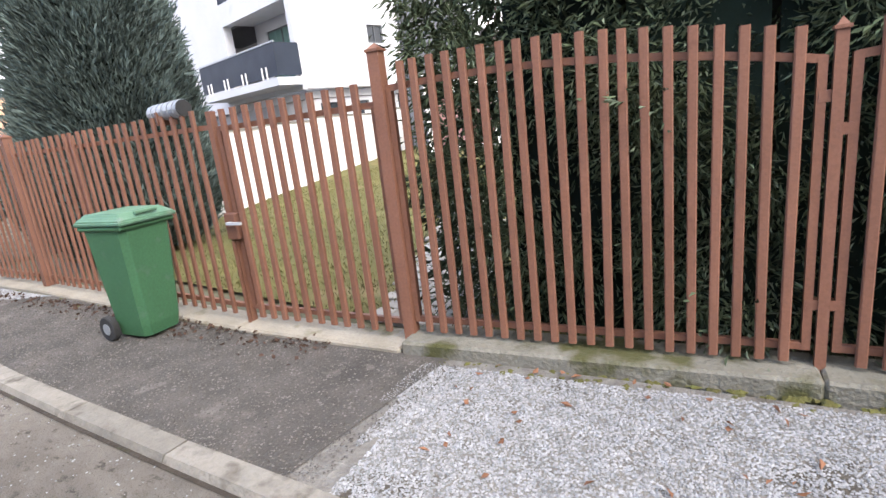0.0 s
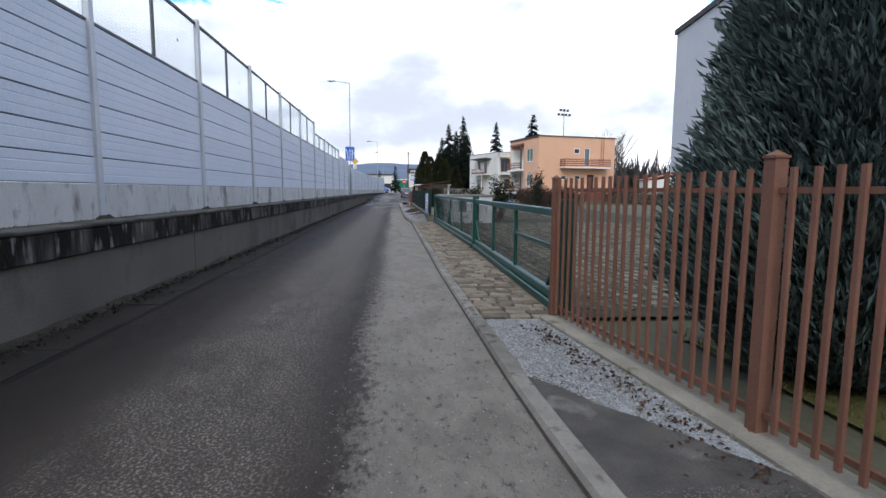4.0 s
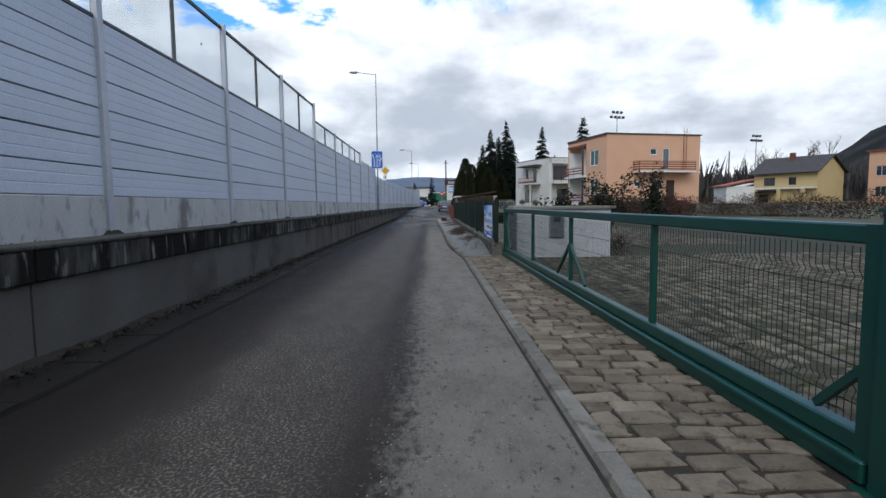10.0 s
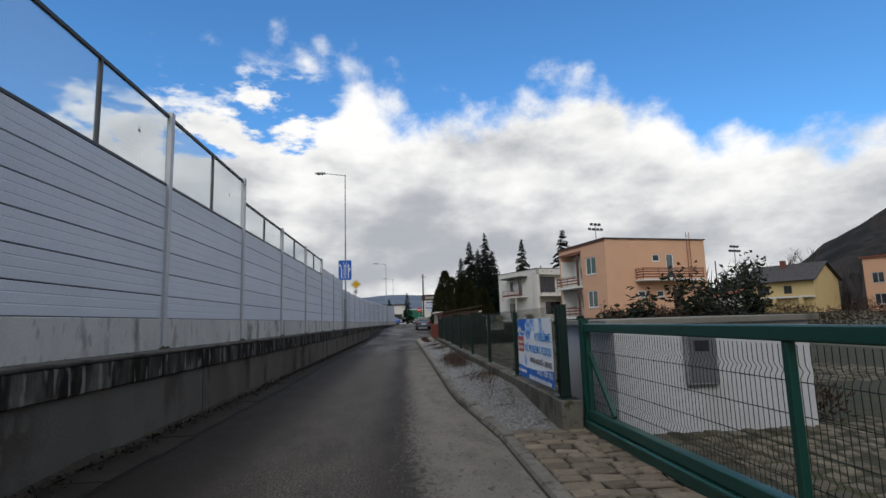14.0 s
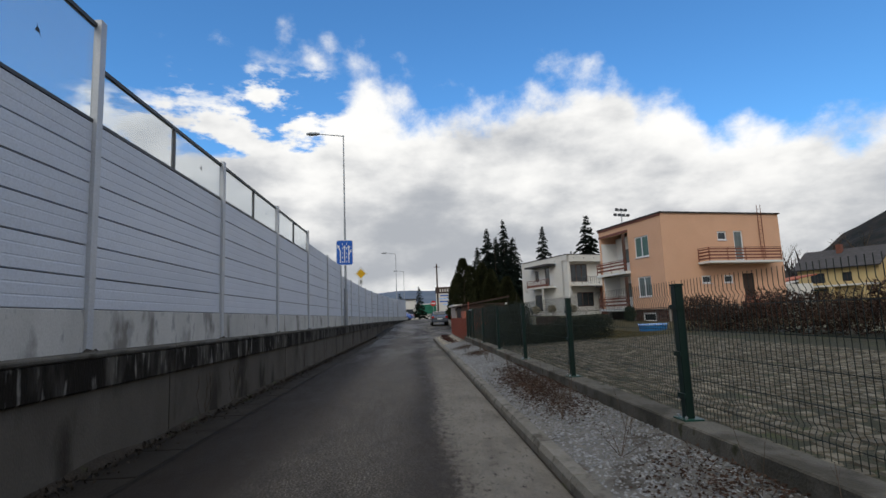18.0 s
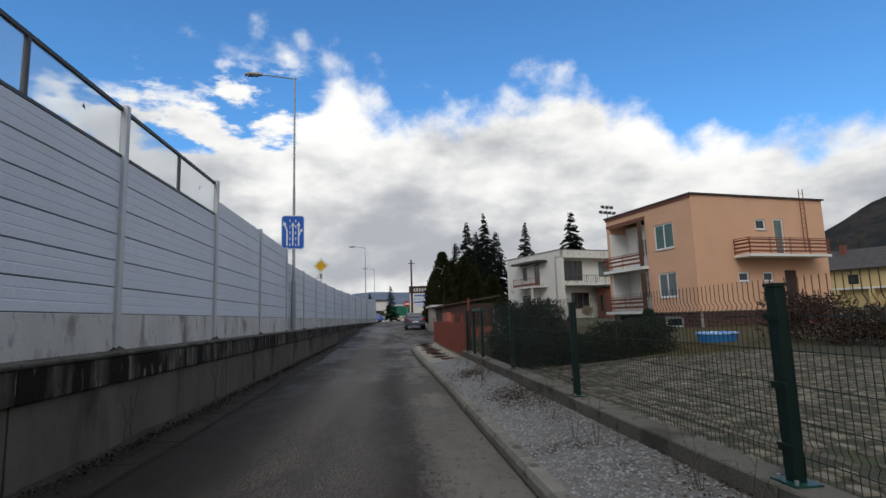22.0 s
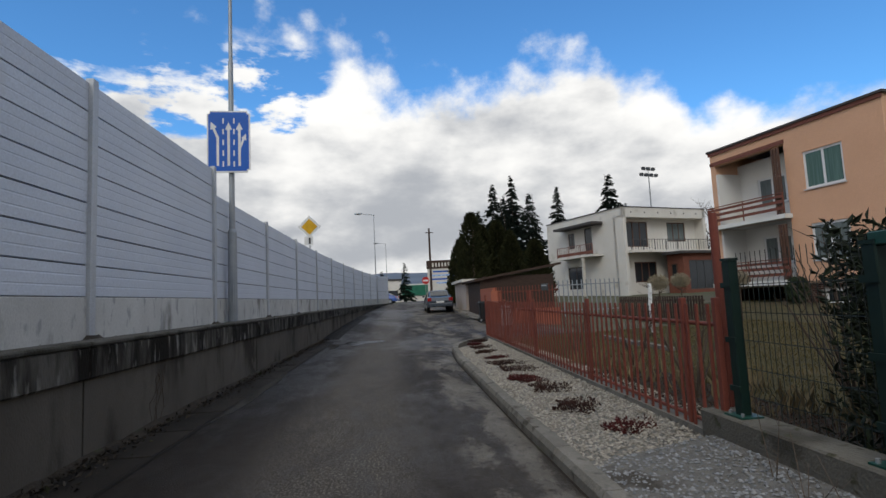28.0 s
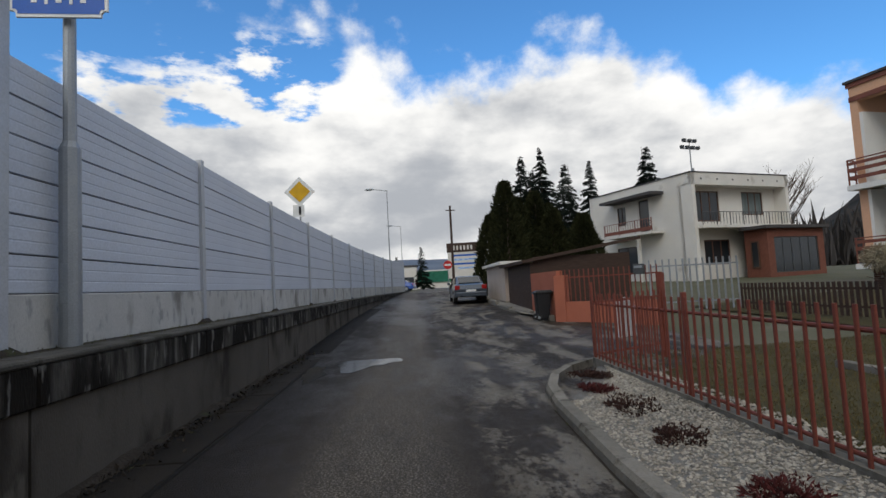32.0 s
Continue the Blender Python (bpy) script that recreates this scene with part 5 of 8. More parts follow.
def post_meshes():
    clamps = [box(-0.058, 0.058, -0.05, -0.036, z - 0.02, z + 0.02) for z in (0.2, 0.55, 0.95)]
    bolts = [rod((sx, -0.055, 0.012), (sx, -0.055, 0.035), 0.012, n=6) for sx in (-0.07, 0.07)]
    bm = box(-0.043, 0.043, -0.036, 0.036, 0.0, 1.13)
    bmesh.ops.bevel(bm, geom=bm.edges[:], offset=0.006, segments=1, affect="EDGES")
    plate = box(-0.1, 0.1, -0.085, 0.085, 0.0, 0.012)
    cap = box(-0.048, 0.048, -0.041, 0.041, 1.13, 1.15)
    out = []
    for name, bm, mat in [("post", bm, "green_dark"), ("cap", cap, "green_dark"), ("base_plate", plate, "green_paint")] + \
            [("bolt", c, "zinc") for c in bolts] + [("clamp", c, "green_dark") for c in clamps]:
        me = bpy.data.meshes.new(name)
        bm.to_mesh(me)
        bm.free()
        me.materials.append(M[mat])
        out.append((name, me))
    return out


POST = post_meshes()
for x in posts:
    z = 0.01 if x < -50 else -0.02
    shaft = link_mesh("post", POST[0][1], None, mesh_fence)
    shaft.matrix_basis = pose(x + 58.4, 0, z)
    for name, me in POST[1:]:
        link_mesh(name, me, None, shaft)
for a, b in zip(posts, posts[1:]):
    ob = wire_panel(b - a - 0.06, 0.03, 1.16, mesh_fence)
    ob.matrix_basis = pose(a + 0.03 + 58.4, 0.02, 0.03 if a < -50 else 0.0)
t = thing("fence_end_post", flat(-33.45, 1.87, 0, 0.38), "stout dark green square fence post bolted to the wall", "post")
part("shaft", box(-0.05, 0.05, -0.05, 0.05, 0.012, 1.18), "green_dark", t, bevel=0.008)
part("cap", box(-0.055, 0.055, -0.055, 0.055, 1.18, 1.195), "green_dark", t)
part("base_plate", box(-0.13, 0.13, -0.11, 0.11, 0.0, 0.012), "green_dark", t)
part("wicket_head", box(1.2, 2.4, -0.035, 0.035, 1.13, 1.2), "green_paint", mesh_fence, "green head bar of the wicket frame", bevel=0.006)
t = thing("brace_bar", flat(-38.6, 2.06, 0), "dark green steel brace leaning from the ground to a fence post", "brace")
part("bar", beam((0, 0.1, 0.03), (2.2, -0.1, 0.78), 0.05, 0.07), "green_dark", t)
part("foot", box(-0.1, 0.12, 0.0, 0.2, -0.03, 0.02), "concrete", t)

# banner, hung on the fence
BX, BZ, BW, BH = -37.02, 0.53, 2.56, 1.11
banner = thing("advertising_banner", flat(-35.78, 1.775, 0, 0.45) @ Matrix.Diagonal((0.845, 1, 0.85, 1)), "blue and white printed water-treatment banner tied to the fence", "banner")
verts, faces, ids = [], [], []
NX, NZ = 288, 126


def wave(u, v):
    return 0.0025 * math.sin(u * 9 + v * 3) + 0.0015 * math.sin(u * 23 - v * 5) - 0.003 * math.sin(math.pi * v) * math.sin(math.pi * u)


def tone(u, v):
    low = 0.21 - 0.03 * math.sin(u * 4.2)
    if v < low:
        return 0
    if 0.01 < u < 0.21 and 0.44 < v < 0.70:
        return 3
    edge = 0.62 + 0.3 * u + 0.05 * math.sin(u * 30) + 0.04 * math.sin(u * 13)
    if u < 0.56 and v > edge:
        return 0 if v > edge + 0.07 and u < 0.2 + 0.28 * (v - 0.6) + 0.02 * math.sin(v * 40) else 2
    if 0.68 < u < 0.76 and v > 0.76 + 0.05 * math.sin(u * 60):
        return 2
    if abs(u - 0.255 - 0.05 * (0.3 - v)) < 0.022 + 0.02 * math.sin(v * 26) and 0.14 < v < 0.44:
        return 2
    return 1


for j in range(NZ + 1):
    for i in range(NX + 1):
        u, v = i / NX, j / NZ
        verts.append((u * BW, wave(u, v), v * BH + 0.02 * u))
for j in range(NZ):
    for i in range(NX):
        a = j * (NX + 1) + i
        faces.append((a, a + 1, a + NX + 2, a + NX + 1))
        ids.append(tone((i + 0.5) / NX, (j + 0.5) / NZ))
me = bpy.data.meshes.new("cloth")
me.from_pydata(verts, [], faces)
for name in ("banner_blue", "banner_white", "banner_light", "banner_red"):
    me.materials.append(M[name])
for f, i in zip(me.polygons, ids):
    f.material_index = i
    f.use_smooth = True
link_mesh("cloth", me, None, banner)


def lettering(text, x, z, size, mat, parent, width, name="letter", y=-0.0085):
    """Raised flat letters, each a mesh, set to a given width, that read from the lane's side."""
    cu = bpy.data.curves.new(name, "FONT")
    cu.body, cu.size, cu.extrude, cu.offset = text, size, 0.0006, size * 0.009
    tmp = new(name, cu)
    dg = bpy.context.evaluated_depsgraph_get()
    me = bpy.data.meshes.new_from_object(tmp.evaluated_get(dg))
    bpy.data.objects.remove(tmp)
    co = np.array([v.co[:] for v in me.vertices])
    co[:, 0] *= width / (co[:, 0].max() - co[:, 0].min())
    group = list(range(len(co)))

    def root(a):
        while group[a] != a:
            group[a] = group[group[a]]
            a = group[a]
        return a

    polys = [tuple(f.vertices) for f in me.polygons]
    for f in polys:
        for a in f[1:]:
            group[root(a)] = root(f[0])
    islands = {}
    for a in range(len(co)):
        islands.setdefault(root(a), []).append(a)
    # an accent belongs to the letter under it
    glyphs = []
    for ids in sorted(islands.values(), key=lambda v: -len(v) * 0 - np.ptp(co[v, 0])):
        lo, hi = co[ids, 0].min(), co[ids, 0].max()
        for g in glyphs:
            if g[0] - 0.004 < (lo + hi) / 2 < g[1] + 0.004:
                g[2].extend(ids)
                break
        else:
            glyphs.append([lo, hi, list(ids)])
    for _, _, ids in sorted(glyphs, key=lambda g: g[0]):
        at = {a: k for k, a in enumerate(ids)}
        glyph = bpy.data.meshes.new(name)
        glyph.from_pydata(co[ids].tolist(), [], [tuple(at[a] for a in f) for f in polys if f[0] in at])
        link_mesh(name, glyph, M[mat], parent).matrix_basis = pose(x, y, z, 90, 0, 0)
    bpy.data.meshes.remove(me)


lettering("VYRIEŠIME", 1.42, 0.74, 0.19, "banner_text", banner, 1.05)
lettering("VÁŠ PROBLÉM S VODOU", 0.62, 0.515, 0.185, "banner_text", banner, 1.86)
lettering("NÁVRH", 1.03, 0.335, 0.125, "ink", banner, 0.37)
lettering("MONTÁŽ", 1.47, 0.33, 0.125, "ink", banner, 0.46)
lettering("SERVIS", 2.05, 0.325, 0.125, "ink", banner, 0.42)
lettering("0905 700 701", 1.52, 0.155, 0.14, "sign_white", banner, 0.97)
lettering("TVRDOSTI VODY", 0.07, 0.54, 0.085, "sign_white", banner, 0.43)
lettering("BEZPLATNÉ MERANIE", 0.07, 0.65, 0.07, "sign_white", banner, 0.42)
for k in range(2):
    part("dot", rod((1.435 + k * 0.57, -0.018, 0.37), (1.435 + k * 0.57, -0.014, 0.37), 0.018, n=10), "banner_red", banner)
# brand mark and addresses: plain shapes
def print_shape(points):
    part("print_shape", slab(points, -0.002, 0.001), "sign_white", banner).matrix_basis = pose(0, -0.009, 0, 90, 0, 0)


def print_bars(n, x, z, step, w, h):
    for k in range(n):
        a = x + k * step
        tall = h * (1.35 if k % 4 == 1 else 1.0)
        print_shape([(a, z), (a + w, z), (a + w, z + tall), (a, z + tall)])


print_shape([(0.04, 0.86), (0.13, 0.95), (0.13, 0.86)])
print_bars(4, 0.15, 0.86, 0.065, 0.045, 0.085)
print_bars(5, 0.42, 0.845, 0.045, 0.03, 0.04)
print_bars(16, 0.03, 0.1, 0.042, 0.02, 0.05)
print_bars(24, 0.92, 0.03, 0.063, 0.034, 0.06)
for u in (0.0, 0.5, 1.0):
    for v in (0.02, 0.98):
        part("eyelet", rod((u * (BW - 0.06) + 0.03, -0.012, v * BH), (u * (BW - 0.06) + 0.03, 0.004, v * BH), 0.012, n=8), "zinc", banner)

# verge of gravel with weeds along the wall
def verge_ramp(x):
    return min(1.0, max(0.03, (-33.3 - x) / 2.6))


strip("verge_bed", spaced([(-58.6, -33.2, 0.6)]), lambda x: kerb_y(x) + 0.14, lambda x: 1.735, 0.09, "gravel_base", "pale gravel verge between kerb and fence wall", "verge", climb=0.15, ramp=verge_ramp)
strip("pebble_bed", spaced([(-70.2, -58.6, 0.4)]), lambda x: kerb_y(x) + 0.14 if x > -68.2 else 0.95 + 0.5 * (-68.2 - x), lambda x: 2.1, 0.095, "gravel_base", "cream pebble bed between kerb and red fence", "verge", climb=0.08)

# ---- houses ----


def wall_with_openings(bm, length, z0, z1, thick, holes, y=0.0):
    """A wall along x, its outer face at y, cut through by holes (x0, x1, z0, z1): one closed shell."""
    xs = sorted({0.0, length, *(h[0] for h in holes), *(h[1] for h in holes)})
    zs = sorted({z0, z1, *(h[2] for h in holes), *(h[3] for h in holes)})
    full = {(i, j) for i in range(len(xs) - 1) for j in range(len(zs) - 1)
            if not any(h[0] < (xs[i] + xs[i + 1]) / 2 < h[1] and h[2] < (zs[j] + zs[j + 1]) / 2 < h[3] for h in holes)}
    verts = {}

    def v(i, j, k):
        if (i, j, k) not in verts:
            verts[i, j, k] = bm.verts.new((xs[i], y + thick * k, zs[j]))
        return verts[i, j, k]

    for i, j in full:
        a, b, c, d = (i, j), (i + 1, j), (i + 1, j + 1), (i, j + 1)
        bm.faces.new([v(*q, 0) for q in (a, b, c, d)])
        bm.faces.new([v(*q, 1) for q in (d, c, b, a)])
        for (di, dj), (p, q) in (((0, -1), (a, b)), ((1, 0), (b, c)), ((0, 1), (c, d)), ((-1, 0), (d, a))):
            if (i + di, j + dj) not in full:
                bm.faces.new((v(*q, 0), v(*p, 0), v(*p, 1), v(*q, 1)))
    return bm


def window(parent, m, w, h, lights=2, frame_mat="white_paint", curtain=None, name="window", sill=True):
    """A window in its opening: frame, panes set back, sill; curtain behind. m places its lower left corner on the wall's outer face."""
    f = {"white_paint": 0.085, "frame_white": 0.1, "brown_frame": 0.085}.get(frame_mat, 0.06)
    cells = [((w - f) * k / lights + f, (w - f) * (k + 1) / lights, f, h - f) for k in range(lights)]
    bm = wall_with_openings(bmesh.new(), w, 0, h, 0.07, cells, 0.05)
    ob = part(name, bm, frame_mat, parent)
    ob.matrix_basis = m
    for k in range(lights):
        x0, x1 = (w - f) * k / lights + f, (w - f) * (k + 1) / lights
        part("pane", box(x0, x1, 0.075, 0.085, f, h - f), "window", ob)
    if sill:
        part("sill", box(-0.05, w + 0.05, -0.06, 0.05, -0.05, -0.002), "white_paint", ob)
    if curtain:
        part("curtain", box(f, w * 0.98 - f, 0.068, 0.073, f, h - f), curtain, ob)
    return ob


def railing(parent, m, length, height, bars, mat="red_rail", posts=3, pickets=0):
    """A balcony railing along x: posts and flat boards, or pickets."""
    ob = None
    for k in range(posts):
        x = (length - 0.04) * k / (posts - 1)
        post = part("railing" if ob is None else "rail_post", box(x, x + 0.04, -0.02, 0.02, 0, height), mat, parent if ob is None else ob)
        if ob is None:
            ob = post
            ob.matrix_basis = m
    part("handrail", box(0, length, -0.03, 0.03, height, height + 0.04), mat, ob)
    for z, h in bars:
        part("rail_board", box(0, length, -0.035, -0.02, z, z + h), mat, ob)
    if pickets:
        for k in range(pickets):
            x = length * (k + 0.5) / pickets
            part("baluster", box(x - 0.012, x + 0.012, -0.012, 0.012, 0.08, height), mat, ob)
    return ob


# orange house: x axis runs along its lane-side face
OH = flat(-81.1, 16.4, 11.5, 0.0)
house = thing("house", OH, "two-storey flat-roofed house with peach render and red balcony rails", "house")
L, D, ROOF = 8.6, 11.0, 8.45
winU, winL = (5.2, 6.95, 5.38, 7.05), (5.25, 6.9, 2.25, 3.85)
bm = wall_with_openings(bmesh.new(), L, 1.3, ROOF, 0.3, [(0.3, 4.35, 4.45, 7.7), (0.3, 4.35, 1.45, 4.25), winU, winL])
part("front_wall", bm, "orange_wall", house)
flank = part("flank_wall", wall_with_openings(bmesh.new(), D - 0.3, 1.3, ROOF, 0.3, [(4.7, 5.55, 6.35, 7.05), (6.2, 7.05, 4.75, 7.1), (2.9, 3.75, 3.05, 3.65), (4.9, 5.75, 3.05, 3.65), (6.7, 7.7, 1.6, 3.75)]), "orange_wall", house)
flank.matrix_basis = flat(L, 0.0, 90) @ pose(0.3, 0, 0)
part("left_wall", box(0, 0.3, 0.3, D, 1.3, ROOF), "orange_wall", house)
part("back_wall", box(0.3, L - 0.3, D - 0.3, D, 1.3, ROOF), "orange_wall", house)
part("floor_slab", box(0.3, L - 0.3, 0.3, D - 0.3, 1.3, 1.45), "concrete", house)
part("floor_slab", box(0.3, L - 0.3, 1.7, D - 0.3, 4.25, 4.4), "concrete", house)
part("ceiling_slab", box(0.3, L - 0.3, 0.3, D - 0.3, ROOF - 0.25, ROOF - 0.05), "house_white", house)
part("basement_front", wall_with_openings(bmesh.new(), L - 0.24, -0.2, 1.3, 0.25, [(0.5, 4.1, -0.1, 1.15), (5.33, 6.83, 0.35, 1.0)], 0.12), "mortar", house).matrix_basis = pose(0.12, 0, 0)
part("basement_flank", box(L - 0.37, L - 0.12, 0.37, D - 0.12, -0.2, 1.3), "mortar", house)
part("basement_back", box(0.12, L - 0.37, 3.0, 3.25, -0.2, 1.3), "dark_brick", house)
part("basement_side", box(0.12, 0.37, 0.37, 3.0, -0.2, 1.3), "dark_brick", house)
part("roof", box(-0.12, L + 0.12, -0.12, D + 0.12, ROOF, ROOF + 0.1), "roof_dark", house)
part("fascia", box(-0.06, L + 0.06, -0.06, -0.005, ROOF - 0.18, ROOF), "red_rail", house)
part("chimney", box(3.6, 3.9, 4.2, 4.5, ROOF + 0.1, ROOF + 0.6), "house_white", house)
part("loggia_band", box(0.0, 4.4, -0.05, -0.004, 7.72, 7.9), "red_rail", house)
for z in (1.45, 4.45):
    back = wall_with_openings(bmesh.new(), 4.05, z, z + (3.25 if z > 4 else 2.8), 0.2, [(1.15, 2.75, z + 0.85, z + 2.25), (2.95, 3.75, z + 0.1, z + 2.25)])
    ob = part("loggia_back", back, "house_white", house)
    ob.matrix_basis = pose(0.3, 1.5, 0)
    window(house, pose(1.45, 1.5, z + 0.85), 1.6, 1.4, 2, "frame_white", "curtain")
    window(house, pose(3.25, 1.5, z + 0.1), 0.8, 2.15, 1, "frame_white", "curtain", name="balcony_door", sill=False)
    part("loggia_side", box(0.3, 0.42, 0.012, 1.5, z, z + 2.78), "house_white", house)
    part("loggia_side", box(4.23, 4.35, 0.3, 1.5, z, z + 2.8), "house_white", house)
    part("balcony_slab", box(-0.1, 4.45, -0.45, 1.5, z - 0.2, z), "house_white", house)
    railing(house, pose(-0.06, -0.38, z), 4.45, 0.95, ((0.2, 0.14), (0.5, 0.14), (0.76, 0.12)))
    railing(house, pose(-0.06, -0.38, z, 0, 0, 90), 0.4, 0.95, ((0.2, 0.14), (0.5, 0.14)), posts=2)
for z in (1.45, 4.45):
    for k in range(3):
        part("screen_slat", box(3.92 + k * 0.15, 4.03 + k * 0.15, -0.3, -0.26, z + 0.02, z + (2.55 if z < 4 else 3.1)), "brown_frame", house, "dark brown vertical screen board")
window(house, pose(5.45, 0.12, 0.35), 1.5, 0.65, 1, "frame_white", None, sill=False)
window(house, pose(winU[0], 0, winU[2]), winU[1] - winU[0], winU[3] - winU[2], 2, "frame_white", "curtain_green")
window(house, pose(winL[0], 0, winL[2]), winL[1] - winL[0], winL[3] - winL[2], 2, "frame_white", "curtain")
FM = flat(L, 0.0, 90) @ pose(0.3, 0, 0)
for x0, x1, z0, z1 in ((4.7, 5.55, 6.35, 7.05), (2.9, 3.75, 3.05, 3.65), (4.9, 5.75, 3.05, 3.65)):
    window(house, FM @ pose(x0, 0, z0), x1 - x0, z1 - z0, 1, "frame_white", None)
window(house, FM @ pose(6.2, 0, 4.75), 0.85, 2.35, 1, "frame_white", "curtain", name="balcony_door", sill=False)
ob = part("house_door", box(0, 1.0, 0.05, 0.12, 0, 2.15), "wood_dark", house, "dark brown wooden entrance door")
ob.matrix_basis = FM @ pose(6.7, 0, 1.6)
ob = part("flank_balcony", box(2.7, 9.4, -1.2, 0, 4.5, 4.66), "house_white", house)
ob.matrix_basis = FM
railing(house, FM @ pose(2.75, -1.14, 4.66), 6.6, 0.98, ((0.12, 0.12), (0.36, 0.12), (0.6, 0.12), (0.82, 0.1)), posts=5)
railing(house, FM @ pose(2.75, -1.14, 4.66, 0, 0, 90), 1.1, 0.98, ((0.12, 0.12), (0.36, 0.12), (0.6, 0.12), (0.82, 0.1)), posts=2)
ob = part("entrance_steps", box(6.4, 8.2, -1.5, 0, 0.3, 1.55), "brick_rest", house)
ob.matrix_basis = FM
railing(house, FM @ pose(5.2, -1.45, 1.1), 3.4, 0.9, ((0.2, 0.1), (0.45, 0.1), (0.7, 0.1)), posts=4)
bm = bmesh.new()
for x in (8.6, 8.95):
    rod((x, -0.12, 5.0), (x, -0.12, ROOF + 0.7), 0.025, bm=bm)
for k in range(12):
    rod((8.6, -0.12, 5.2 + 0.33 * k), (8.95, -0.12, 5.2 + 0.33 * k), 0.015, n=6, bm=bm)
ob = part("roof_ladder", bm, "red_rail", house)
ob.matrix_basis = FM


def brick_courses(parent, m, length, z0, z1, holes):
    """Brown facing bricks in half bond, 3 mm proud of the mortar, left out at the openings."""
    verts, faces = [], []
    for r in range(int((z1 - z0) / 0.083)):
        za = z0 + r * 0.083
        for k in range(-1, int(length / 0.26) + 1):
            x0 = max(k * 0.26 + (r % 2) * 0.13, 0.0)
            x1 = min(k * 0.26 + (r % 2) * 0.13 + 0.245, length)
            if x1 - x0 < 0.04 or any(x1 > a and x0 < b and za + 0.07 > c and za < d for a, b, c, d in holes):
                continue
            i = len(verts)
            verts += [(x, y, z) for y in (-0.012, 0.01) for x, z in ((x0, za), (x1, za), (x1, za + 0.07), (x0, za + 0.07))]
            faces += [(i, i + 1, i + 2, i + 3), (i, i + 4, i + 5, i + 1), (i + 1, i + 5, i + 6, i + 2), (i + 2, i + 6, i + 7, i + 3), (i + 3, i + 7, i + 4, i)]
    ob = tagged(pydata("brickwork", verts, faces, "dark_brick", parent, "brown facing bricks with pale joints"), kind="stuff")
    ob.matrix_basis = m


brick_courses(house, pose(0.12, 0.12, 0), L - 0.24, -0.1, 1.3, [(0.5, 4.1, -0.1, 1.15), (5.33, 6.83, 0.35, 1.0)])
brick_courses(house, flat(L - 0.12, 0.0, 90) @ pose(0.37, 0, 0), D - 0.5, -0.1, 1.3, [(6.0, 7.9, 0.2, 1.3)])
drawn = rng.bit_generator.state
bush = thing("conifer_shrub", OH @ pose(4.9, -0.75, rise(-76.3, 16.6)), "small rounded dark conifer before the brick basement", "shrub")
part("stem", rod((0, 0, -0.03), (0, 0, 0.9), 0.04, 0.015, 6), "bark", bush)
n = 9000
way = unit(rng.normal(0, 1, (n, 3)))
lump = 0.82 + 0.14 * np.sin(way[:, 0] * 7 + way[:, 2] * 5) + 0.12 * np.sin(way[:, 1] * 9 - way[:, 2] * 6)
taper = 1.0 - 0.35 * np.clip(way[:, 2], 0, 1)
at = way * (lump * taper * rng.uniform(0.5, 1.05, n))[:, None] * np.array([0.42, 0.42, 0.72]) + np.array([0, 0, 0.66])
sprays("needles", at, way + rng.normal(0, 0.6, (n, 3)), 0.11, 0.014, "hedge", bush)
rng.bit_generator.state = drawn

# old white house
WH = flat(-94.85, 17.45, 18.5, 0.0)
house = thing("house", WH, "old white two-storey flat-roofed house with a brick porch", "house")
L, D, ROOF = 10.5, 9.2, 8.0
part("left_wall", box(-L, -L + 0.3, 0.3, D, 0.2, ROOF), "old_white", house)
part("back_wall", box(-L + 0.3, 0, D - 0.3, D, 0.2, ROOF), "old_white", house)
holes = [(3.3, 4.2, 5.3, 6.7), (5.6, 6.6, 4.6, 6.9), (3.0, 5.2, 1.6, 3.6)]
fw = part("front_wall", wall_with_openings(bmesh.new(), L, 0.2, ROOF, 0.3, holes), "old_white", house)
fw.matrix_basis = pose(-L, 0, 0)
for (x0, x1, z0, z1), fm in zip(holes, ("wood_dark",) * 3):
    window(house, pose(-L + x0, 0, z0), x1 - x0, z1 - z0, 2 if z1 < 4 or x1 < 5 else 1, fm, None, sill=False)
part("front_balcony", box(-7.6, -2.6, -1.1, 0, 4.3, 4.45), "old_white", house)
railing(house, pose(-7.6, -1.05, 4.45), 5.0, 0.9, ((0.1, 0.25),), "red_rail", 4, 20)
part("front_canopy", box(-7.8, -2.4, -1.2, 0, 7.0, 7.2), "roof_dark", house)
part("canopy_post", box(-4.2, -4.0, -1.05, -0.85, 0.2, 4.3), "old_white", house)
SM = flat(0.0, 0.0, 90)
holes = [(1.0, 3.4, 4.85, 6.95), (5.6, 7.7, 5.3, 6.95), (1.7, 4.1, 1.9, 3.6)]
ob = part("flank_wall", wall_with_openings(bmesh.new(), D, 0.2, ROOF - 0.75, 0.3, holes, 0.9), "old_white", house)
ob.matrix_basis = SM
ob = part("parapet", box(0, D, 0.0, 0.25, ROOF - 0.8, ROOF), "old_white", house)
ob.matrix_basis = SM
ob = part("parapet_soffit", box(0, D, 0.25, 1.2, ROOF - 0.8, ROOF - 0.65), "old_white", house)
ob.matrix_basis = SM
ob = part("parapet_end", box(-0.004, 0.3, -0.006, 0.9, 0.2, ROOF - 0.8), "old_white", house)
ob.matrix_basis = SM
for x0, x1, z0, z1 in holes:
    window(house, SM @ pose(x0, 0.9, z0), x1 - x0, z1 - z0, 3, "brown_frame", "curtain" if z0 > 5 else None, sill=False)
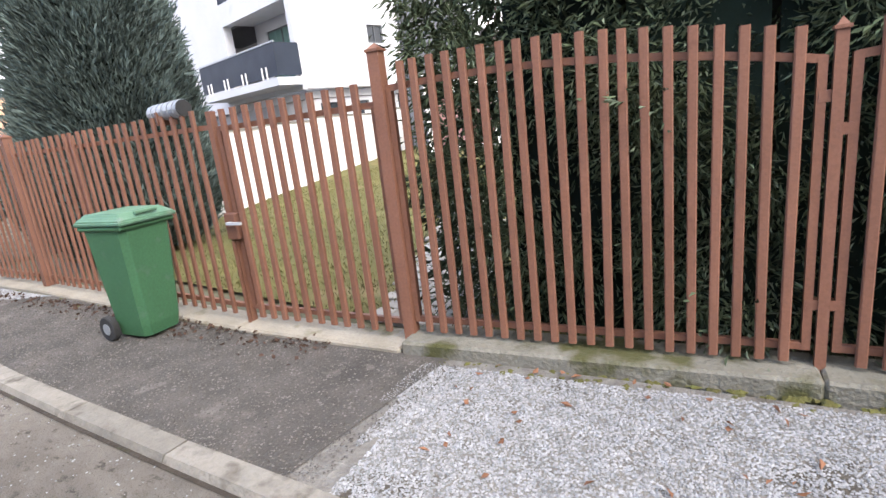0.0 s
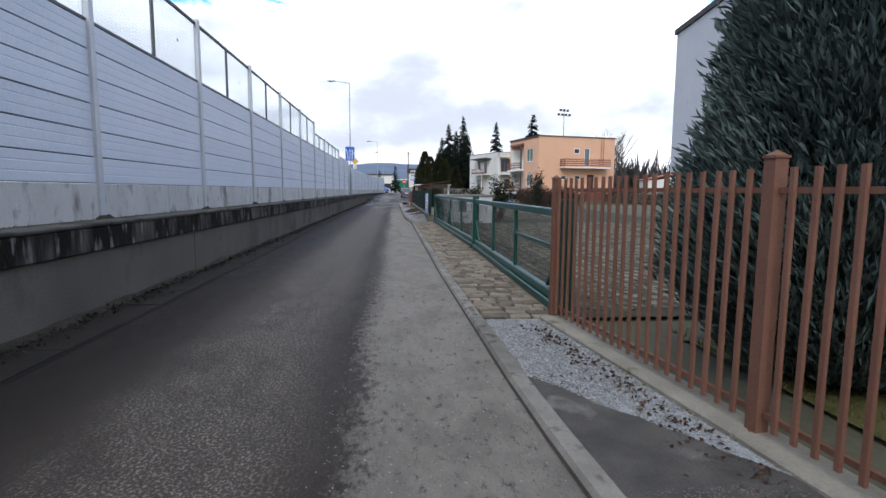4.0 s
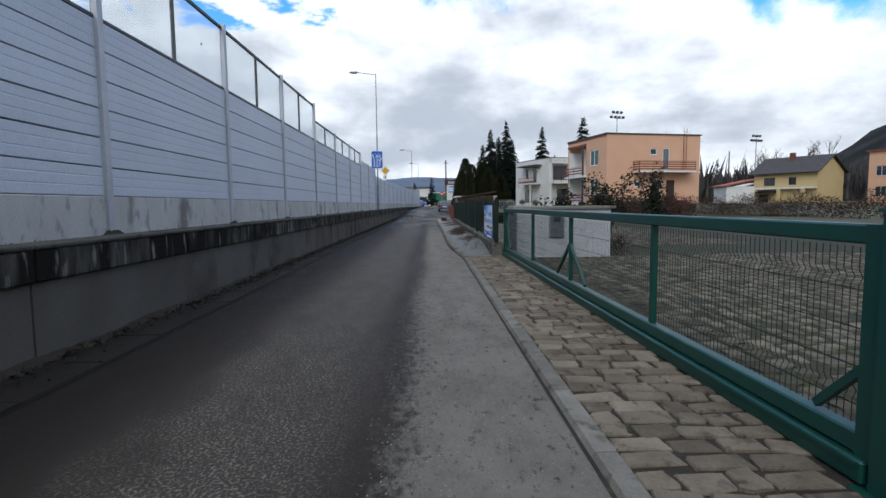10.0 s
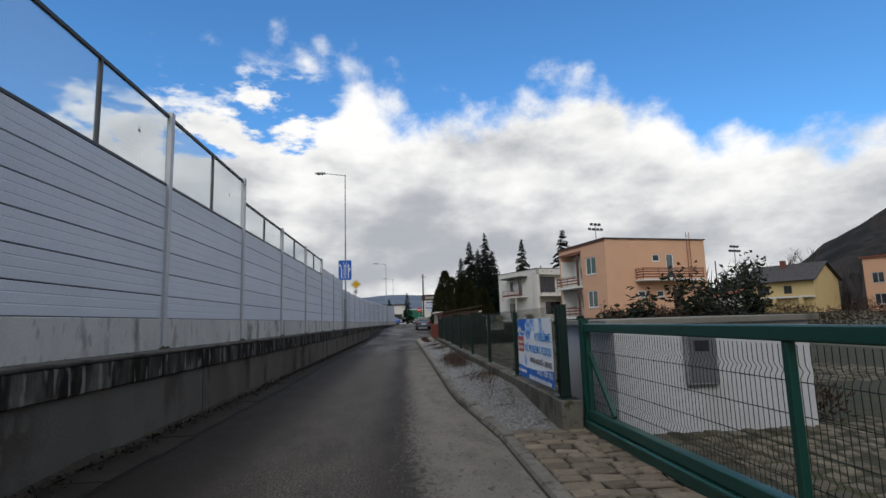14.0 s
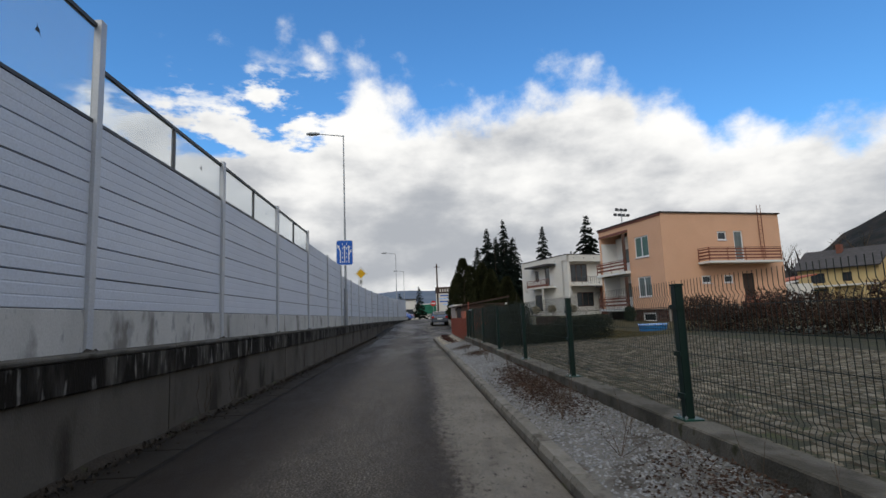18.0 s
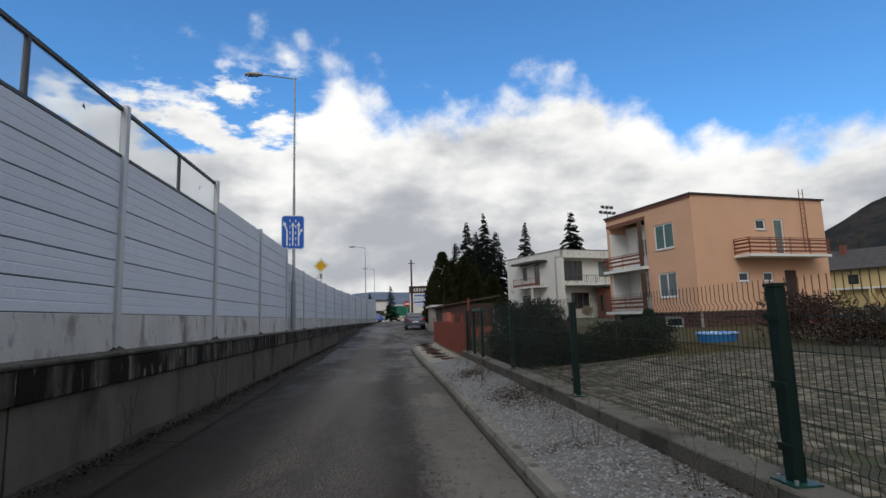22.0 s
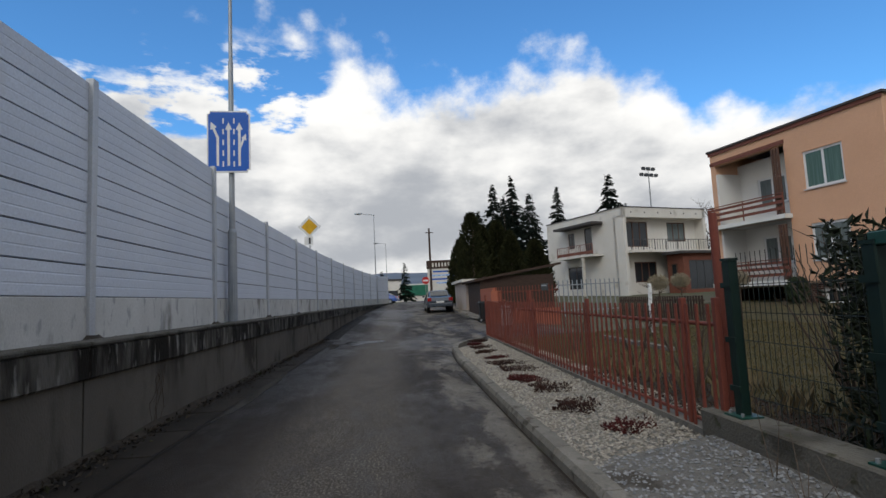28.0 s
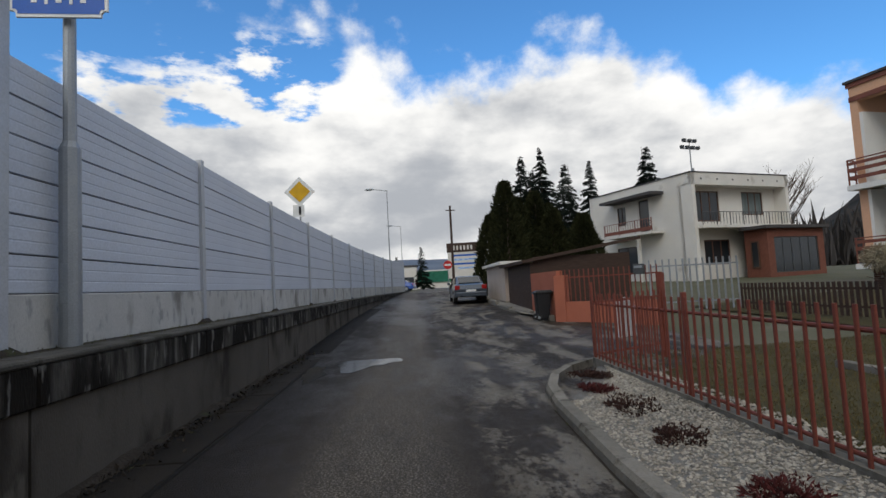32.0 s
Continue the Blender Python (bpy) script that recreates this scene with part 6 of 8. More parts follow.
ob = part("flank_balcony", box(0.3, D, -0.35, 0.9, 4.3, 4.48), "old_white", house)
ob.matrix_basis = SM
railing(house, SM @ pose(0.4, -0.3, 4.48), D - 0.5, 0.85, (), "dark_rail", 8, 30)
part("roof", box(-L - 0.05, 0.03, -0.05, D + 0.05, ROOF, ROOF + 0.08), "roof_dark", house)
part("vent", box(-1.0, -0.85, 1.2, 1.35, ROOF + 0.08, ROOF + 0.5), "zinc", house)
# dark discs on the parapet stand in for the shade in its weep holes
for k in range(6):
    ob = part("weep_hole_shade", rod((0.9 + k * 1.45, -0.012, ROOF - 0.4), (0.9 + k * 1.45, -0.004, ROOF - 0.4), 0.07, n=10), "roof_dark", house)
    ob.matrix_basis = SM
# brick porch against the flank
PM = SM @ pose(4.3, -1.7, 0)
ob = part("porch_front", wall_with_openings(bmesh.new(), 5.5, 0.2, 4.05, 0.25, [(0.6, 4.9, 1.15, 3.5)]), "brick_rest", house)
ob.matrix_basis = PM
for x in (0.0, 5.25):
    ob = part("porch_side", box(x, x + 0.25, 0.25, 1.65, 0.2, 4.05), "brick_rest", house)
    ob.matrix_basis = PM
ob = part("porch_roof", box(-0.5, 5.7, -0.35, 1.65, 4.05, 4.25), "roof_dark", house)
ob.matrix_basis = PM
window(house, PM @ pose(0.6, 0, 1.15), 4.3, 2.35, 5, "dark_rail", None, sill=False)
window(house, PM @ pose(-0.125, 1.2, 1.5, 0, 0, -90), 0.6, 1.8, 1, "brown_frame", None, sill=False)

# modern white house by the brown fence
A = (-18.3, 12.7)
m, _ = facing((-35.2, 15.0), A)
LM = 17.05
house = thing("house", m, "modern white three-storey house with glass balconies and a dark stair tower", "house")
UP = 11.6
part("upper_wall", box(0, UP, 0, 0.35, 2.6, 9.8), "white_paint", house)
part("front_wall", wall_with_openings(bmesh.new(), LM - UP, 2.9, 6.65, 0.35, [(0.35, LM - UP - 0.3, 3.3, 5.85)]), "white_paint", house).matrix_basis = pose(UP, 0, 0)
FMm = flat(LM, 0, 90)
part("flank_wall", wall_with_openings(bmesh.new(), 4.3, 2.9, 6.65, 0.35, [(2.75, 3.5, 4.45, 5.1)]), "white_paint", house).matrix_basis = FMm @ pose(0.35, 0, 0)
window(house, FMm @ pose(3.1, 0, 4.45), 0.75, 0.65, 2, "dark_rail", None, sill=False)
part("flank_drip", box(0.2, 3.2, -0.03, 0.0, 2.93, 3.02), "white_paint", house).matrix_basis = FMm
part("left_wall", box(0, 0.35, 0.35, 10, 2.6, 9.8), "white_paint", house)
part("back_wall", box(0.35, LM - 0.35, 9.65, 10, 0.0, 9.8), "white_paint", house)
part("under_slab", box(0, LM - 0.36, 0.36, 9.6, 2.62, 2.88), "white_paint", house)
part("terrace_slab", box(UP, LM - 0.36, 0.36, 9.6, 6.0, 6.4), "white_paint", house)
part("loggia_back", wall_with_openings(bmesh.new(), 5.0, 2.9, 6.0, 0.2, [(0.9, 4.2, 3.4, 5.6)], 1.5), "white_paint", house).matrix_basis = pose(UP + 0.08, 0, 0)
window(house, pose(UP + 0.98, 1.5, 3.4), 3.3, 2.2, 3, "dark_rail", "curtain_green", sill=False)
part("balcony_floor", box(UP - 0.5, LM + 0.25, -1.0, -0.005, 3.05, 3.3), "white_paint", house)
part("balcony_glass", box(UP - 0.4, LM + 0.2, -0.95, -0.92, 3.36, 4.38), "screen_cloth", house, "dark blue-grey screened balcony front")
part("balcony_side_glass", box(LM + 0.17, LM + 0.2, -0.915, -0.05, 3.36, 4.38), "screen_cloth", house)
for k in range(4):
    for d in (0, 0.3):
        part("balustrade_post", box(UP + 0.15 + k * 1.5 + d, UP + 0.2 + k * 1.5 + d, -0.99, -0.955, 3.1, 3.7), "house_white", house)
part("balcony_handrail", box(UP - 0.4, LM + 0.22, -0.97, -0.9, 4.385, 4.43), "zinc", house)
part("terrace_glass", box(UP + 0.1, LM - 0.1, 0.1, 0.13, 6.66, 7.3), "screen_cloth", house, "dark screened glass terrace front")
part("terrace_handrail", box(UP + 0.1, LM - 0.1, 0.08, 0.15, 7.31, 7.36), "house_white", house)
part("terrace_side_glass", box(0.2, 3.3, 0.1, 0.13, 6.66, 7.35), "blue_glass", house, "light blue glass terrace side").matrix_basis = FMm
part("terrace_side_screen", box(3.32, 4.5, 0.1, 0.13, 6.66, 7.35), "screen_cloth", house).matrix_basis = FMm
part("penthouse", box(4.0, LM - 1.9, 1.9, 4.6, 6.42, 9.4), "grey_wall", house)
for k in range(16):
    part("cladding_batten", box(UP + 0.2 + k * 0.22, UP + 0.26 + k * 0.22, 1.86, 1.895, 6.45, 9.4), "seal", house)
part("stair_head", box(3.4, 4.58, 1.1, 5.0, 6.42, 8.3), "white_paint", house).matrix_basis = FMm
part("penthouse_window", box(3.6, 4.4, 1.06, 1.095, 6.75, 7.6), "window", house).matrix_basis = FMm
part("roof", box(-0.15, UP + 0.1, -0.1, 10.1, 9.8, 10.05), "roof_dark", house)
part("stair_tower", box(4.66, 7.55, -0.12, 4.5, -0.1, 8.05), "grey_wall", house).matrix_basis = FMm
part("tower_cap", box(4.6, 7.6, -0.16, 4.55, 8.05, 8.13), "dark_rail", house).matrix_basis = FMm
for k in range(5):
    part("stair_window", box(4.72, 5.02, -0.15, -0.121, 2.4 + k * 1.1, 3.3 + k * 1.1), "window", house).matrix_basis = FMm
dish = part("satellite_dish", rod((7.7, -0.3, 7.6), (7.75, -0.42, 7.65), 0.38, 0.42, 18), "house_white", house, "white satellite dish")
dish.matrix_basis = FMm
part("dish_arm", rod((7.5, -0.1, 7.5), (7.7, -0.3, 7.6), 0.03, n=6), "zinc", house).matrix_basis = FMm
part("rear_wing", box(7.6, 9.6, 0.3, 5.0, -0.1, 3.9), "white_paint", house).matrix_basis = FMm
part("rear_balcony", box(7.6, 9.7, 0.22, 0.27, 3.9, 4.75), "screen_cloth", house).matrix_basis = FMm
part("ground_floor", wall_with_openings(bmesh.new(), LM - 2.6, -0.1, 2.6, 0.3, [(1.3, 6.6, -0.05, 2.15)]), "render_grey", house).matrix_basis = pose(0.3, 0.25, 0)
part("ground_side", box(0.3, 0.6, 0.56, 9.0, -0.1, 2.6), "render_grey", house)
part("ground_back", box(0.6, LM - 2.3, 2.2, 2.4, -0.1, 2.6), "render_grey", house)
door = part("garage_door", box(1.6, 6.9, 0.36, 0.42, -0.05, 2.15), "dark_rail", house, "wide dark grey garage door")
for k in range(4):
    part("door_panel", box(1.64, 6.86, 0.335, 0.358, 0.0 + k * 0.53, 0.5 + k * 0.53), "screen_cloth", door)
part("wall_lamp", box(3.6, 3.85, -0.14, 0.0, 3.0, 3.12), "zinc", house, "small outdoor wall lamp")
part("basement_wall", wall_with_openings(bmesh.new(), 4.2, -0.1, 2.6, 0.2, [(0.5, 1.5, 1.75, 2.45), (2.0, 2.7, 1.75, 2.45), (3.1, 3.8, 1.75, 2.45)]), "white_paint", house).matrix_basis = FMm @ pose(0.4, 0.45, 0)
for x0, w in ((0.5, 1.0), (2.0, 0.7), (3.1, 0.7)):
    part("basement_pane", box(x0, x0 + w, 0.1, 0.12, 1.75, 2.45), "window", house).matrix_basis = FMm @ pose(0.4, 0.45, 0)
part("basement_front", box(LM - 2.4, LM - 0.5, 0.5, 0.7, -0.1, 2.6), "white_paint", house)

# white garage with a faded red door at the end of the lawn
shed_m, shed_len = facing((-14.15, 14.0), (-12.1, 15.25))
t = thing("garage", shed_m @ pose(0, 0, lawn_z(-13.2, 14.5) - 0.05), "small white garage with a faded dark pink door", "garage")
part("wall_front", wall_with_openings(bmesh.new(), shed_len, 0, 2.35, 0.2, [(0.4, shed_len - 0.25, 0.18, 1.85)]), "house_white", t)
part("garage_door", box(0.4, shed_len - 0.25, 0.08, 0.12, 0.18, 1.85), "faded_door", t)
part("wall_side", box(0, 0.2, 0.2, 3.5, 0, 2.35), "house_white", t)
part("roof", box(-0.12, shed_len + 0.1, -0.12, 3.6, 2.35, 2.45), "house_white", t)
part("doorstep", box(0.3, shed_len - 0.1, -0.3, -0.005, 0, 0.14), "concrete", t)

# yellow gabled house and a further peach house
YM = flat(-111.0, 57.5, 28, 0.4) @ Matrix.Scale(0.84, 4)
house = thing("house", YM, "yellow two-storey house with a dark pitched roof", "house")
part("wall_front", wall_with_openings(bmesh.new(), 12, 0, 7.0, 0.4, [(2.0, 4.2, 4.3, 6.0), (6.8, 8.2, 4.4, 5.9), (1.0, 3.0, 0.5, 2.6)]), "yellow_wall", house)
part("wall_back", box(0, 12, 9.6, 10, 0, 7), "yellow_wall", house)
for x in (0.0, 11.6):
    bm = bmesh.new()
    box(x, x + 0.4, 0.4, 9.6, 0, 7.0, bm)
    v = [bm.verts.new((xx, y, z)) for xx in (x, x + 0.4) for y, z in ((0, 7.0), (10, 7.0), (5, 9.8))]
    bm.faces.new(v[:3])
    bm.faces.new(v[3:][::-1])
    part("gable", bm, "yellow_wall", house)
for y0, z0, y1, z1 in ((-0.9, 6.7, 5.0, 10.2), (10.9, 6.7, 5.0, 10.2)):
    part("roof_slope", beam((6, y0, z0), (6, y1, z1), 13.2, 0.18), "roof_dark", house)
part("chimney", box(5, 5.8, 3.5, 4.3, 9, 11), "brick_rest", house)
part("upper_band", box(0, 12, -0.9, 0, 3.6, 3.9), "old_white", house)
for x in (0.4, 5.0, 9.5):
    part("porch_pillar", box(x, x + 0.7, -0.9, -0.2, 0, 3.6), "yellow_wall", house)
part("awning", box(0.5, 4.5, -2.2, 0, 3.0, 3.2), "green_dark", house)
for x0, x1, z0, z1 in ((2.0, 4.2, 4.3, 6.0), (6.8, 8.2, 4.4, 5.9), (1.0, 3.0, 0.5, 2.6)):
    window(house, pose(x0, 0, z0), x1 - x0, z1 - z0, 2, "wood_dark", None, sill=False)
house = thing("house", flat(-101.5, 70.0, 20, 0.4), "further peach-coloured two-storey house with a flat roof", "house")
holes = [(1.0, 2.6, 1.6, 3.2), (1.0, 2.6, 4.8, 6.4), (5.0, 6.6, 1.6, 3.2), (5.0, 6.6, 4.8, 6.4)]
part("front_wall", wall_with_openings(bmesh.new(), 10, 0, 8.6, 0.4, holes), "orange_wall", house)
part("wall_body", box(0, 10, 0.6, 10, 0, 8.5), "orange_wall", house)
part("roof", box(-0.3, 10.3, -0.3, 10.3, 8.6, 8.9), "red_rail", house)
for x0, x1, z0, z1 in holes:
    window(house, pose(x0, 0, z0), x1 - x0, z1 - z0, 2, "white_paint", None)
for x, y, w, h, mat, lab in ((-105, 47, 6, 2.6, "terracotta", "low shed with a red tiled roof among the gardens"), (-118, 56, 5, 2.4, "old_white", "small grey garden shed far behind the yard")):
    t = thing("shed", flat(x, y, -12, rise(x, y) - 0.1), lab, "shed")
    part("wall_body", box(0, w, 0, 4, 0, h), "old_white", t)
    part("roof", beam((w / 2, -0.4, h + 0.1), (w / 2, 4.4, h + 1.1), w + 0.8, 0.15), mat, t)

# ---- evergreens and bare trees ----
for x, y, h, r in ((-95.2, 5.2, 7.9, 1.5), (-97.3, 6.3, 7.2, 1.6), (-98.0, 7.8, 7.6, 1.5), (-99.0, 9.0, 6.8, 1.6), (-96.6, 8.6, 6.2, 1.5), (-99.5, 4.9, 6.4, 1.5), (-95.5, 10.3, 5.6, 1.4)):
    cone_tree("thuja_tree", x, y, h - rise(x, y), r, "dense dark olive thuja in a row behind the shed", "thuja", 5200, 0.32, 0.06, power=0.6, ragged=0.3)
for x, y, h, r in ((-119, 11.6, 14.6, 2.6), (-126, 15.6, 17.2, 2.7), (-113, 14.6, 12.0, 2.6), (-128, 11.0, 12.8, 2.4), (-134, 24.6, 17.2, 2.5), (-137, 34.4, 20.0, 4.0), (-116, 12.6, 10.0, 2.2), (-122, 13.5, 13.4, 2.4)):
    fir_tree(x, y, h, r * 1.25, "tall dark spruce behind the houses")


def bare_tree(x, y, h, label, n=9, mat="twig", z=None):
    t = thing("bare_tree", flat(x, y, rng.uniform(0, 360), rise(x, y) - 0.06 if z is None else z), label, "tree", "far bare trees")
    trunk(t, h * 0.75, 0.02 * h, name="trunk")
    bm = bmesh.new()
    for k in range(n):
        p = Vector((0, 0, h * rng.uniform(0.25, 0.7)))
        ang = rng.uniform(0, 6.28)
        q = p + Vector((math.cos(ang) * h * 0.18, math.sin(ang) * h * 0.18, h * 0.22))
        rod(p, q, 0.008 * h, 0.004 * h, 4, bm)
        for j in range(4):
            a2 = ang + rng.uniform(-0.8, 0.8)
            s = p.lerp(q, rng.uniform(0.4, 1))
            e = s + Vector((math.cos(a2) * h * 0.1, math.sin(a2) * h * 0.1, h * rng.uniform(0.1, 0.2)))
            rod(s, e, 0.004 * h, 0.0015 * h, 3, bm)
            for i in range(3):
                s2 = s.lerp(e, rng.uniform(0.3, 1))
                rod(s2, s2 + Vector((rng.normal(0, 0.05), rng.normal(0, 0.05), 0.09)) * h, 0.002 * h, 0.0008 * h, 3, bm)
    part("crown", bm, mat, t)
    return t


for k in range(30):
    bare_tree(-150 + rng.normal(0, 14), 48 + 4.6 * k + rng.normal(0, 3), rng.uniform(9, 15), "leafless tree in the wood behind the houses")
bare_tree(-20.5, 27.5, 8.5, "bare garden tree behind the white garage", n=16)
bare_tree(-15.5, 24.0, 7.0, "bare garden tree behind the white garage", n=14)
for k in range(16):
    fir_tree(-172 + rng.normal(0, 12), 60 + 9.0 * k + rng.normal(0, 3), rng.uniform(9, 14), 2.4, "dark spruce in the wood behind the houses", whorls=14)

n = 5200
at = np.stack([rng.normal(-158, 9, n), rng.uniform(36, 175, n), np.zeros(n)], 1)
tall_by = 0.75 + 0.25 * np.sin(at[:, 1] * 0.31) + 0.15 * np.sin(at[:, 1] * 1.1)
tagged(sprays("far_wood", at, np.stack([rng.normal(0, 0.16, n), rng.normal(0, 0.16, n), np.ones(n)], 1), 9.5 * tall_by, 0.22, "wood_far", kite=0.3), "brown leafless wood behind the gardens", "woods", kind="stuff")

# leafy laurels by the kiosk and a bare hedge along the far edge of the yard
def laurel(x, y, h, r, n, label="evergreen laurel bush with glossy hanging leaves"):
    t = thing("laurel_bush", flat(x, y, 0, rise(x, y) - 0.03), label, "bush", "laurel bushes")
    bm = bmesh.new()
    ends = []
    for k in range(9):
        q = Vector((rng.normal(0, r * 0.55), rng.normal(0, r * 0.55), h * rng.uniform(0.55, 1.0)))
        rod((0, 0, 0), q, 0.03, 0.01, 5, bm)
        ends.append(q)
    part("branching_stem", bm, "bark", t)
    e = np.array(ends)[rng.integers(0, len(ends), n)]
    at = e * rng.uniform(0.45, 1.02, (n, 1)) + rng.normal(0, r * 0.2, (n, 3))
    at[:, 2] = np.maximum(at[:, 2], 0.15)
    sprays("leaves", at, np.stack([rng.normal(0, 1, n), rng.normal(0, 1, n), rng.uniform(-1.1, 0.3, n)], 1), 0.15, 0.034, "laurel", t)
    return t


laurel(-37.2, 4.6, 1.9, 0.55, 1100)
laurel(-37.6, 6.3, 2.7, 0.7, 1500)
laurel(-40.2, 9.2, 2.9, 0.6, 1300)


def bramble(x0, y0, x1, y1, w, h, n, mat, label, name="hedge_row"):
    m, length = facing((x0, y0), (x1, y1))
    t = thing(name, m @ pose(0, 0, rise((x0 + x1) / 2, (y0 + y1) / 2) - 0.1), label, "hedge")
    u = rng.uniform(0, length, n)
    top = h * (0.72 + 0.18 * np.sin(u * 1.3) + 0.12 * np.sin(u * 3.7))
    at = np.stack([u, rng.uniform(-w, w, n), top * rng.uniform(0, 1, n) ** 0.7], 1)
    sprays("foliage", at, np.stack([rng.normal(0, 0.7, n), rng.normal(0, 0.7, n), rng.uniform(-0.1, 1, n)], 1), 0.1 if mat == "laurel" else 0.22, 0.017 if mat == "laurel" else 0.02, mat, t)
    bm = bmesh.new()
    for k in range(int(length * 3)):
        p = Vector((rng.uniform(0, length), rng.uniform(-w, w), 0))
        rod(p, p + Vector((rng.normal(0, 0.2), rng.normal(0, 0.2), h * rng.uniform(0.7, 1.15))), 0.012, 0.004, 4, bm)
    tagged(part("twig_tangle", bm, "twig", t), kind="stuff")
    return t


bramble(-66, 24, -30, 33, 1.0, 1.9, 16000, "dry_leaf", "bare brown hedge along the far edge of the yard")
bramble(-60.4, 13.1, -47.5, 14.0, 0.8, 1.75, 9000, "dry_leaf", "brown winter hedge along the far side of the paved yard")
bramble(-60.2, 8.6, -57.0, 2.6, 0.85, 1.3, 30000, "laurel", "low dark green hedge along the edge of the paved yard")
bramble(-58.9, 4.6, -57.9, 2.8, 0.55, 2.05, 12000, "laurel", "taller evergreen bushes behind the mesh fence")
edging = thing("yard_edging", flat(0, 0, 0, 0.02), "narrow pale concrete edging between hedge and paved yard", "edging")
for k in range(9):
    f0, f1 = k / 9, (k + 1) / 9 - 0.004
    p, q = [Vector((-55.2 - 4.3 * f, 2.5 + 7.2 * f, 0.02)) for f in (f0, f1)]
    part("edging_slab", beam(p, q, 0.06, 0.08), "low_wall", edging)
t = thing("paddling_pool", flat(-61.9, 11.9, 0, rise(-61.9, 11.9) - 0.06), "round bright blue plastic garden pool", "pool")
bm = rod((0, 0, 0), (0, 0, 0.34), 0.66, 0.7, 28)
part("side", bm, "pool_blue", t)
bm = bmesh.new()
for k in range(28):
    a, b = 2 * math.pi * k / 28, 2 * math.pi * (k + 1) / 28
    rod((0.7 * math.cos(a), 0.7 * math.sin(a), 0.35), (0.7 * math.cos(b), 0.7 * math.sin(b), 0.35), 0.04, n=6, bm=bm)
part("rim", bm, "banner_light", t)

# ---- hills ----


def hill(name, cx, cy, r, h, mat, label, n=40, seed=0.0):
    verts, faces = [], []
    for i in range(n + 1):
        for j in range(n + 1):
            u, v = 2 * i / n - 1, 2 * j / n - 1
            d = math.hypot(u, v)
            z = h * max(0.0, 1 - d * d) * (0.8 + 0.35 * noise.noise((u * 2 + seed, v * 2, seed))) + h * 0.05 * noise.noise((u * 9, v * 9, seed))
            verts.append((cx + u * r, cy + v * r * 1.3, z - 4))
    for i in range(n):
        for j in range(n):
            a = i * (n + 1) + j
            faces.append((a, a + n + 1, a + n + 2, a + 1))
    tagged(pydata(name, verts, faces, mat), label, "hill", kind="structure")


hill("backdrop_hill_near", -640, 1000, 430, 225, "hill", "dark wooded hill behind the village", seed=1.3)
hill("backdrop_hill_side", -420, 620, 300, 26, "hill", "low wooded slope behind the village", seed=2.9)
hill("backdrop_hill_far", -2300, -60, 800, 120, "hill_haze", "hills on the horizon with haze painted in as pale blue", seed=4.1)
hill("backdrop_hill_end", -2500, 700, 800, 90, "hill_haze", "hills on the horizon with haze painted in as pale blue", seed=6.1)

# ---- last stretch: red fence, garden, driveway ----
red_picket = picket_mesh(1.08, 0.035, 0.02)
red_picket.materials.clear()
red_picket.materials.append(M["red_paint"])
RED = [(-70.35, 1.97), (-67.4, 1.94), (-64.4, 1.9), (-61.5, 1.88), (-59.1, 1.86), (-58.6, 1.85)]
red_fence = thing("picket_fence", flat(*RED[-1]), "red-brown painted steel picket fence over a pebble bed", "fence")
back = red_fence.matrix_basis.inverted()
for p, q in zip(RED[1:], RED):
    m, length = facing(q, p)
    bm = bmesh.new()
    for z in (0.27, 1.06):
        rod((0, 0.005, z), (length, 0.005, z), 0.018, n=8, bm=bm)
    panel = part("fence_panel", bm, "red_paint", red_fence)
    panel.matrix_basis = back @ m
    n = max(2, round(length / 0.152))
    for k in range(n):
        ob = link_mesh("picket", red_picket, None, panel)
        ob.matrix_basis = pose(length * (k + 0.5) / n, -0.02, 0.14, 0, rng.normal(0, 0.4), 0)
for p, q in zip(RED[1:], RED):
    m, length = facing(q, p)
    part("plinth", box(0.004, length - 0.004, -0.05, 0.05, -0.1, 0.215), "kerb", red_fence, "low concrete edging under the fence").matrix_basis = back @ m
for x, y in RED:
    ob = part("post", box(-0.024, 0.024, -0.024, 0.024, 0.0, 1.27 if x > -70 else 1.4), "red_paint", red_fence, bevel=0.005)
    ob.matrix_basis = back @ flat(x, y)
ob = part("tall_post", rod((0, 0, 0), (0, 0, 1.95), 0.034, n=10), "red_paint", red_fence)
ob.matrix_basis = back @ flat(-58.72, 1.97)
m, length = facing((-70.35, 1.97), (-71.25, 3.55))
t = thing("driveway_gate", m, "red-brown steel picket gate along the driveway", "gate")
n = 12
for k in range(n):
    ob = link_mesh("picket", red_picket, None, t)
    ob.matrix_basis = pose(length * (k + 0.5) / n, -0.02, 0.12, 0, rng.normal(0, 0.3), 0)
for z in (0.25, 1.08):
    part("rail", beam((0, 0.01, z), (length, 0.01, z), 0.03, 0.035), "red_paint", t)
part("gate_post", box(length - 0.05, length + 0.05, -0.05, 0.05, 0, 1.5), "red_paint", t)
t = thing("letter_crate", flat(-70.72, 2.5, 118, 0.45), "white plastic slatted crate hung on the fence", "crate")
part("back", box(0, 0.42, -0.015, 0.015, 0, 0.6), "sign_white", t)
for k in range(6):
    part("slat", box(0.015 + k * 0.07, 0.05 + k * 0.07, -0.05, -0.02, 0.01, 0.59), "white_paint", t)
part("hook", box(0.16, 0.26, -0.02, 0.02, 0.6, 0.66), "steel", t)

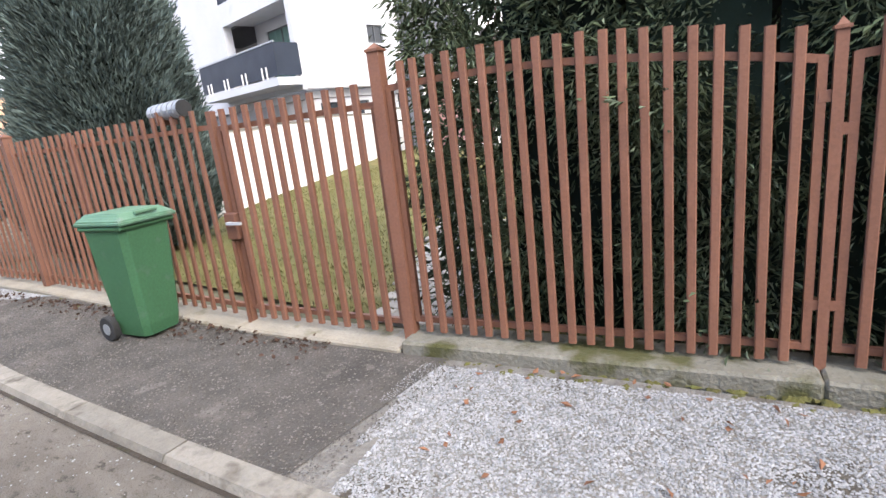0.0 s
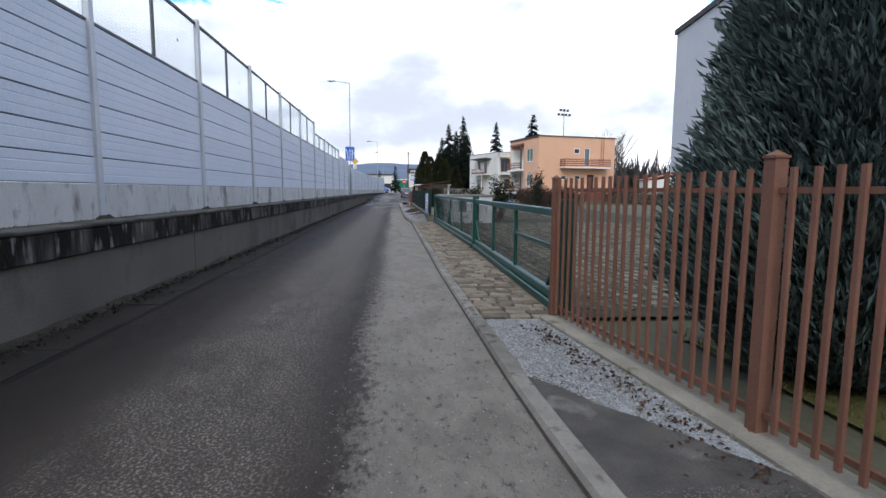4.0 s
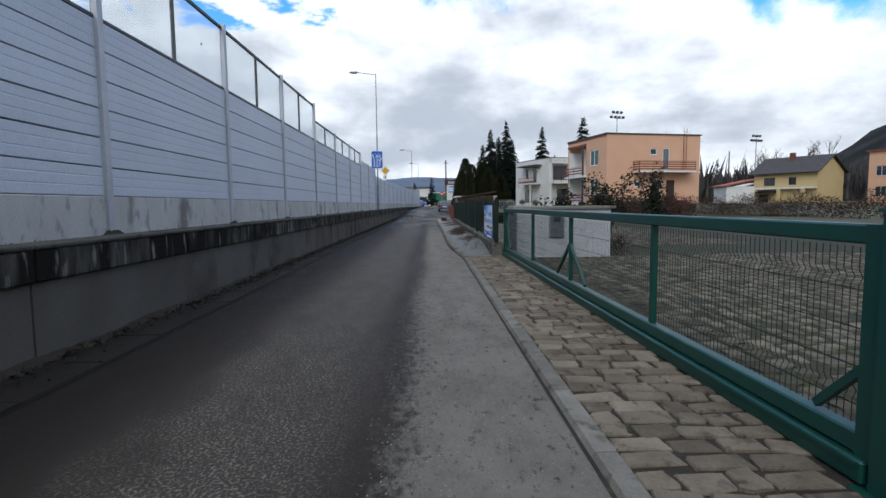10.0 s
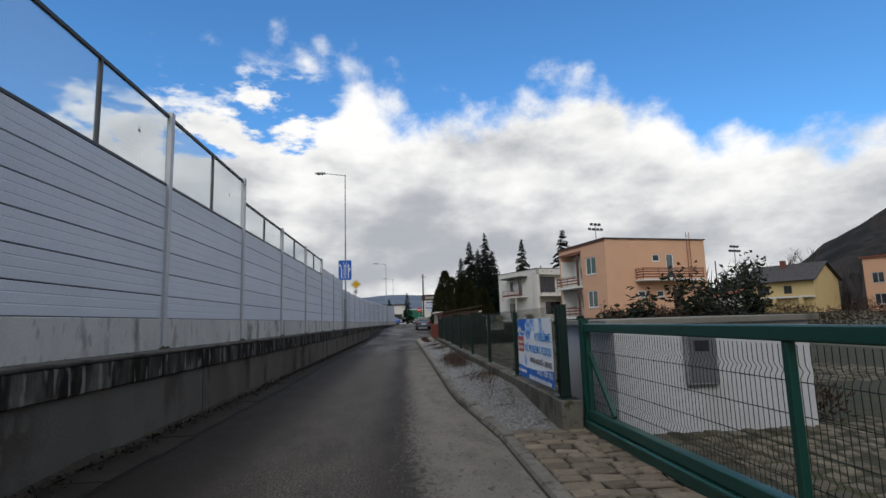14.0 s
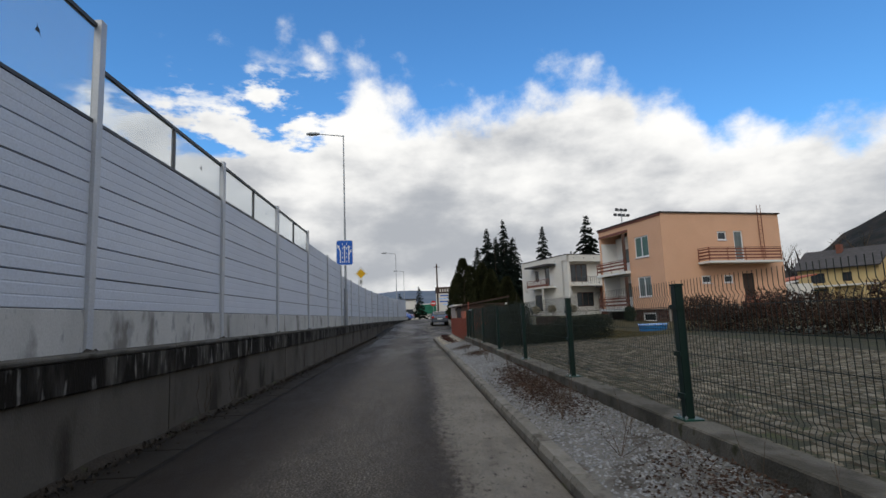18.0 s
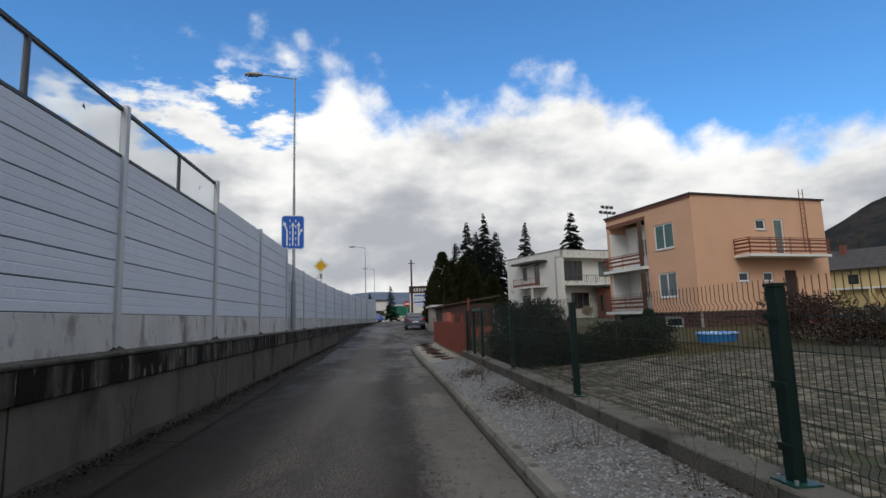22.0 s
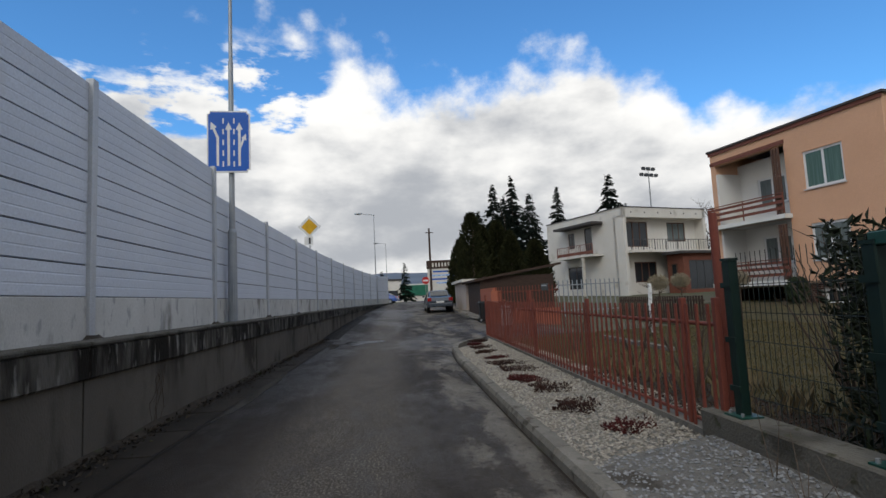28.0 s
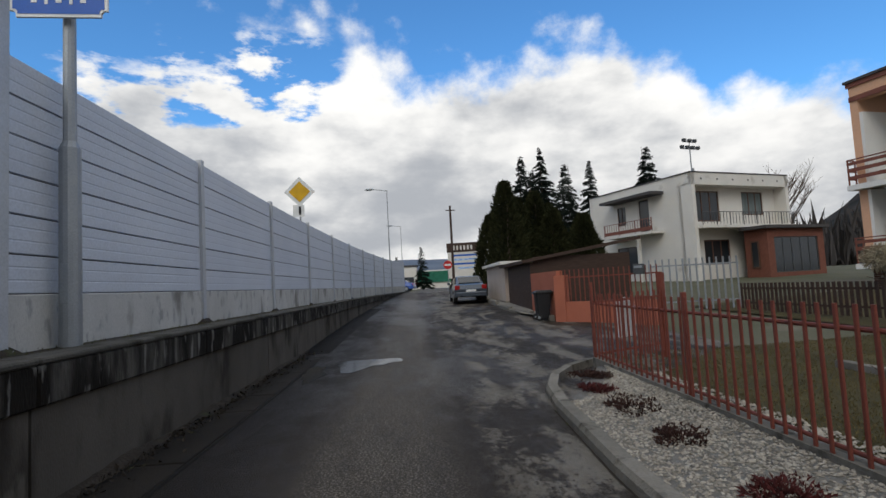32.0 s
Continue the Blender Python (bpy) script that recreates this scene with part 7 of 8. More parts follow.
# bed plants
for k, (x, y, r, mat) in enumerate(((-69.3, 1.55, 0.24, "sedum_dark"), (-68.4, 1.3, 0.2, "sedum"), (-67.5, 1.35, 0.3, "sedum_dark"), (-66.4, 1.3, 0.26, "sedum_dark"), (-65.2, 1.32, 0.22, "sedum"),
                                    (-64.3, 1.35, 0.28, "sedum_dark"), (-63.4, 1.4, 0.32, "sedum_dark"), (-62.4, 1.2, 0.26, "sedum"), (-61.6, 1.35, 0.36, "sedum_dark"), (-60.4, 1.3, 0.3, "sedum_dark"), (-59.4, 1.45, 0.25, "sedum"))):
    t = thing("sedum_plant", flat(x, y, 0, 0.13), "low dark red mat of sedum in the pebble bed" if mat == "sedum" else "dark brown creeping plant in the pebble bed", "plant", "bed plants")
    n = 900
    r *= rng.uniform(0.85, 1.15)
    ang, rr = rng.uniform(0, 6.28, n), 0.95 * r * rng.uniform(0, 1, n) ** 0.6
    rr *= 1 + 0.28 * np.sin(2 * ang + k) + 0.2 * np.sin(5 * ang + 2.3 * k)
    at = np.stack([1.2 * rr * np.cos(ang), rr * np.sin(ang), np.zeros(n)], 1)
    sprays("leaves", at, np.stack([np.cos(ang) * 0.7, np.sin(ang) * 0.7, np.full(n, 0.55)], 1) + rng.normal(0, 0.6, (n, 3)), 0.042 * rng.uniform(0.5, 1.4, n), 0.009, mat, t)

# small garden trees
def sapling(x, y, h, wrapped, label):
    t = thing("young_tree", flat(x, y, 0, rise(x, y)), label, "tree", "garden saplings")
    bm = rod((0, 0, 0), (0.02, 0, h * 0.8), 0.025, 0.016, 6)
    ang0 = rng.uniform(0, 6.28)
    for k in range(9):
        ang = ang0 + k * 0.7
        p = Vector((0.02, 0, h * (0.7 + 0.012 * k)))
        rod(p, p + Vector((0.28 * math.cos(ang), 0.28 * math.sin(ang), 0.25 * rng.uniform(-0.2, 1))), 0.01, 0.004, 4, bm)
    part("stem", bm, "bark", t)
    if wrapped:
        bm = bmesh.new()
        for k in range(9):
            z = h * 0.08 + k * h * 0.085
            rod((rng.normal(0, 0.008), rng.normal(0, 0.008), z), (rng.normal(0, 0.008), rng.normal(0, 0.008), z + h * 0.09), 0.055, 0.052, 9, bm)
        part("wrapping", bm, "sign_white", t, "white frost wrapping round the stem")
    else:
        n = 2600
        a = rng.normal(0, 1, (n, 3))
        a = a / np.linalg.norm(a, axis=1, keepdims=True) * rng.uniform(0.05, 0.27, (n, 1)) * np.array([1.15, 1.15, 0.9])
        sprays("crown", a + np.array([0, 0, h]), a + rng.normal(0, 0.1, (n, 3)) + np.array([0, 0, -0.06]), 0.07, 0.01, "straw", t)
    return t


sapling(-68.9, 6.4, 1.75, True, "young fruit tree with a white-wrapped stem")
sapling(-71.5, 8.0, 1.5, False, "small grafted tree with a pale ball crown")
sapling(-72.8, 9.5, 1.5, False, "small grafted tree with a pale ball crown")
sapling(-71.0, 10.5, 1.4, False, "small grafted tree with a pale ball crown")
for x, y, h in ((-66.0, 3.2, 1.1), (-63.5, 3.4, 1.3), (-61.0, 3.0, 1.2), (-60.0, 4.2, 1.9)):
    t = thing("bare_shrub", flat(x, y, 0, -0.02), "leafless garden shrub behind the red fence", "shrub", "garden shrubs")
    bm = bmesh.new()
    for k in range(16):
        ang = rng.uniform(0, 6.28)
        q = Vector((math.cos(ang) * 0.3 * h, math.sin(ang) * 0.3 * h, h * rng.uniform(0.6, 1)))
        rod((0, 0, 0), q, 0.012, 0.004, 4, bm)
        for j in range(3):
            s = q * rng.uniform(0.5, 0.95)
            rod(s, s + Vector((rng.normal(0, 0.12), rng.normal(0, 0.12), 0.2)), 0.005, 0.002, 3, bm)
    part("branching_stem", bm, "twig", t)
    part("foot", rod((0, 0, -0.05), (0, 0, 0.03), 0.06, 0.05, 6), "bark", t)
bed = stones("pebble_band", np.stack([rng.uniform(-69.8, -58.8, 5200), rng.uniform(2.02, 2.75, 5200)], 1), 0.01, 0.026, "pebble")
tagged(bed, "cream pebbles inside the red fence", "pebbles", kind="stuff")
n = 90000
at = np.stack([rng.uniform(-72, -58.4, n), rng.uniform(2.6, 11, n), np.zeros(n)], 1)
at[:, 2] = [rise(a, b) - 0.01 for a, b in at[:, :2]]
tagged(sprays("garden_grass_blades", at, np.stack([rng.normal(0, 0.6, n), rng.normal(0, 0.6, n), np.ones(n)], 1), 0.035 * rng.uniform(0.5, 1.4, n), 0.005, "garden_blade"), "dull winter grass behind the red fence", "grass", kind="stuff")
tagged(sheet("soil_bed", spaced([(-63.5, -58.7, 0.3)]), spaced([(2.12, 3.6, 0.25)]), lambda x, y: 0.015 + 0.03 * noise.noise((x * 2.2, y * 2.2, 3.0)), "soil"), "dark dug soil bed behind the red fence", "flower bed", kind="structure")
n = 2600
at = np.stack([rng.uniform(-63.4, -58.8, n), rng.uniform(2.3, 3.5, n), np.full(n, 0.03)], 1)
tagged(sprays("bed_litter", at, np.stack([rng.normal(0, 0.8, n), rng.normal(0, 0.8, n), rng.uniform(0.1, 1, n)], 1), 0.05, 0.007, "dry_leaf"), "dead brown leaves and stems on the soil bed", "litter", kind="stuff")
ctr = np.stack([rng.uniform(-64.5, -58.9, 26), rng.uniform(2.6, 3.9, 26)], 1)
n = 900
pick = ctr[rng.integers(0, 26, n)]
at = np.stack([pick[:, 0] + rng.normal(0, 0.09, n), pick[:, 1] + rng.normal(0, 0.09, n), np.full(n, 0.02)], 1)
tagged(sprays("dry_tufts", at, np.stack([rng.normal(0, 0.28, n), rng.normal(0, 0.28, n), np.ones(n)], 1), 0.26 * rng.uniform(0.3, 1.2, n), 0.0022, "dry_blade"), "pale dry grass tufts in the bed behind the red fence", "grass", kind="stuff")
edge_row = thing("stone_edging", flat(-69.4, 5.2, 0, rise(-69, 5.2) - 0.02), "row of pale stone slabs edging a garden bed", "edging")
for k in range(9):
    part("edging_slab", box(k * 0.42, k * 0.42 + 0.4, -0.06 + rng.normal(0, 0.015), 0.06, 0, 0.1 + rng.uniform(0, 0.03)), "kerb", edge_row, bevel=0.012)

# second boundary across the driveway: rendered wall with a red fence, dark shed wall, beige garage
fence2 = tagged(new("drive_wall"), "low terracotta-rendered wall with a red picket fence on it", "wall", kind="structure")
m, length = facing((-78.6, 3.7), (-76.2, 6.6))
ob = part("low_wall", box(0, length - 0.6, 0, 0.2, -0.1, 0.75), "terracotta", fence2)
ob.matrix_basis = m
for k in range(20):
    ob = link_mesh("picket", red_picket, None, fence2)
    ob.matrix_basis = m @ pose(0.1 + k * 0.155, 0.06, 0.68)
ob = part("rail", box(0, length - 0.6, 0.08, 0.11, 1.5, 1.54), "red_paint", fence2)
ob.matrix_basis = m
ob = part("gate_pillar", box(-0.1, 0.25, -0.05, 0.3, -0.1, 1.6), "terracotta", fence2)
ob.matrix_basis = m
part("tall_wall", box(-82.3, -78.6, 3.68, 3.88, 0.0, 1.75), "terracotta", fence2)
t = thing("letter_box", flat(-77.0, 5.72, 50, 1.5), "small dark metal letter box on the fence", "letter box")
part("case", box(-0.15, 0.15, -0.14, 0.0, 0.0, 0.3), "dark_rail", t, bevel=0.01)
part("flap", box(-0.12, 0.12, -0.15, -0.142, 0.18, 0.25), "zinc", t)
t = thing("garden_shed", flat(-87.3, 3.7, 0, rise(-85, 4) - 0.1), "low dark brown wooden shed with a sloping roof", "shed")
part("wall", box(0, 4.95, 0, 0.15, 0, 1.95), "wood_dark", t)
part("side", box(4.8, 4.95, 0.15, 4.0, 0, 2.2), "wood_dark", t)
part("roof", beam((2.4, -0.35, 2.02), (2.4, 4.4, 2.75), 5.6, 0.12), "wood_dark", t)
t = thing("garage", flat(-93.6, 3.55, 0, rise(-90, 4) - 0.15), "beige rendered garage with a flat pale roof edge", "garage")
part("wall_body", box(0, 6.2, 0, 5.0, 0, 2.05), "beige", t)
part("roof", box(-0.2, 6.4, -0.25, 5.2, 2.05, 2.2), "old_white", t)
part("plinth", box(-0.03, 6.23, -0.04, 5.03, -0.1, 0.25), "concrete", t)
wheeled_bin(-79.3, 3.35, 180, "bin_black", "bin_black", "black plastic wheeled bin by the driveway wall", 1.0)
strip("side_pavement", spaced([(-104, -79.2, 1.0)]), lambda x: 3.42 if x > -81 else 3.05, lambda x: 3.7, 0.1, "concrete", "narrow pavement before the garage", "pavement")

# light green metal fence pieces by the porch
t = thing("metal_gate", flat(-79.0, 6.9, 85, rise(-79, 8)), "grey-green steel bar gate leaning in the garden", "gate")
for k in range(14):
    part("bar", box(k * 0.22, k * 0.22 + 0.05, -0.015, 0.015, 0.05, 1.75), "zinc", t)
for z in (0.3, 1.5):
    part("rail", box(0, 2.95, 0.016, 0.04, z, z + 0.05), "zinc", t)
t = thing("picket_fence", flat(-78.4, 9.6, 2, rise(-75, 9.6)), "weathered brown wooden picket fence in the garden", "fence")
for k in range(38):
    part("slat", box(k * 0.17, k * 0.17 + 0.09, -0.012, 0.012, 0.05, 0.9), "wood_dark", t)
for z in (0.25, 0.7):
    part("rail", box(0, 6.4, 0.014, 0.05, z, z + 0.06), "wood_dark", t)

# lamp and road signs on the far side of the barrier's foot
def street_lamp(x, y, z, top, arm, label, turn=0.0, r=0.1):
    t = thing("street_lamp", flat(x, y, turn, z), label, "street lamp", "street lamps")
    h = top - z
    part("base", rod((0, 0, 0), (0, 0, 2.3), r * 1.15, r * 1.1, 14), "zinc", t)
    bm = rod((0, 0, 2.3), (0, 0, 2.38), r * 1.1, r * 0.75, 14)
    rod((0, 0, 2.38), (0, 0, h * 0.55), r * 0.72, r * 0.62, 12, bm)
    rod((0, 0, h * 0.55), (0, 0, h), r * 0.5, r * 0.38, 12, bm)
    part("pole", bm, "zinc", t)
    bm = rod((0, 0.05, h - 0.06), (0, -arm, h + 0.12), 0.035, 0.03, 8)
    part("arm", bm, "zinc", t)
    bm = bmesh.new()
    for k, (a, b) in enumerate(((0.05, 0.07), (0.12, 0.1), (0.14, 0.1), (0.08, 0.06))):
        y0 = -arm - 0.28 * k
        ring = [(a, 0), (a * 0.7, b), (-a * 0.7, b), (-a, 0), (-a * 0.7, -b * 0.7), (a * 0.7, -b * 0.7)]
        vs = [bm.verts.new((px, y0, h + 0.13 + pz)) for px, pz in ring]
        if k:
            for i in range(6):
                bm.faces.new((last[i], last[(i + 1) % 6], vs[(i + 1) % 6], vs[i]))
        else:
            bm.faces.new(vs)
        last = vs
    bm.faces.new(last[::-1])
    head = part("lamp_head", bm, "zinc", t)
    part("lens", box(-0.07, 0.07, -arm - 0.7, -arm - 0.2, h + 0.035, h + 0.065), "curtain", head)
    return t


lamp = street_lamp(-68.31, -4.78, 1.0, 13.4, 1.55, "tall grey steel street lamp on the wall top")
part("door", box(0.095, 0.12, -0.05, 0.05, 0.5, 0.95), "zinc", lamp, bevel=0.005)
street_lamp(-112.0, -3.1, 0.9, 10.9, 1.25, "grey steel street lamp far down the lane", r=0.09)
street_lamp(-142.0, -2.6, 1.0, 10.9, 1.25, "grey steel street lamp far down the lane", r=0.09)

sign = thing("lane_sign", pose(-68.18, -4.8, 5.62, 0, 0, 4) @ Matrix.Diagonal((1, 0.88, 0.94, 1)), "blue rectangular lane-arrangement road sign with white arrows", "road sign")
bm = box(0, 0.03, -0.6, 0.6, -0.86, 0.86)
bmesh.ops.bevel(bm, geom=[e for e in bm.edges if abs(e.verts[0].co.x - e.verts[1].co.x) > 0.01], offset=0.08, segments=3, affect="EDGES")
part("plate", bm, "sign_white", sign)
bm = box(0.031, 0.034, -0.56, 0.56, -0.82, 0.82)
bmesh.ops.bevel(bm, geom=[e for e in bm.edges if abs(e.verts[0].co.x - e.verts[1].co.x) > 0.001], offset=0.06, segments=3, affect="EDGES")
part("field", bm, "sign_blue", sign)


def sign_bar(p, q, w):
    bm = beam((0.037, p[0], p[1]), (0.037, q[0], q[1]), 0.004, w)
    part("arrow_bar", bm, "sign_white", sign)


def arrow_head(y, z, s, ang=0.0):
    pts = [(-s, 0), (s, 0), (0, s * 2.1)]
    c, d = math.cos(ang), math.sin(ang)
    me = bpy.data.meshes.new("arrow_head")
    me.from_pydata([(0.0392, y + a * c - b * d, z + a * d + b * c) for a, b in pts], [], [(0, 1, 2)])
    link_mesh("arrow_head", me, M["sign_white"], sign)


for y in (0.0, 0.3):
    sign_bar((y, -0.68), (y, 0.35), 0.07)
    arrow_head(y, 0.33, 0.1)
sign_bar((-0.3, -0.68), (-0.3, 0.12), 0.07)
sign_bar((-0.3, 0.1), (-0.42, 0.38), 0.07)
arrow_head(-0.41, 0.36, 0.1, 0.4)
sign_bar((0.31, -0.2), (0.42, 0.08), 0.06)
arrow_head(0.42, 0.06, 0.08, -0.4)
for y in (-0.15, 0.15):
    for k in range(5):
        sign_bar((y, -0.7 + k * 0.3), (y, -0.55 + k * 0.3), 0.04)
for z in (-0.5, 0.5):
    part("bracket", box(-0.1, 0.0, -0.09, 0.09, z - 0.03, z + 0.03), "zinc", sign)

t = thing("priority_sign", flat(-83.5, -5.35, 0, 0.4), "yellow and white diamond priority road sign on a pole", "road sign")
part("pole", rod((0, 0, -0.5), (0, 0, 5.7), 0.035, n=10), "zinc", t)
for s, mat, x in ((0.62, "sign_white", 0.05), (0.43, "sign_yellow", 0.065)):
    bm = bmesh.new()
    slab([(s, 0), (0, s), (-s, 0), (0, -s)], 0, 0.014, bm)
    ob = part("plate", bm, mat, t)
    ob.matrix_basis = pose(x, 0, 5.2, 0, 90, 0)
bm = bmesh.new()
slab([(-0.24, -0.28), (0.24, -0.28), (0.24, 0.18), (-0.24, 0.18)], 0, 0.012, bm)
ob = part("extra_plate", bm, "sign_white", t)
ob.matrix_basis = pose(0.05, 0, 4.42, 0, 90, 0)
part("extra_stroke", box(0.064, 0.068, -0.05, 0.05, 4.25, 4.6), "ink", t)


# parked cars
def car(x, y, yaw, mat, label, z, parked_lights=True):
    t = thing("car", flat(x, y, yaw, z), label, "car")
    prof = [(-2.15, 0.35), (-2.2, 0.75), (-2.05, 0.98), (-1.7, 1.05), (-0.95, 1.42), (0.1, 1.47), (0.65, 1.4), (1.35, 0.98), (2.0, 0.86), (2.2, 0.62), (2.15, 0.32)]
    bm = bmesh.new()
    rows = []
    for sy, tuck in ((-0.86, 1), (-0.72, 0), (0.72, 0), (0.86, 1)):
        row = []
        for px, pz in prof:
            yy = sy
            if pz > 1.0:
                yy = sy * (0.86 - 0.12 * (pz - 1.0) / 0.47) if tuck else sy * 0.84
            zz = pz - (0.04 if tuck else 0.0)
            row.append(bm.verts.new((px * (0.985 if tuck else 1), yy, zz)))
        rows.append(row)
    for a, b in zip(rows, rows[1:]):
        for k in range(len(prof)):
            j = (k + 1) % len(prof)
            bm.faces.new((a[k], a[j], b[j], b[k]))
    bm.faces.new(rows[0][::-1])
    bm.faces.new(rows[-1])
    bmesh.ops.recalc_face_normals(bm, faces=bm.faces[:])
    part("body", bm, mat, t)
    part("rear_window", beam((-1.66, 0, 1.085), (-1.02, 0, 1.39), 1.15, 0.03), "window", t)
    part("windscreen", beam((0.74, 0, 1.36), (1.28, 0, 1.04), 1.2, 0.03), "window", t)
    for sy in (-1, 1):
        bm = bmesh.new()
        v = [bm.verts.new((px, sy * yy, pz)) for px, yy, pz in ((-1.35, 0.775, 1.04), (-0.9, 0.7, 1.36), (0.55, 0.69, 1.36), (1.05, 0.775, 1.02))]
        bm.faces.new(v)
        part("side_window", bm, "window", t)
        part("tail_light", box(-2.2, -2.1, sy * 0.7 - 0.13, sy * 0.7 + 0.13, 0.72, 0.95), "tail", t, bevel=0.02)
        part("mirror", box(0.7, 0.86, sy * 0.95 - 0.08, sy * 0.95 + 0.08, 1.0, 1.14), mat, t, bevel=0.03)
        for wx in (-1.35, 1.35):
            bm = rod((wx, sy * 0.66, 0.32), (wx, sy * 0.88, 0.32), 0.32, n=20)
            wheel = part("wheel", bm, "rubber", t)
            part("rim", rod((wx, sy * 0.87, 0.32), (wx, sy * 0.895, 0.32), 0.2, n=14), "zinc", wheel)
    part("bumper", box(-2.27, -2.12, -0.8, 0.8, 0.35, 0.6), mat, t, bevel=0.04)
    part("number_plate", box(-2.285, -2.272, -0.26, 0.26, 0.62, 0.73), "sign_white", t)
    return t


car(-91.4, 2.05, 180, "car_grey", "dark grey estate car parked at the roadside", rise(-91, 2))
car(-128.0, -3.0, 255, "car_blue", "bright blue car at the far junction", rise(-128, -3))

# far end: billboard, utility pole, stop sign, low green hoarding
t = thing("billboard", flat(-121.0, 4.0, 90, rise(-121, 4) - 0.06), "large pale advertising hoarding on a dark frame", "billboard")
part("board", box(-2.6, 2.6, -0.1, 0.1, 1.6, 5.3), "old_white", t)
part("top_band", box(-2.7, 2.7, -0.15, 0.12, 5.3, 6.6), "wood_dark", t)
for k in range(6):
    part("pale_bar", box(-1.8 + k * 0.5, -1.55 + k * 0.5, -0.17, -0.152, 5.6, 6.2), "old_white", t)
for k, (w, z) in enumerate(((1.7, 4.7), (2.0, 4.1), (1.9, 3.5), (1.2, 2.9))):
    part("text_bar", box(-w, w, -0.115, -0.102, z, z + 0.25), "sign_blue" if k % 2 == 0 else "banner_light", t)
for x in (-2.2, 2.2):
    part("leg", box(x - 0.1, x + 0.1, -0.08, 0.08, 0, 1.6), "wood_dark", t)
t.matrix_basis = flat(-121.0, 5.1, 82, rise(-121, 4) - 0.06) @ Matrix.Scale(0.8, 4)
t = thing("utility_pole", flat(-112.0, 2.9, 0, rise(-112, 2.9) - 0.06), "dark wooden utility pole with a crossarm", "utility pole")
part("shaft", rod((0, 0, 0), (0, 0, 8.2), 0.14, 0.1, 10), "wood_dark", t)
part("crossarm", box(-0.05, 0.05, -0.45, 0.45, 7.7, 7.78), "wood_dark", t)
t = thing("stop_sign", flat(-106.0, 2.0, 0, rise(-106, 2)), "red octagonal stop sign seen down the lane", "road sign")
part("pole", rod((0, 0, 0), (0, 0, 2.6), 0.03, n=8), "zinc", t)
bm = rod((0.04, 0, 2.3), (0.055, 0, 2.3), 0.38, n=8)
part("plate", bm, "sign_red", t)
part("word_bar", box(0.056, 0.06, -0.26, 0.26, 2.22, 2.38), "sign_white", t)
t = thing("market_building", flat(-190.0, 6.0, 90, rise(-190, 6) - 0.06), "low commercial building with a green front far away", "building")
part("hall", box(-16, 16, 0, 12, 0, 4.5), "old_white", t)
part("green_front", box(-6, 8, -0.3, -0.02, 1.5, 4.2), "tarp_green", t)
part("window_band", box(-15, -7, -0.2, -0.02, 1.0, 3.0), "window", t)
t = thing("far_building", flat(-215.0, -12.0, 90, rise(-215, -12) - 0.06), "pale commercial building at the end of the lane", "building")
part("hall", box(-10, 12, 0, 12, 0, 6.5), "old_white", t)
part("window_band", box(-9, 11, -0.2, -0.02, 2.2, 3.4), "window", t)
part("roof_band", box(-10.2, 12.2, -0.3, 12, 6.5, 7.0), "roof_dark", t)
fir_tree(-150, 0.5, 7.5, 1.8, "small dark spruce at the far junction", whorls=14)
fir_tree(-158, -4.0, 6.5, 1.8, "small dark spruce at the far junction", whorls=14)

# stadium light masts behind the houses
for x, y, h in ((-141, 43.5, 21.0), (-150, 82, 16.5), (-168, 18, 17.0)):
    t = thing("floodlight_mast", flat(x, y, 20, 0), "slender sports-ground floodlight mast", "floodlight mast", "floodlight masts")
    part("shaft", rod((0, 0, 0), (0, 0, h), 0.16, 0.09, 8), "zinc", t)
    for k, z in enumerate((h - 0.2, h + 0.9)):
        part("crossbar", box(-0.05, 0.05, -2.0 + 0.6 * k, 2.0 - 0.6 * k, z, z + 0.1), "zinc", t)
        for j in range(4 if k == 0 else 3):
            y0 = -1.7 + 1.13 * j + 0.55 * k
            part("lamp", box(-0.15, 0.25, y0 - 0.3, y0 + 0.3, z + 0.1, z + 0.55), "dark_rail", t)
    part("mast_top", rod((0, 0, h), (0, 0, h + 1.0), 0.07, 0.05, 6), "zinc", t)
t = thing("net_pole", flat(-120, 58, 0, 0), "tall dark pole behind the yard", "pole")
part("shaft", rod((0, 0, 0), (0, 0, 11), 0.13, 0.1, 8), "wood_dark", t)
part("cap", rod((0, 0, 11), (0, 0, 11.1), 0.12, 0.1, 8), "zinc", t)

# puddles and manhole
def puddle(x, y, a, b, label):
    wob = [rng.uniform(0, 6.28) for _ in range(3)]
    pts = []
    for k in range(40):
        u = 2 * math.pi * k / 40
        r = 1 + 0.25 * math.sin(2 * u + wob[0]) + 0.16 * math.sin(5 * u + wob[1]) + 0.1 * math.sin(9 * u + wob[2])
        pts.append((x + a * r * math.cos(u), y + b * r * math.sin(u)))
    tagged(part("puddle", slab(pts, rise(x, y) - 0.02, rise(x, y) + 0.0085), "water"), label, "puddle", "puddles")


puddle(-73.6, -1.75, 1.5, 0.75, "shallow rain puddle on the asphalt")
puddle(-71.8, -2.75, 0.8, 0.2, "shallow rain puddle on the asphalt")
puddle(-63.5, -2.9, 1.6, 0.1, "narrow puddle beside the gutter")

# ---- small pieces: setts, gravel, pebbles ----
cobbles = tagged(new("cobbles"), "uneven worn stone setts before the sliding gates", "pavement", kind="structure")


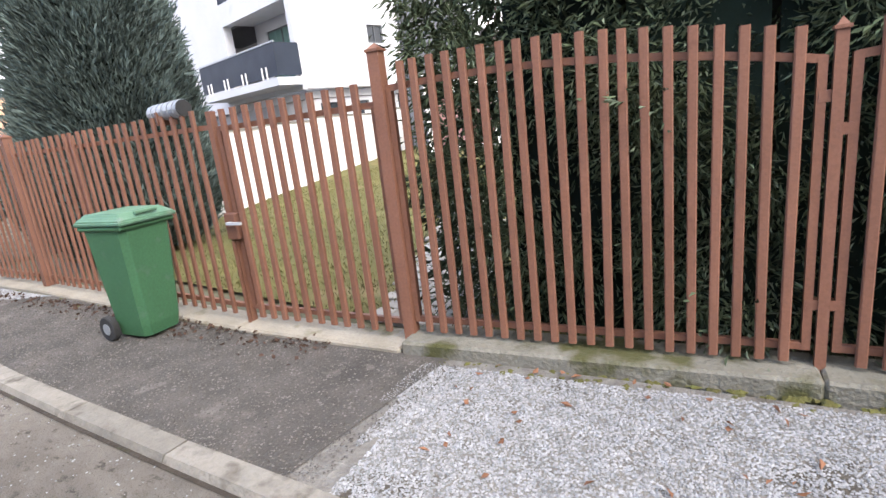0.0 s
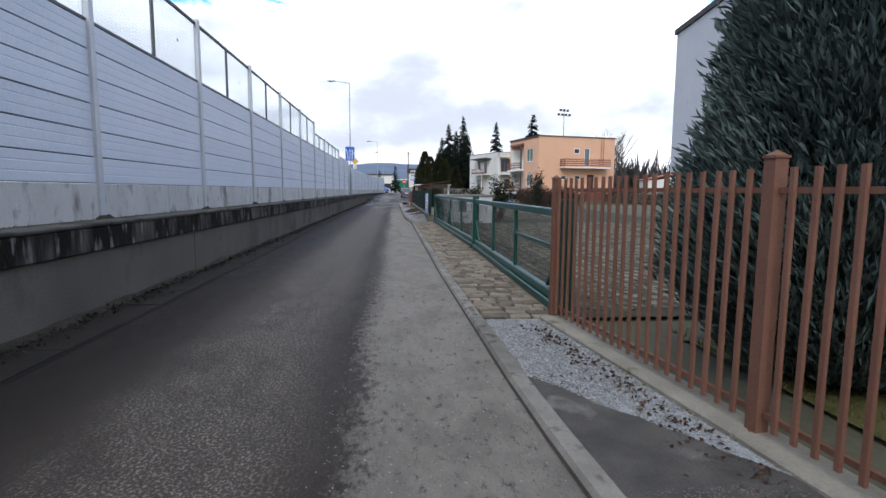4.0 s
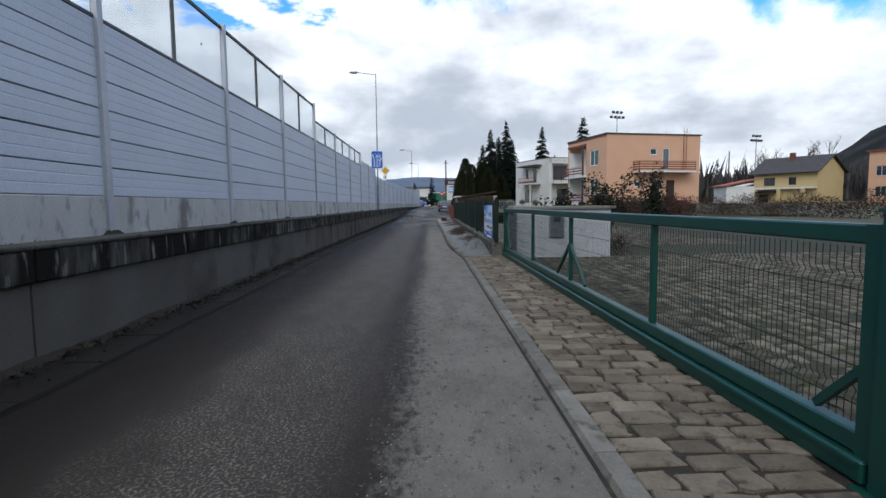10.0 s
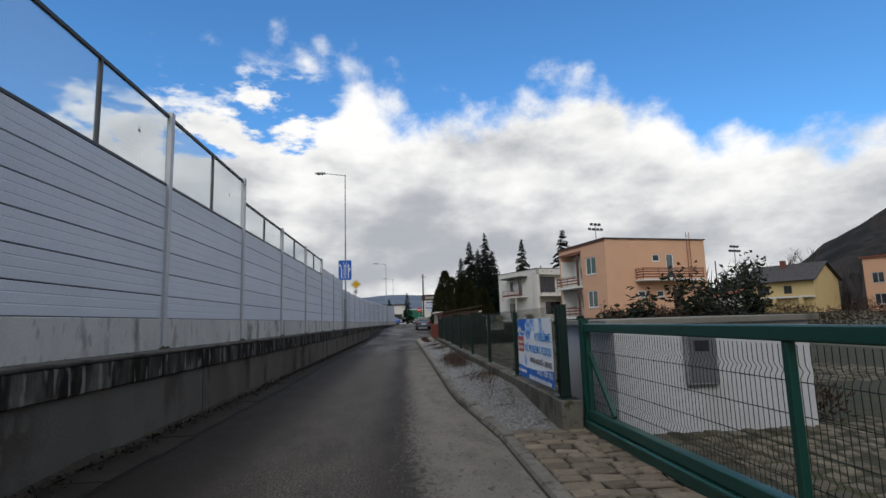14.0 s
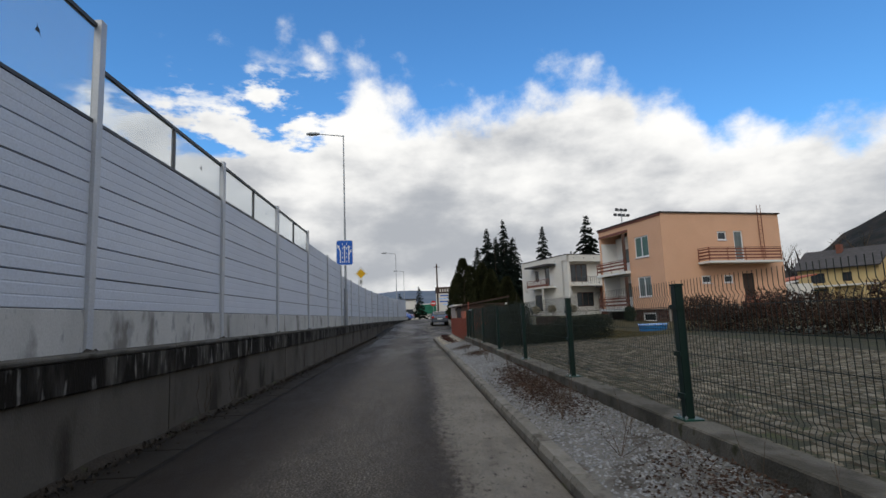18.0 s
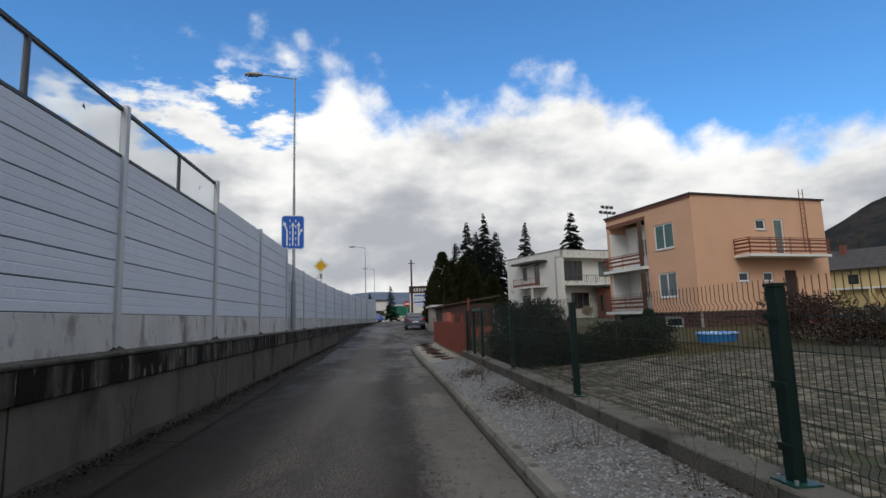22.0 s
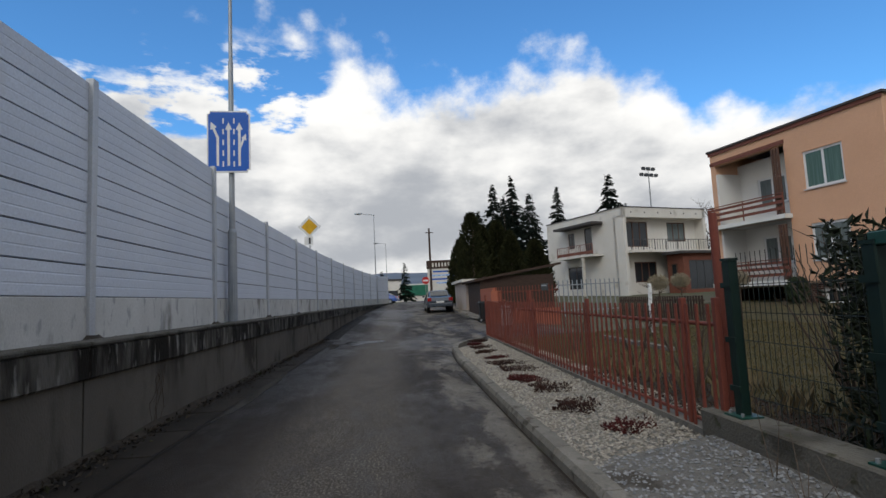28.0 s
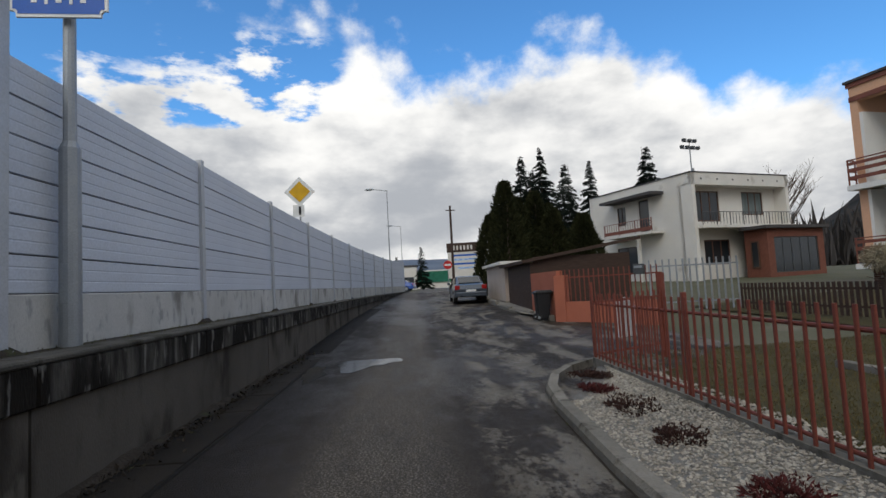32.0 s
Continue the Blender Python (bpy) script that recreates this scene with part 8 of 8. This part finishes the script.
def sett_mesh(seed, w, d):
    r = np.random.default_rng(seed)
    bm = bmesh.new()
    c = 0.011
    ring = [(-w + c, -d), (w - c, -d), (w, -d + c), (w, d - c), (w - c, d), (-w + c, d), (-w, d - c), (-w, -d + c)]
    j = r.normal(0, 0.011, (8, 2))
    lo = [bm.verts.new((x + a, y + b, -0.05)) for (x, y), (a, b) in zip(ring, j)]
    hi = [bm.verts.new(((x + a) * 0.985, (y + b) * 0.98, 0.006 + r.normal(0, 0.002))) for (x, y), (a, b) in zip(ring, j)]
    top = [bm.verts.new(((x + a) * 0.92, (y + b) * 0.88, 0.016 + r.normal(0, 0.0025))) for (x, y), (a, b) in zip(ring, j)]
    for a, b in ((lo, hi), (hi, top)):
        for k in range(8):
            bm.faces.new((a[k], a[(k + 1) % 8], b[(k + 1) % 8], b[k]))
    bm.faces.new(top)
    me = bpy.data.meshes.new("sett")
    bm.to_mesh(me)
    bm.free()
    me.materials.append(M["cobble"])
    return me


setts = {k: [sett_mesh(10 * k + s, w, 0.08) for s in range(5)] for k, w in enumerate((0.085, 0.12, 0.16))}
WID = (0.085, 0.12, 0.16)
rest_v, rest_f = [], []
row_x = -14.0
count = 0
while row_x > -33.2:
    depth = 0.184
    y = kerb_y(row_x) + 0.16
    end = 2.2 if row_x > -33 else 2.05
    while y < end - 0.1:
        k = int(rng.integers(0, 3))
        w = WID[k]
        yy = y + w
        m = pose(row_x + 0.05 * math.sin(yy * 2.1 + row_x * 0.7) + rng.normal(0, 0.012), yy, 0.02 + rng.normal(0, 0.0025), rng.normal(0, 1.0), rng.normal(0, 1.0), 90 + rng.normal(0, 4.5))
        me = setts[k][int(rng.integers(0, 5))]
        if count < 300:
            ob = link_mesh("sett", me, None, cobbles)
            ob.matrix_basis = m
            count += 1
        else:
            k0 = len(rest_v)
            rest_v += [tuple(m @ v.co) for v in me.vertices]
            rest_f += [tuple(k0 + i for i in f.vertices) for f in me.polygons]
        y += 2 * w + 0.026
    row_x -= depth + 0.004
tagged(pydata("sett_rest", rest_v, rest_f, "cobble_stuff", cobbles), kind="stuff")


def scatter(name, n, x0, x1, ya, yb, z, size, mat, label, climb=0.0, ramp=None):
    x = rng.uniform(x0, x1, n)
    lo = np.array([ya(v) for v in x])
    hi = np.array([yb(v) for v in x])
    f = rng.uniform(0, 1, n)
    xy = np.stack([x, lo + (hi - lo) * f], 1)
    z = (z + climb * f)[:, None] * np.array([ramp(v) if ramp else 1.0 for v in x])[:, None]
    tagged(stones(name, xy, z, size, mat), label, "gravel", kind="stuff")


scatter("gravel", 60000, -5.45, -1.5, lambda x: kerb_y(x) + 0.16 + max(0, (-5.05 - x) * 2.2 + 0.12 * math.sin(x * 41)), lambda x: 2.72 + 0.2 * (x + 5.4), 0.012, 0.0078, "gravel", "loose pale crushed gravel")
scatter("gravel", 14000, -13.9, -10.2, lambda x: kerb_y(x) + 0.18 + max(0.0, x + 12.0) * 0.6, lambda x: max(2.05 + 0.11 * (x + 12), kerb_y(x) + 0.19 + max(0.0, x + 12.0) * 0.6), 0.012, 0.011, "gravel", "loose pale crushed gravel")
scatter("gravel", 21000, -58.6, -33.3, lambda x: kerb_y(x) + 0.16, lambda x: 1.72, 0.09, 0.015, "gravel", "loose pale crushed gravel", 0.15, verge_ramp)
scatter("loose_grit", 15000, -10.3, -5.2, lambda x: kerb_y(x) + 0.15, lambda x: 2.75 + 0.11 * (x + 5.35), 0.018, 0.0065, "grit", "loose grit on the asphalt apron")
scatter("pebbles", 21000, -69.8, -58.5, lambda x: kerb_y(x) + 0.17 if x > -68 else 0.98 + 0.55 * (-68 - x), lambda x: 1.9, 0.095, 0.0165, "pebble", "loose cream pebbles", 0.07)


scatter("road_grit", 36000, -64.0, -2.0, lambda x: -2.0, lambda x: kerb_y(x) - 0.02, 0.0, 0.0048, "grit", "loose grit and small stones on the asphalt")
scatter("road_grit", 9000, -34.0, -2.0, lambda x: -0.35, lambda x: kerb_y(x) - 0.02, 0.0, 0.006, "gravel", "pale grit on the dry side of the lane")


def yard_setts(x0, x1, y0, y1, turn):
    """Worn flat stones laid in wavering rows with wide mossy joints."""
    rows, cols = int((y1 - y0) / 0.23), int((x1 - x0) / 0.27)
    i, j = np.meshgrid(np.arange(cols), np.arange(rows), indexing="ij")
    x = x0 + 0.27 * (i + 0.5 * (j % 2)).ravel() + rng.normal(0, 0.02, cols * rows)
    y = y0 + 0.23 * j.ravel() + 0.05 * np.sin(x * 1.1) + rng.normal(0, 0.015, cols * rows)
    keep = rng.uniform(0, 1, len(x)) < 0.93
    x, y = x[keep], y[keep]
    near = (y < y0 + 0.8)
    if turn:
        for a, b in list(zip(x[near], y[near]))[:290]:
            ob = link_mesh("yard_sett", flat_setts[int(rng.integers(0, 5))], None, bpy.data.objects["yard"])
            ob.matrix_basis = pose(a, b, rise(a, b) - 0.012, rng.normal(0, 0.8), rng.normal(0, 0.8), rng.normal(0, 4))
        x, y = x[~near], y[~near]
    n = len(x)
    w, d = 0.105 * rng.uniform(0.75, 1.15, (n, 1)), 0.088 * rng.uniform(0.75, 1.1, (n, 1))
    ux, uy = np.array([[-1, 1, 1, -1]]), np.array([[-1, -1, 1, 1]])
    z = np.array([rise(a, b) for a, b in zip(x, y)])[:, None]
    low = np.stack([x[:, None] + ux * w + rng.normal(0, 0.012, (n, 4)), y[:, None] + uy * d + rng.normal(0, 0.012, (n, 4)), z - 0.03 + 0 * ux], -1)
    high = low + np.stack([-ux * 0.014 + 0 * w, -uy * 0.014 + 0 * w, 0.042 + rng.normal(0, 0.004, (n, 4))], -1)
    verts = np.concatenate([low, high], 1).reshape(-1, 3)
    f = np.array([(4, 5, 6, 7), (0, 1, 5, 4), (1, 2, 6, 5), (2, 3, 7, 6), (3, 0, 4, 7)])
    faces = (np.arange(n)[:, None, None] * 8 + f[None]).reshape(-1, 4)
    tagged(pydata("yard_setts", verts.tolist(), faces.tolist(), "yard_stone"), "pale worn stones set in mossy joints over the yard", "paving", kind="stuff")


flat_setts = []
for k in range(5):
    bm = box(-0.105, 0.105, -0.088, 0.088, -0.02, 0.022)
    for v in bm.verts:
        v.co += Vector((rng.normal(0, 0.012), rng.normal(0, 0.012), 0))
        if v.co.z > 0:
            v.co.x, v.co.y = v.co.x * 0.87, v.co.y * 0.85
    me = bpy.data.meshes.new("yard_sett")
    bm.to_mesh(me)
    bm.free()
    me.materials.append(M["yard_piece"])
    flat_setts.append(me)
yard_setts(-33.2, -14.2, 2.5, 14.0, 1)
yard_setts(-57.8, -36.2, 2.2, 11.0, 0)
# fallen leaves on the gravel and along the brown fence
n = 650
at = np.stack([rng.uniform(-13.5, -6.2, n), np.zeros(n), np.full(n, 0.03)], 1)
at[:, 1] = 2.78 + 0.125 * (at[:, 0] + 5.4) - np.abs(rng.normal(0.05, 0.13, n))
tagged(sprays("fence_foot_litter", at, np.stack([rng.normal(0, 1, n), rng.normal(0, 1, n), rng.uniform(0, 0.5, n)], 1), 0.04, 0.013, "dry_leaf"), "brown leaf litter along the fence's foot", "litter", kind="stuff")
n = 70
at = np.stack([rng.uniform(-5.2, -1.8, n), rng.uniform(1.9, 3.1, n), np.full(n, 0.032)], 1)
tagged(sprays("fallen_leaves", at, np.stack([rng.normal(0, 1, n), rng.normal(0, 1, n), rng.uniform(0, 0.2, n)], 1), 0.05, 0.012, "rust_leaf"), "rust-coloured fallen leaves on the gravel", "leaves", kind="stuff")
# dead leaves and weeds on the verge, litter along the wall's foot
n = 9000
ctr = np.array([(-42.6, 1.3), (-38.2, 1.45), (-41.6, 1.35), (-43.4, 1.4), (-44.6, 1.4), (-45.6, 1.5), (-43.0, 1.5), (-44.1, 1.3), (-51.0, 1.4), (-54.5, 1.3)])
pick = ctr[rng.integers(0, len(ctr), n)]
at = np.stack([pick[:, 0] + rng.normal(0, 0.5, n), np.clip(pick[:, 1] + rng.normal(0, 0.2, n), 0.85, 1.7), 0.115 + 0.15 * np.clip((pick[:, 1] - 0.85) / 0.9, 0, 1)], 1)
at[:, 2] = 0.11 + 0.15 * np.clip((at[:, 1] - 0.8) / 0.92, 0, 1)
at[at[:, 0] > -20, 2] = 0.03
tagged(sprays("dead_leaves", at, np.stack([rng.normal(0, 1, n), rng.normal(0, 1, n), rng.uniform(0, 0.4, n)], 1), 0.034, 0.008, "dry_leaf"), "dead leaves and dry weeds on the verge", "litter", kind="stuff")
n = 8000
at = np.stack([rng.uniform(-85, 8, n), -3.55 + np.abs(rng.normal(0, 0.14, n)), np.full(n, 0.012)], 1)
tagged(sprays("wall_foot_litter", at, np.stack([rng.normal(0, 1, n), rng.normal(0, 0.5, n), rng.uniform(0, 0.6, n)], 1), 0.06, 0.02, "soil"), "dark leaf litter along the wall's foot", "litter", kind="stuff")
for k in range(40):
    x = -34.5 - k * 0.6 + rng.normal(0, 0.2)
    t = thing("dry_weed", flat(x, 1.15 + rng.uniform(0, 0.45), 0, 0.14), "dry upright weed stalk in the gravel", "weed", "verge weeds")
    bm = bmesh.new()
    for j in range(int(rng.integers(3, 7))):
        q = Vector((rng.normal(0, 0.1), rng.normal(0, 0.08), rng.uniform(0.15, 0.62)))
        rod((0, 0, 0), q, 0.0034, 0.0016, 3, bm)
        for i in range(3):
            s = q * rng.uniform(0.4, 0.95)
            rod(s, s + Vector((rng.normal(0, 0.04), rng.normal(0, 0.04), 0.05)), 0.0015, 0.001, 3, bm)
    tagged(part("dry_stem", bm, "twig", t), kind="stuff")
n = 3000
at = np.stack([rng.uniform(-85, 8, n), rng.normal(-4.75, 0.14, n), np.full(n, SOIL_Z)], 1)
tagged(sprays("wall_top_weeds", at, np.stack([rng.normal(0, 0.5, n), rng.normal(0, 0.5, n), np.ones(n)], 1), 0.035, 0.008, "moss"), "moss and weeds on the wall top", "weeds", kind="stuff")

# dead creepers clinging to the retaining wall, dry grass along the gutter
for k, x in enumerate((-43.2, -44.4, -50.2, -53.4, -61.5)):
    t = thing("dead_creeper", flat(x, WALL_Y + 0.012), "dead brown creeper clinging to the concrete wall", "creeper", "wall creepers")
    bm = bmesh.new()
    for j in range(int(rng.integers(3, 6))):
        p = Vector((rng.normal(0, 0.12), 0, 0.02))
        for i in range(7):
            q = p + Vector((rng.normal(0, 0.05), 0, rng.uniform(0.05, 0.12)))
            if q.z > 0.72:
                break
            rod(p, q, 0.003, 0.0025, 4, bm)
            if rng.uniform() < 0.6:
                rod(q, q + Vector((rng.normal(0, 0.07), rng.uniform(0, 0.02), rng.uniform(-0.02, 0.07))), 0.003, 0.0015, 3, bm)
            p = q
    tagged(part("stem_tangle", bm, "bark", t), kind="stuff")
n = 3200
at = np.stack([rng.uniform(-85, 8, n), -3.58 + np.abs(rng.normal(0, 0.05, n)), np.full(n, 0.01)], 1)
clump = np.sin(at[:, 0] * 2.3) + np.sin(at[:, 0] * 0.83 + 1) + rng.normal(0, 0.5, n) > 0.5
at = at[clump]
n = len(at)
tagged(sprays("gutter_grass", at, np.stack([rng.normal(0, 0.5, n), np.abs(rng.normal(0, 0.5, n)), np.ones(n)], 1), 0.03, 0.006, "soil"), "dry grass tufts along the wall's foot", "grass", kind="stuff")
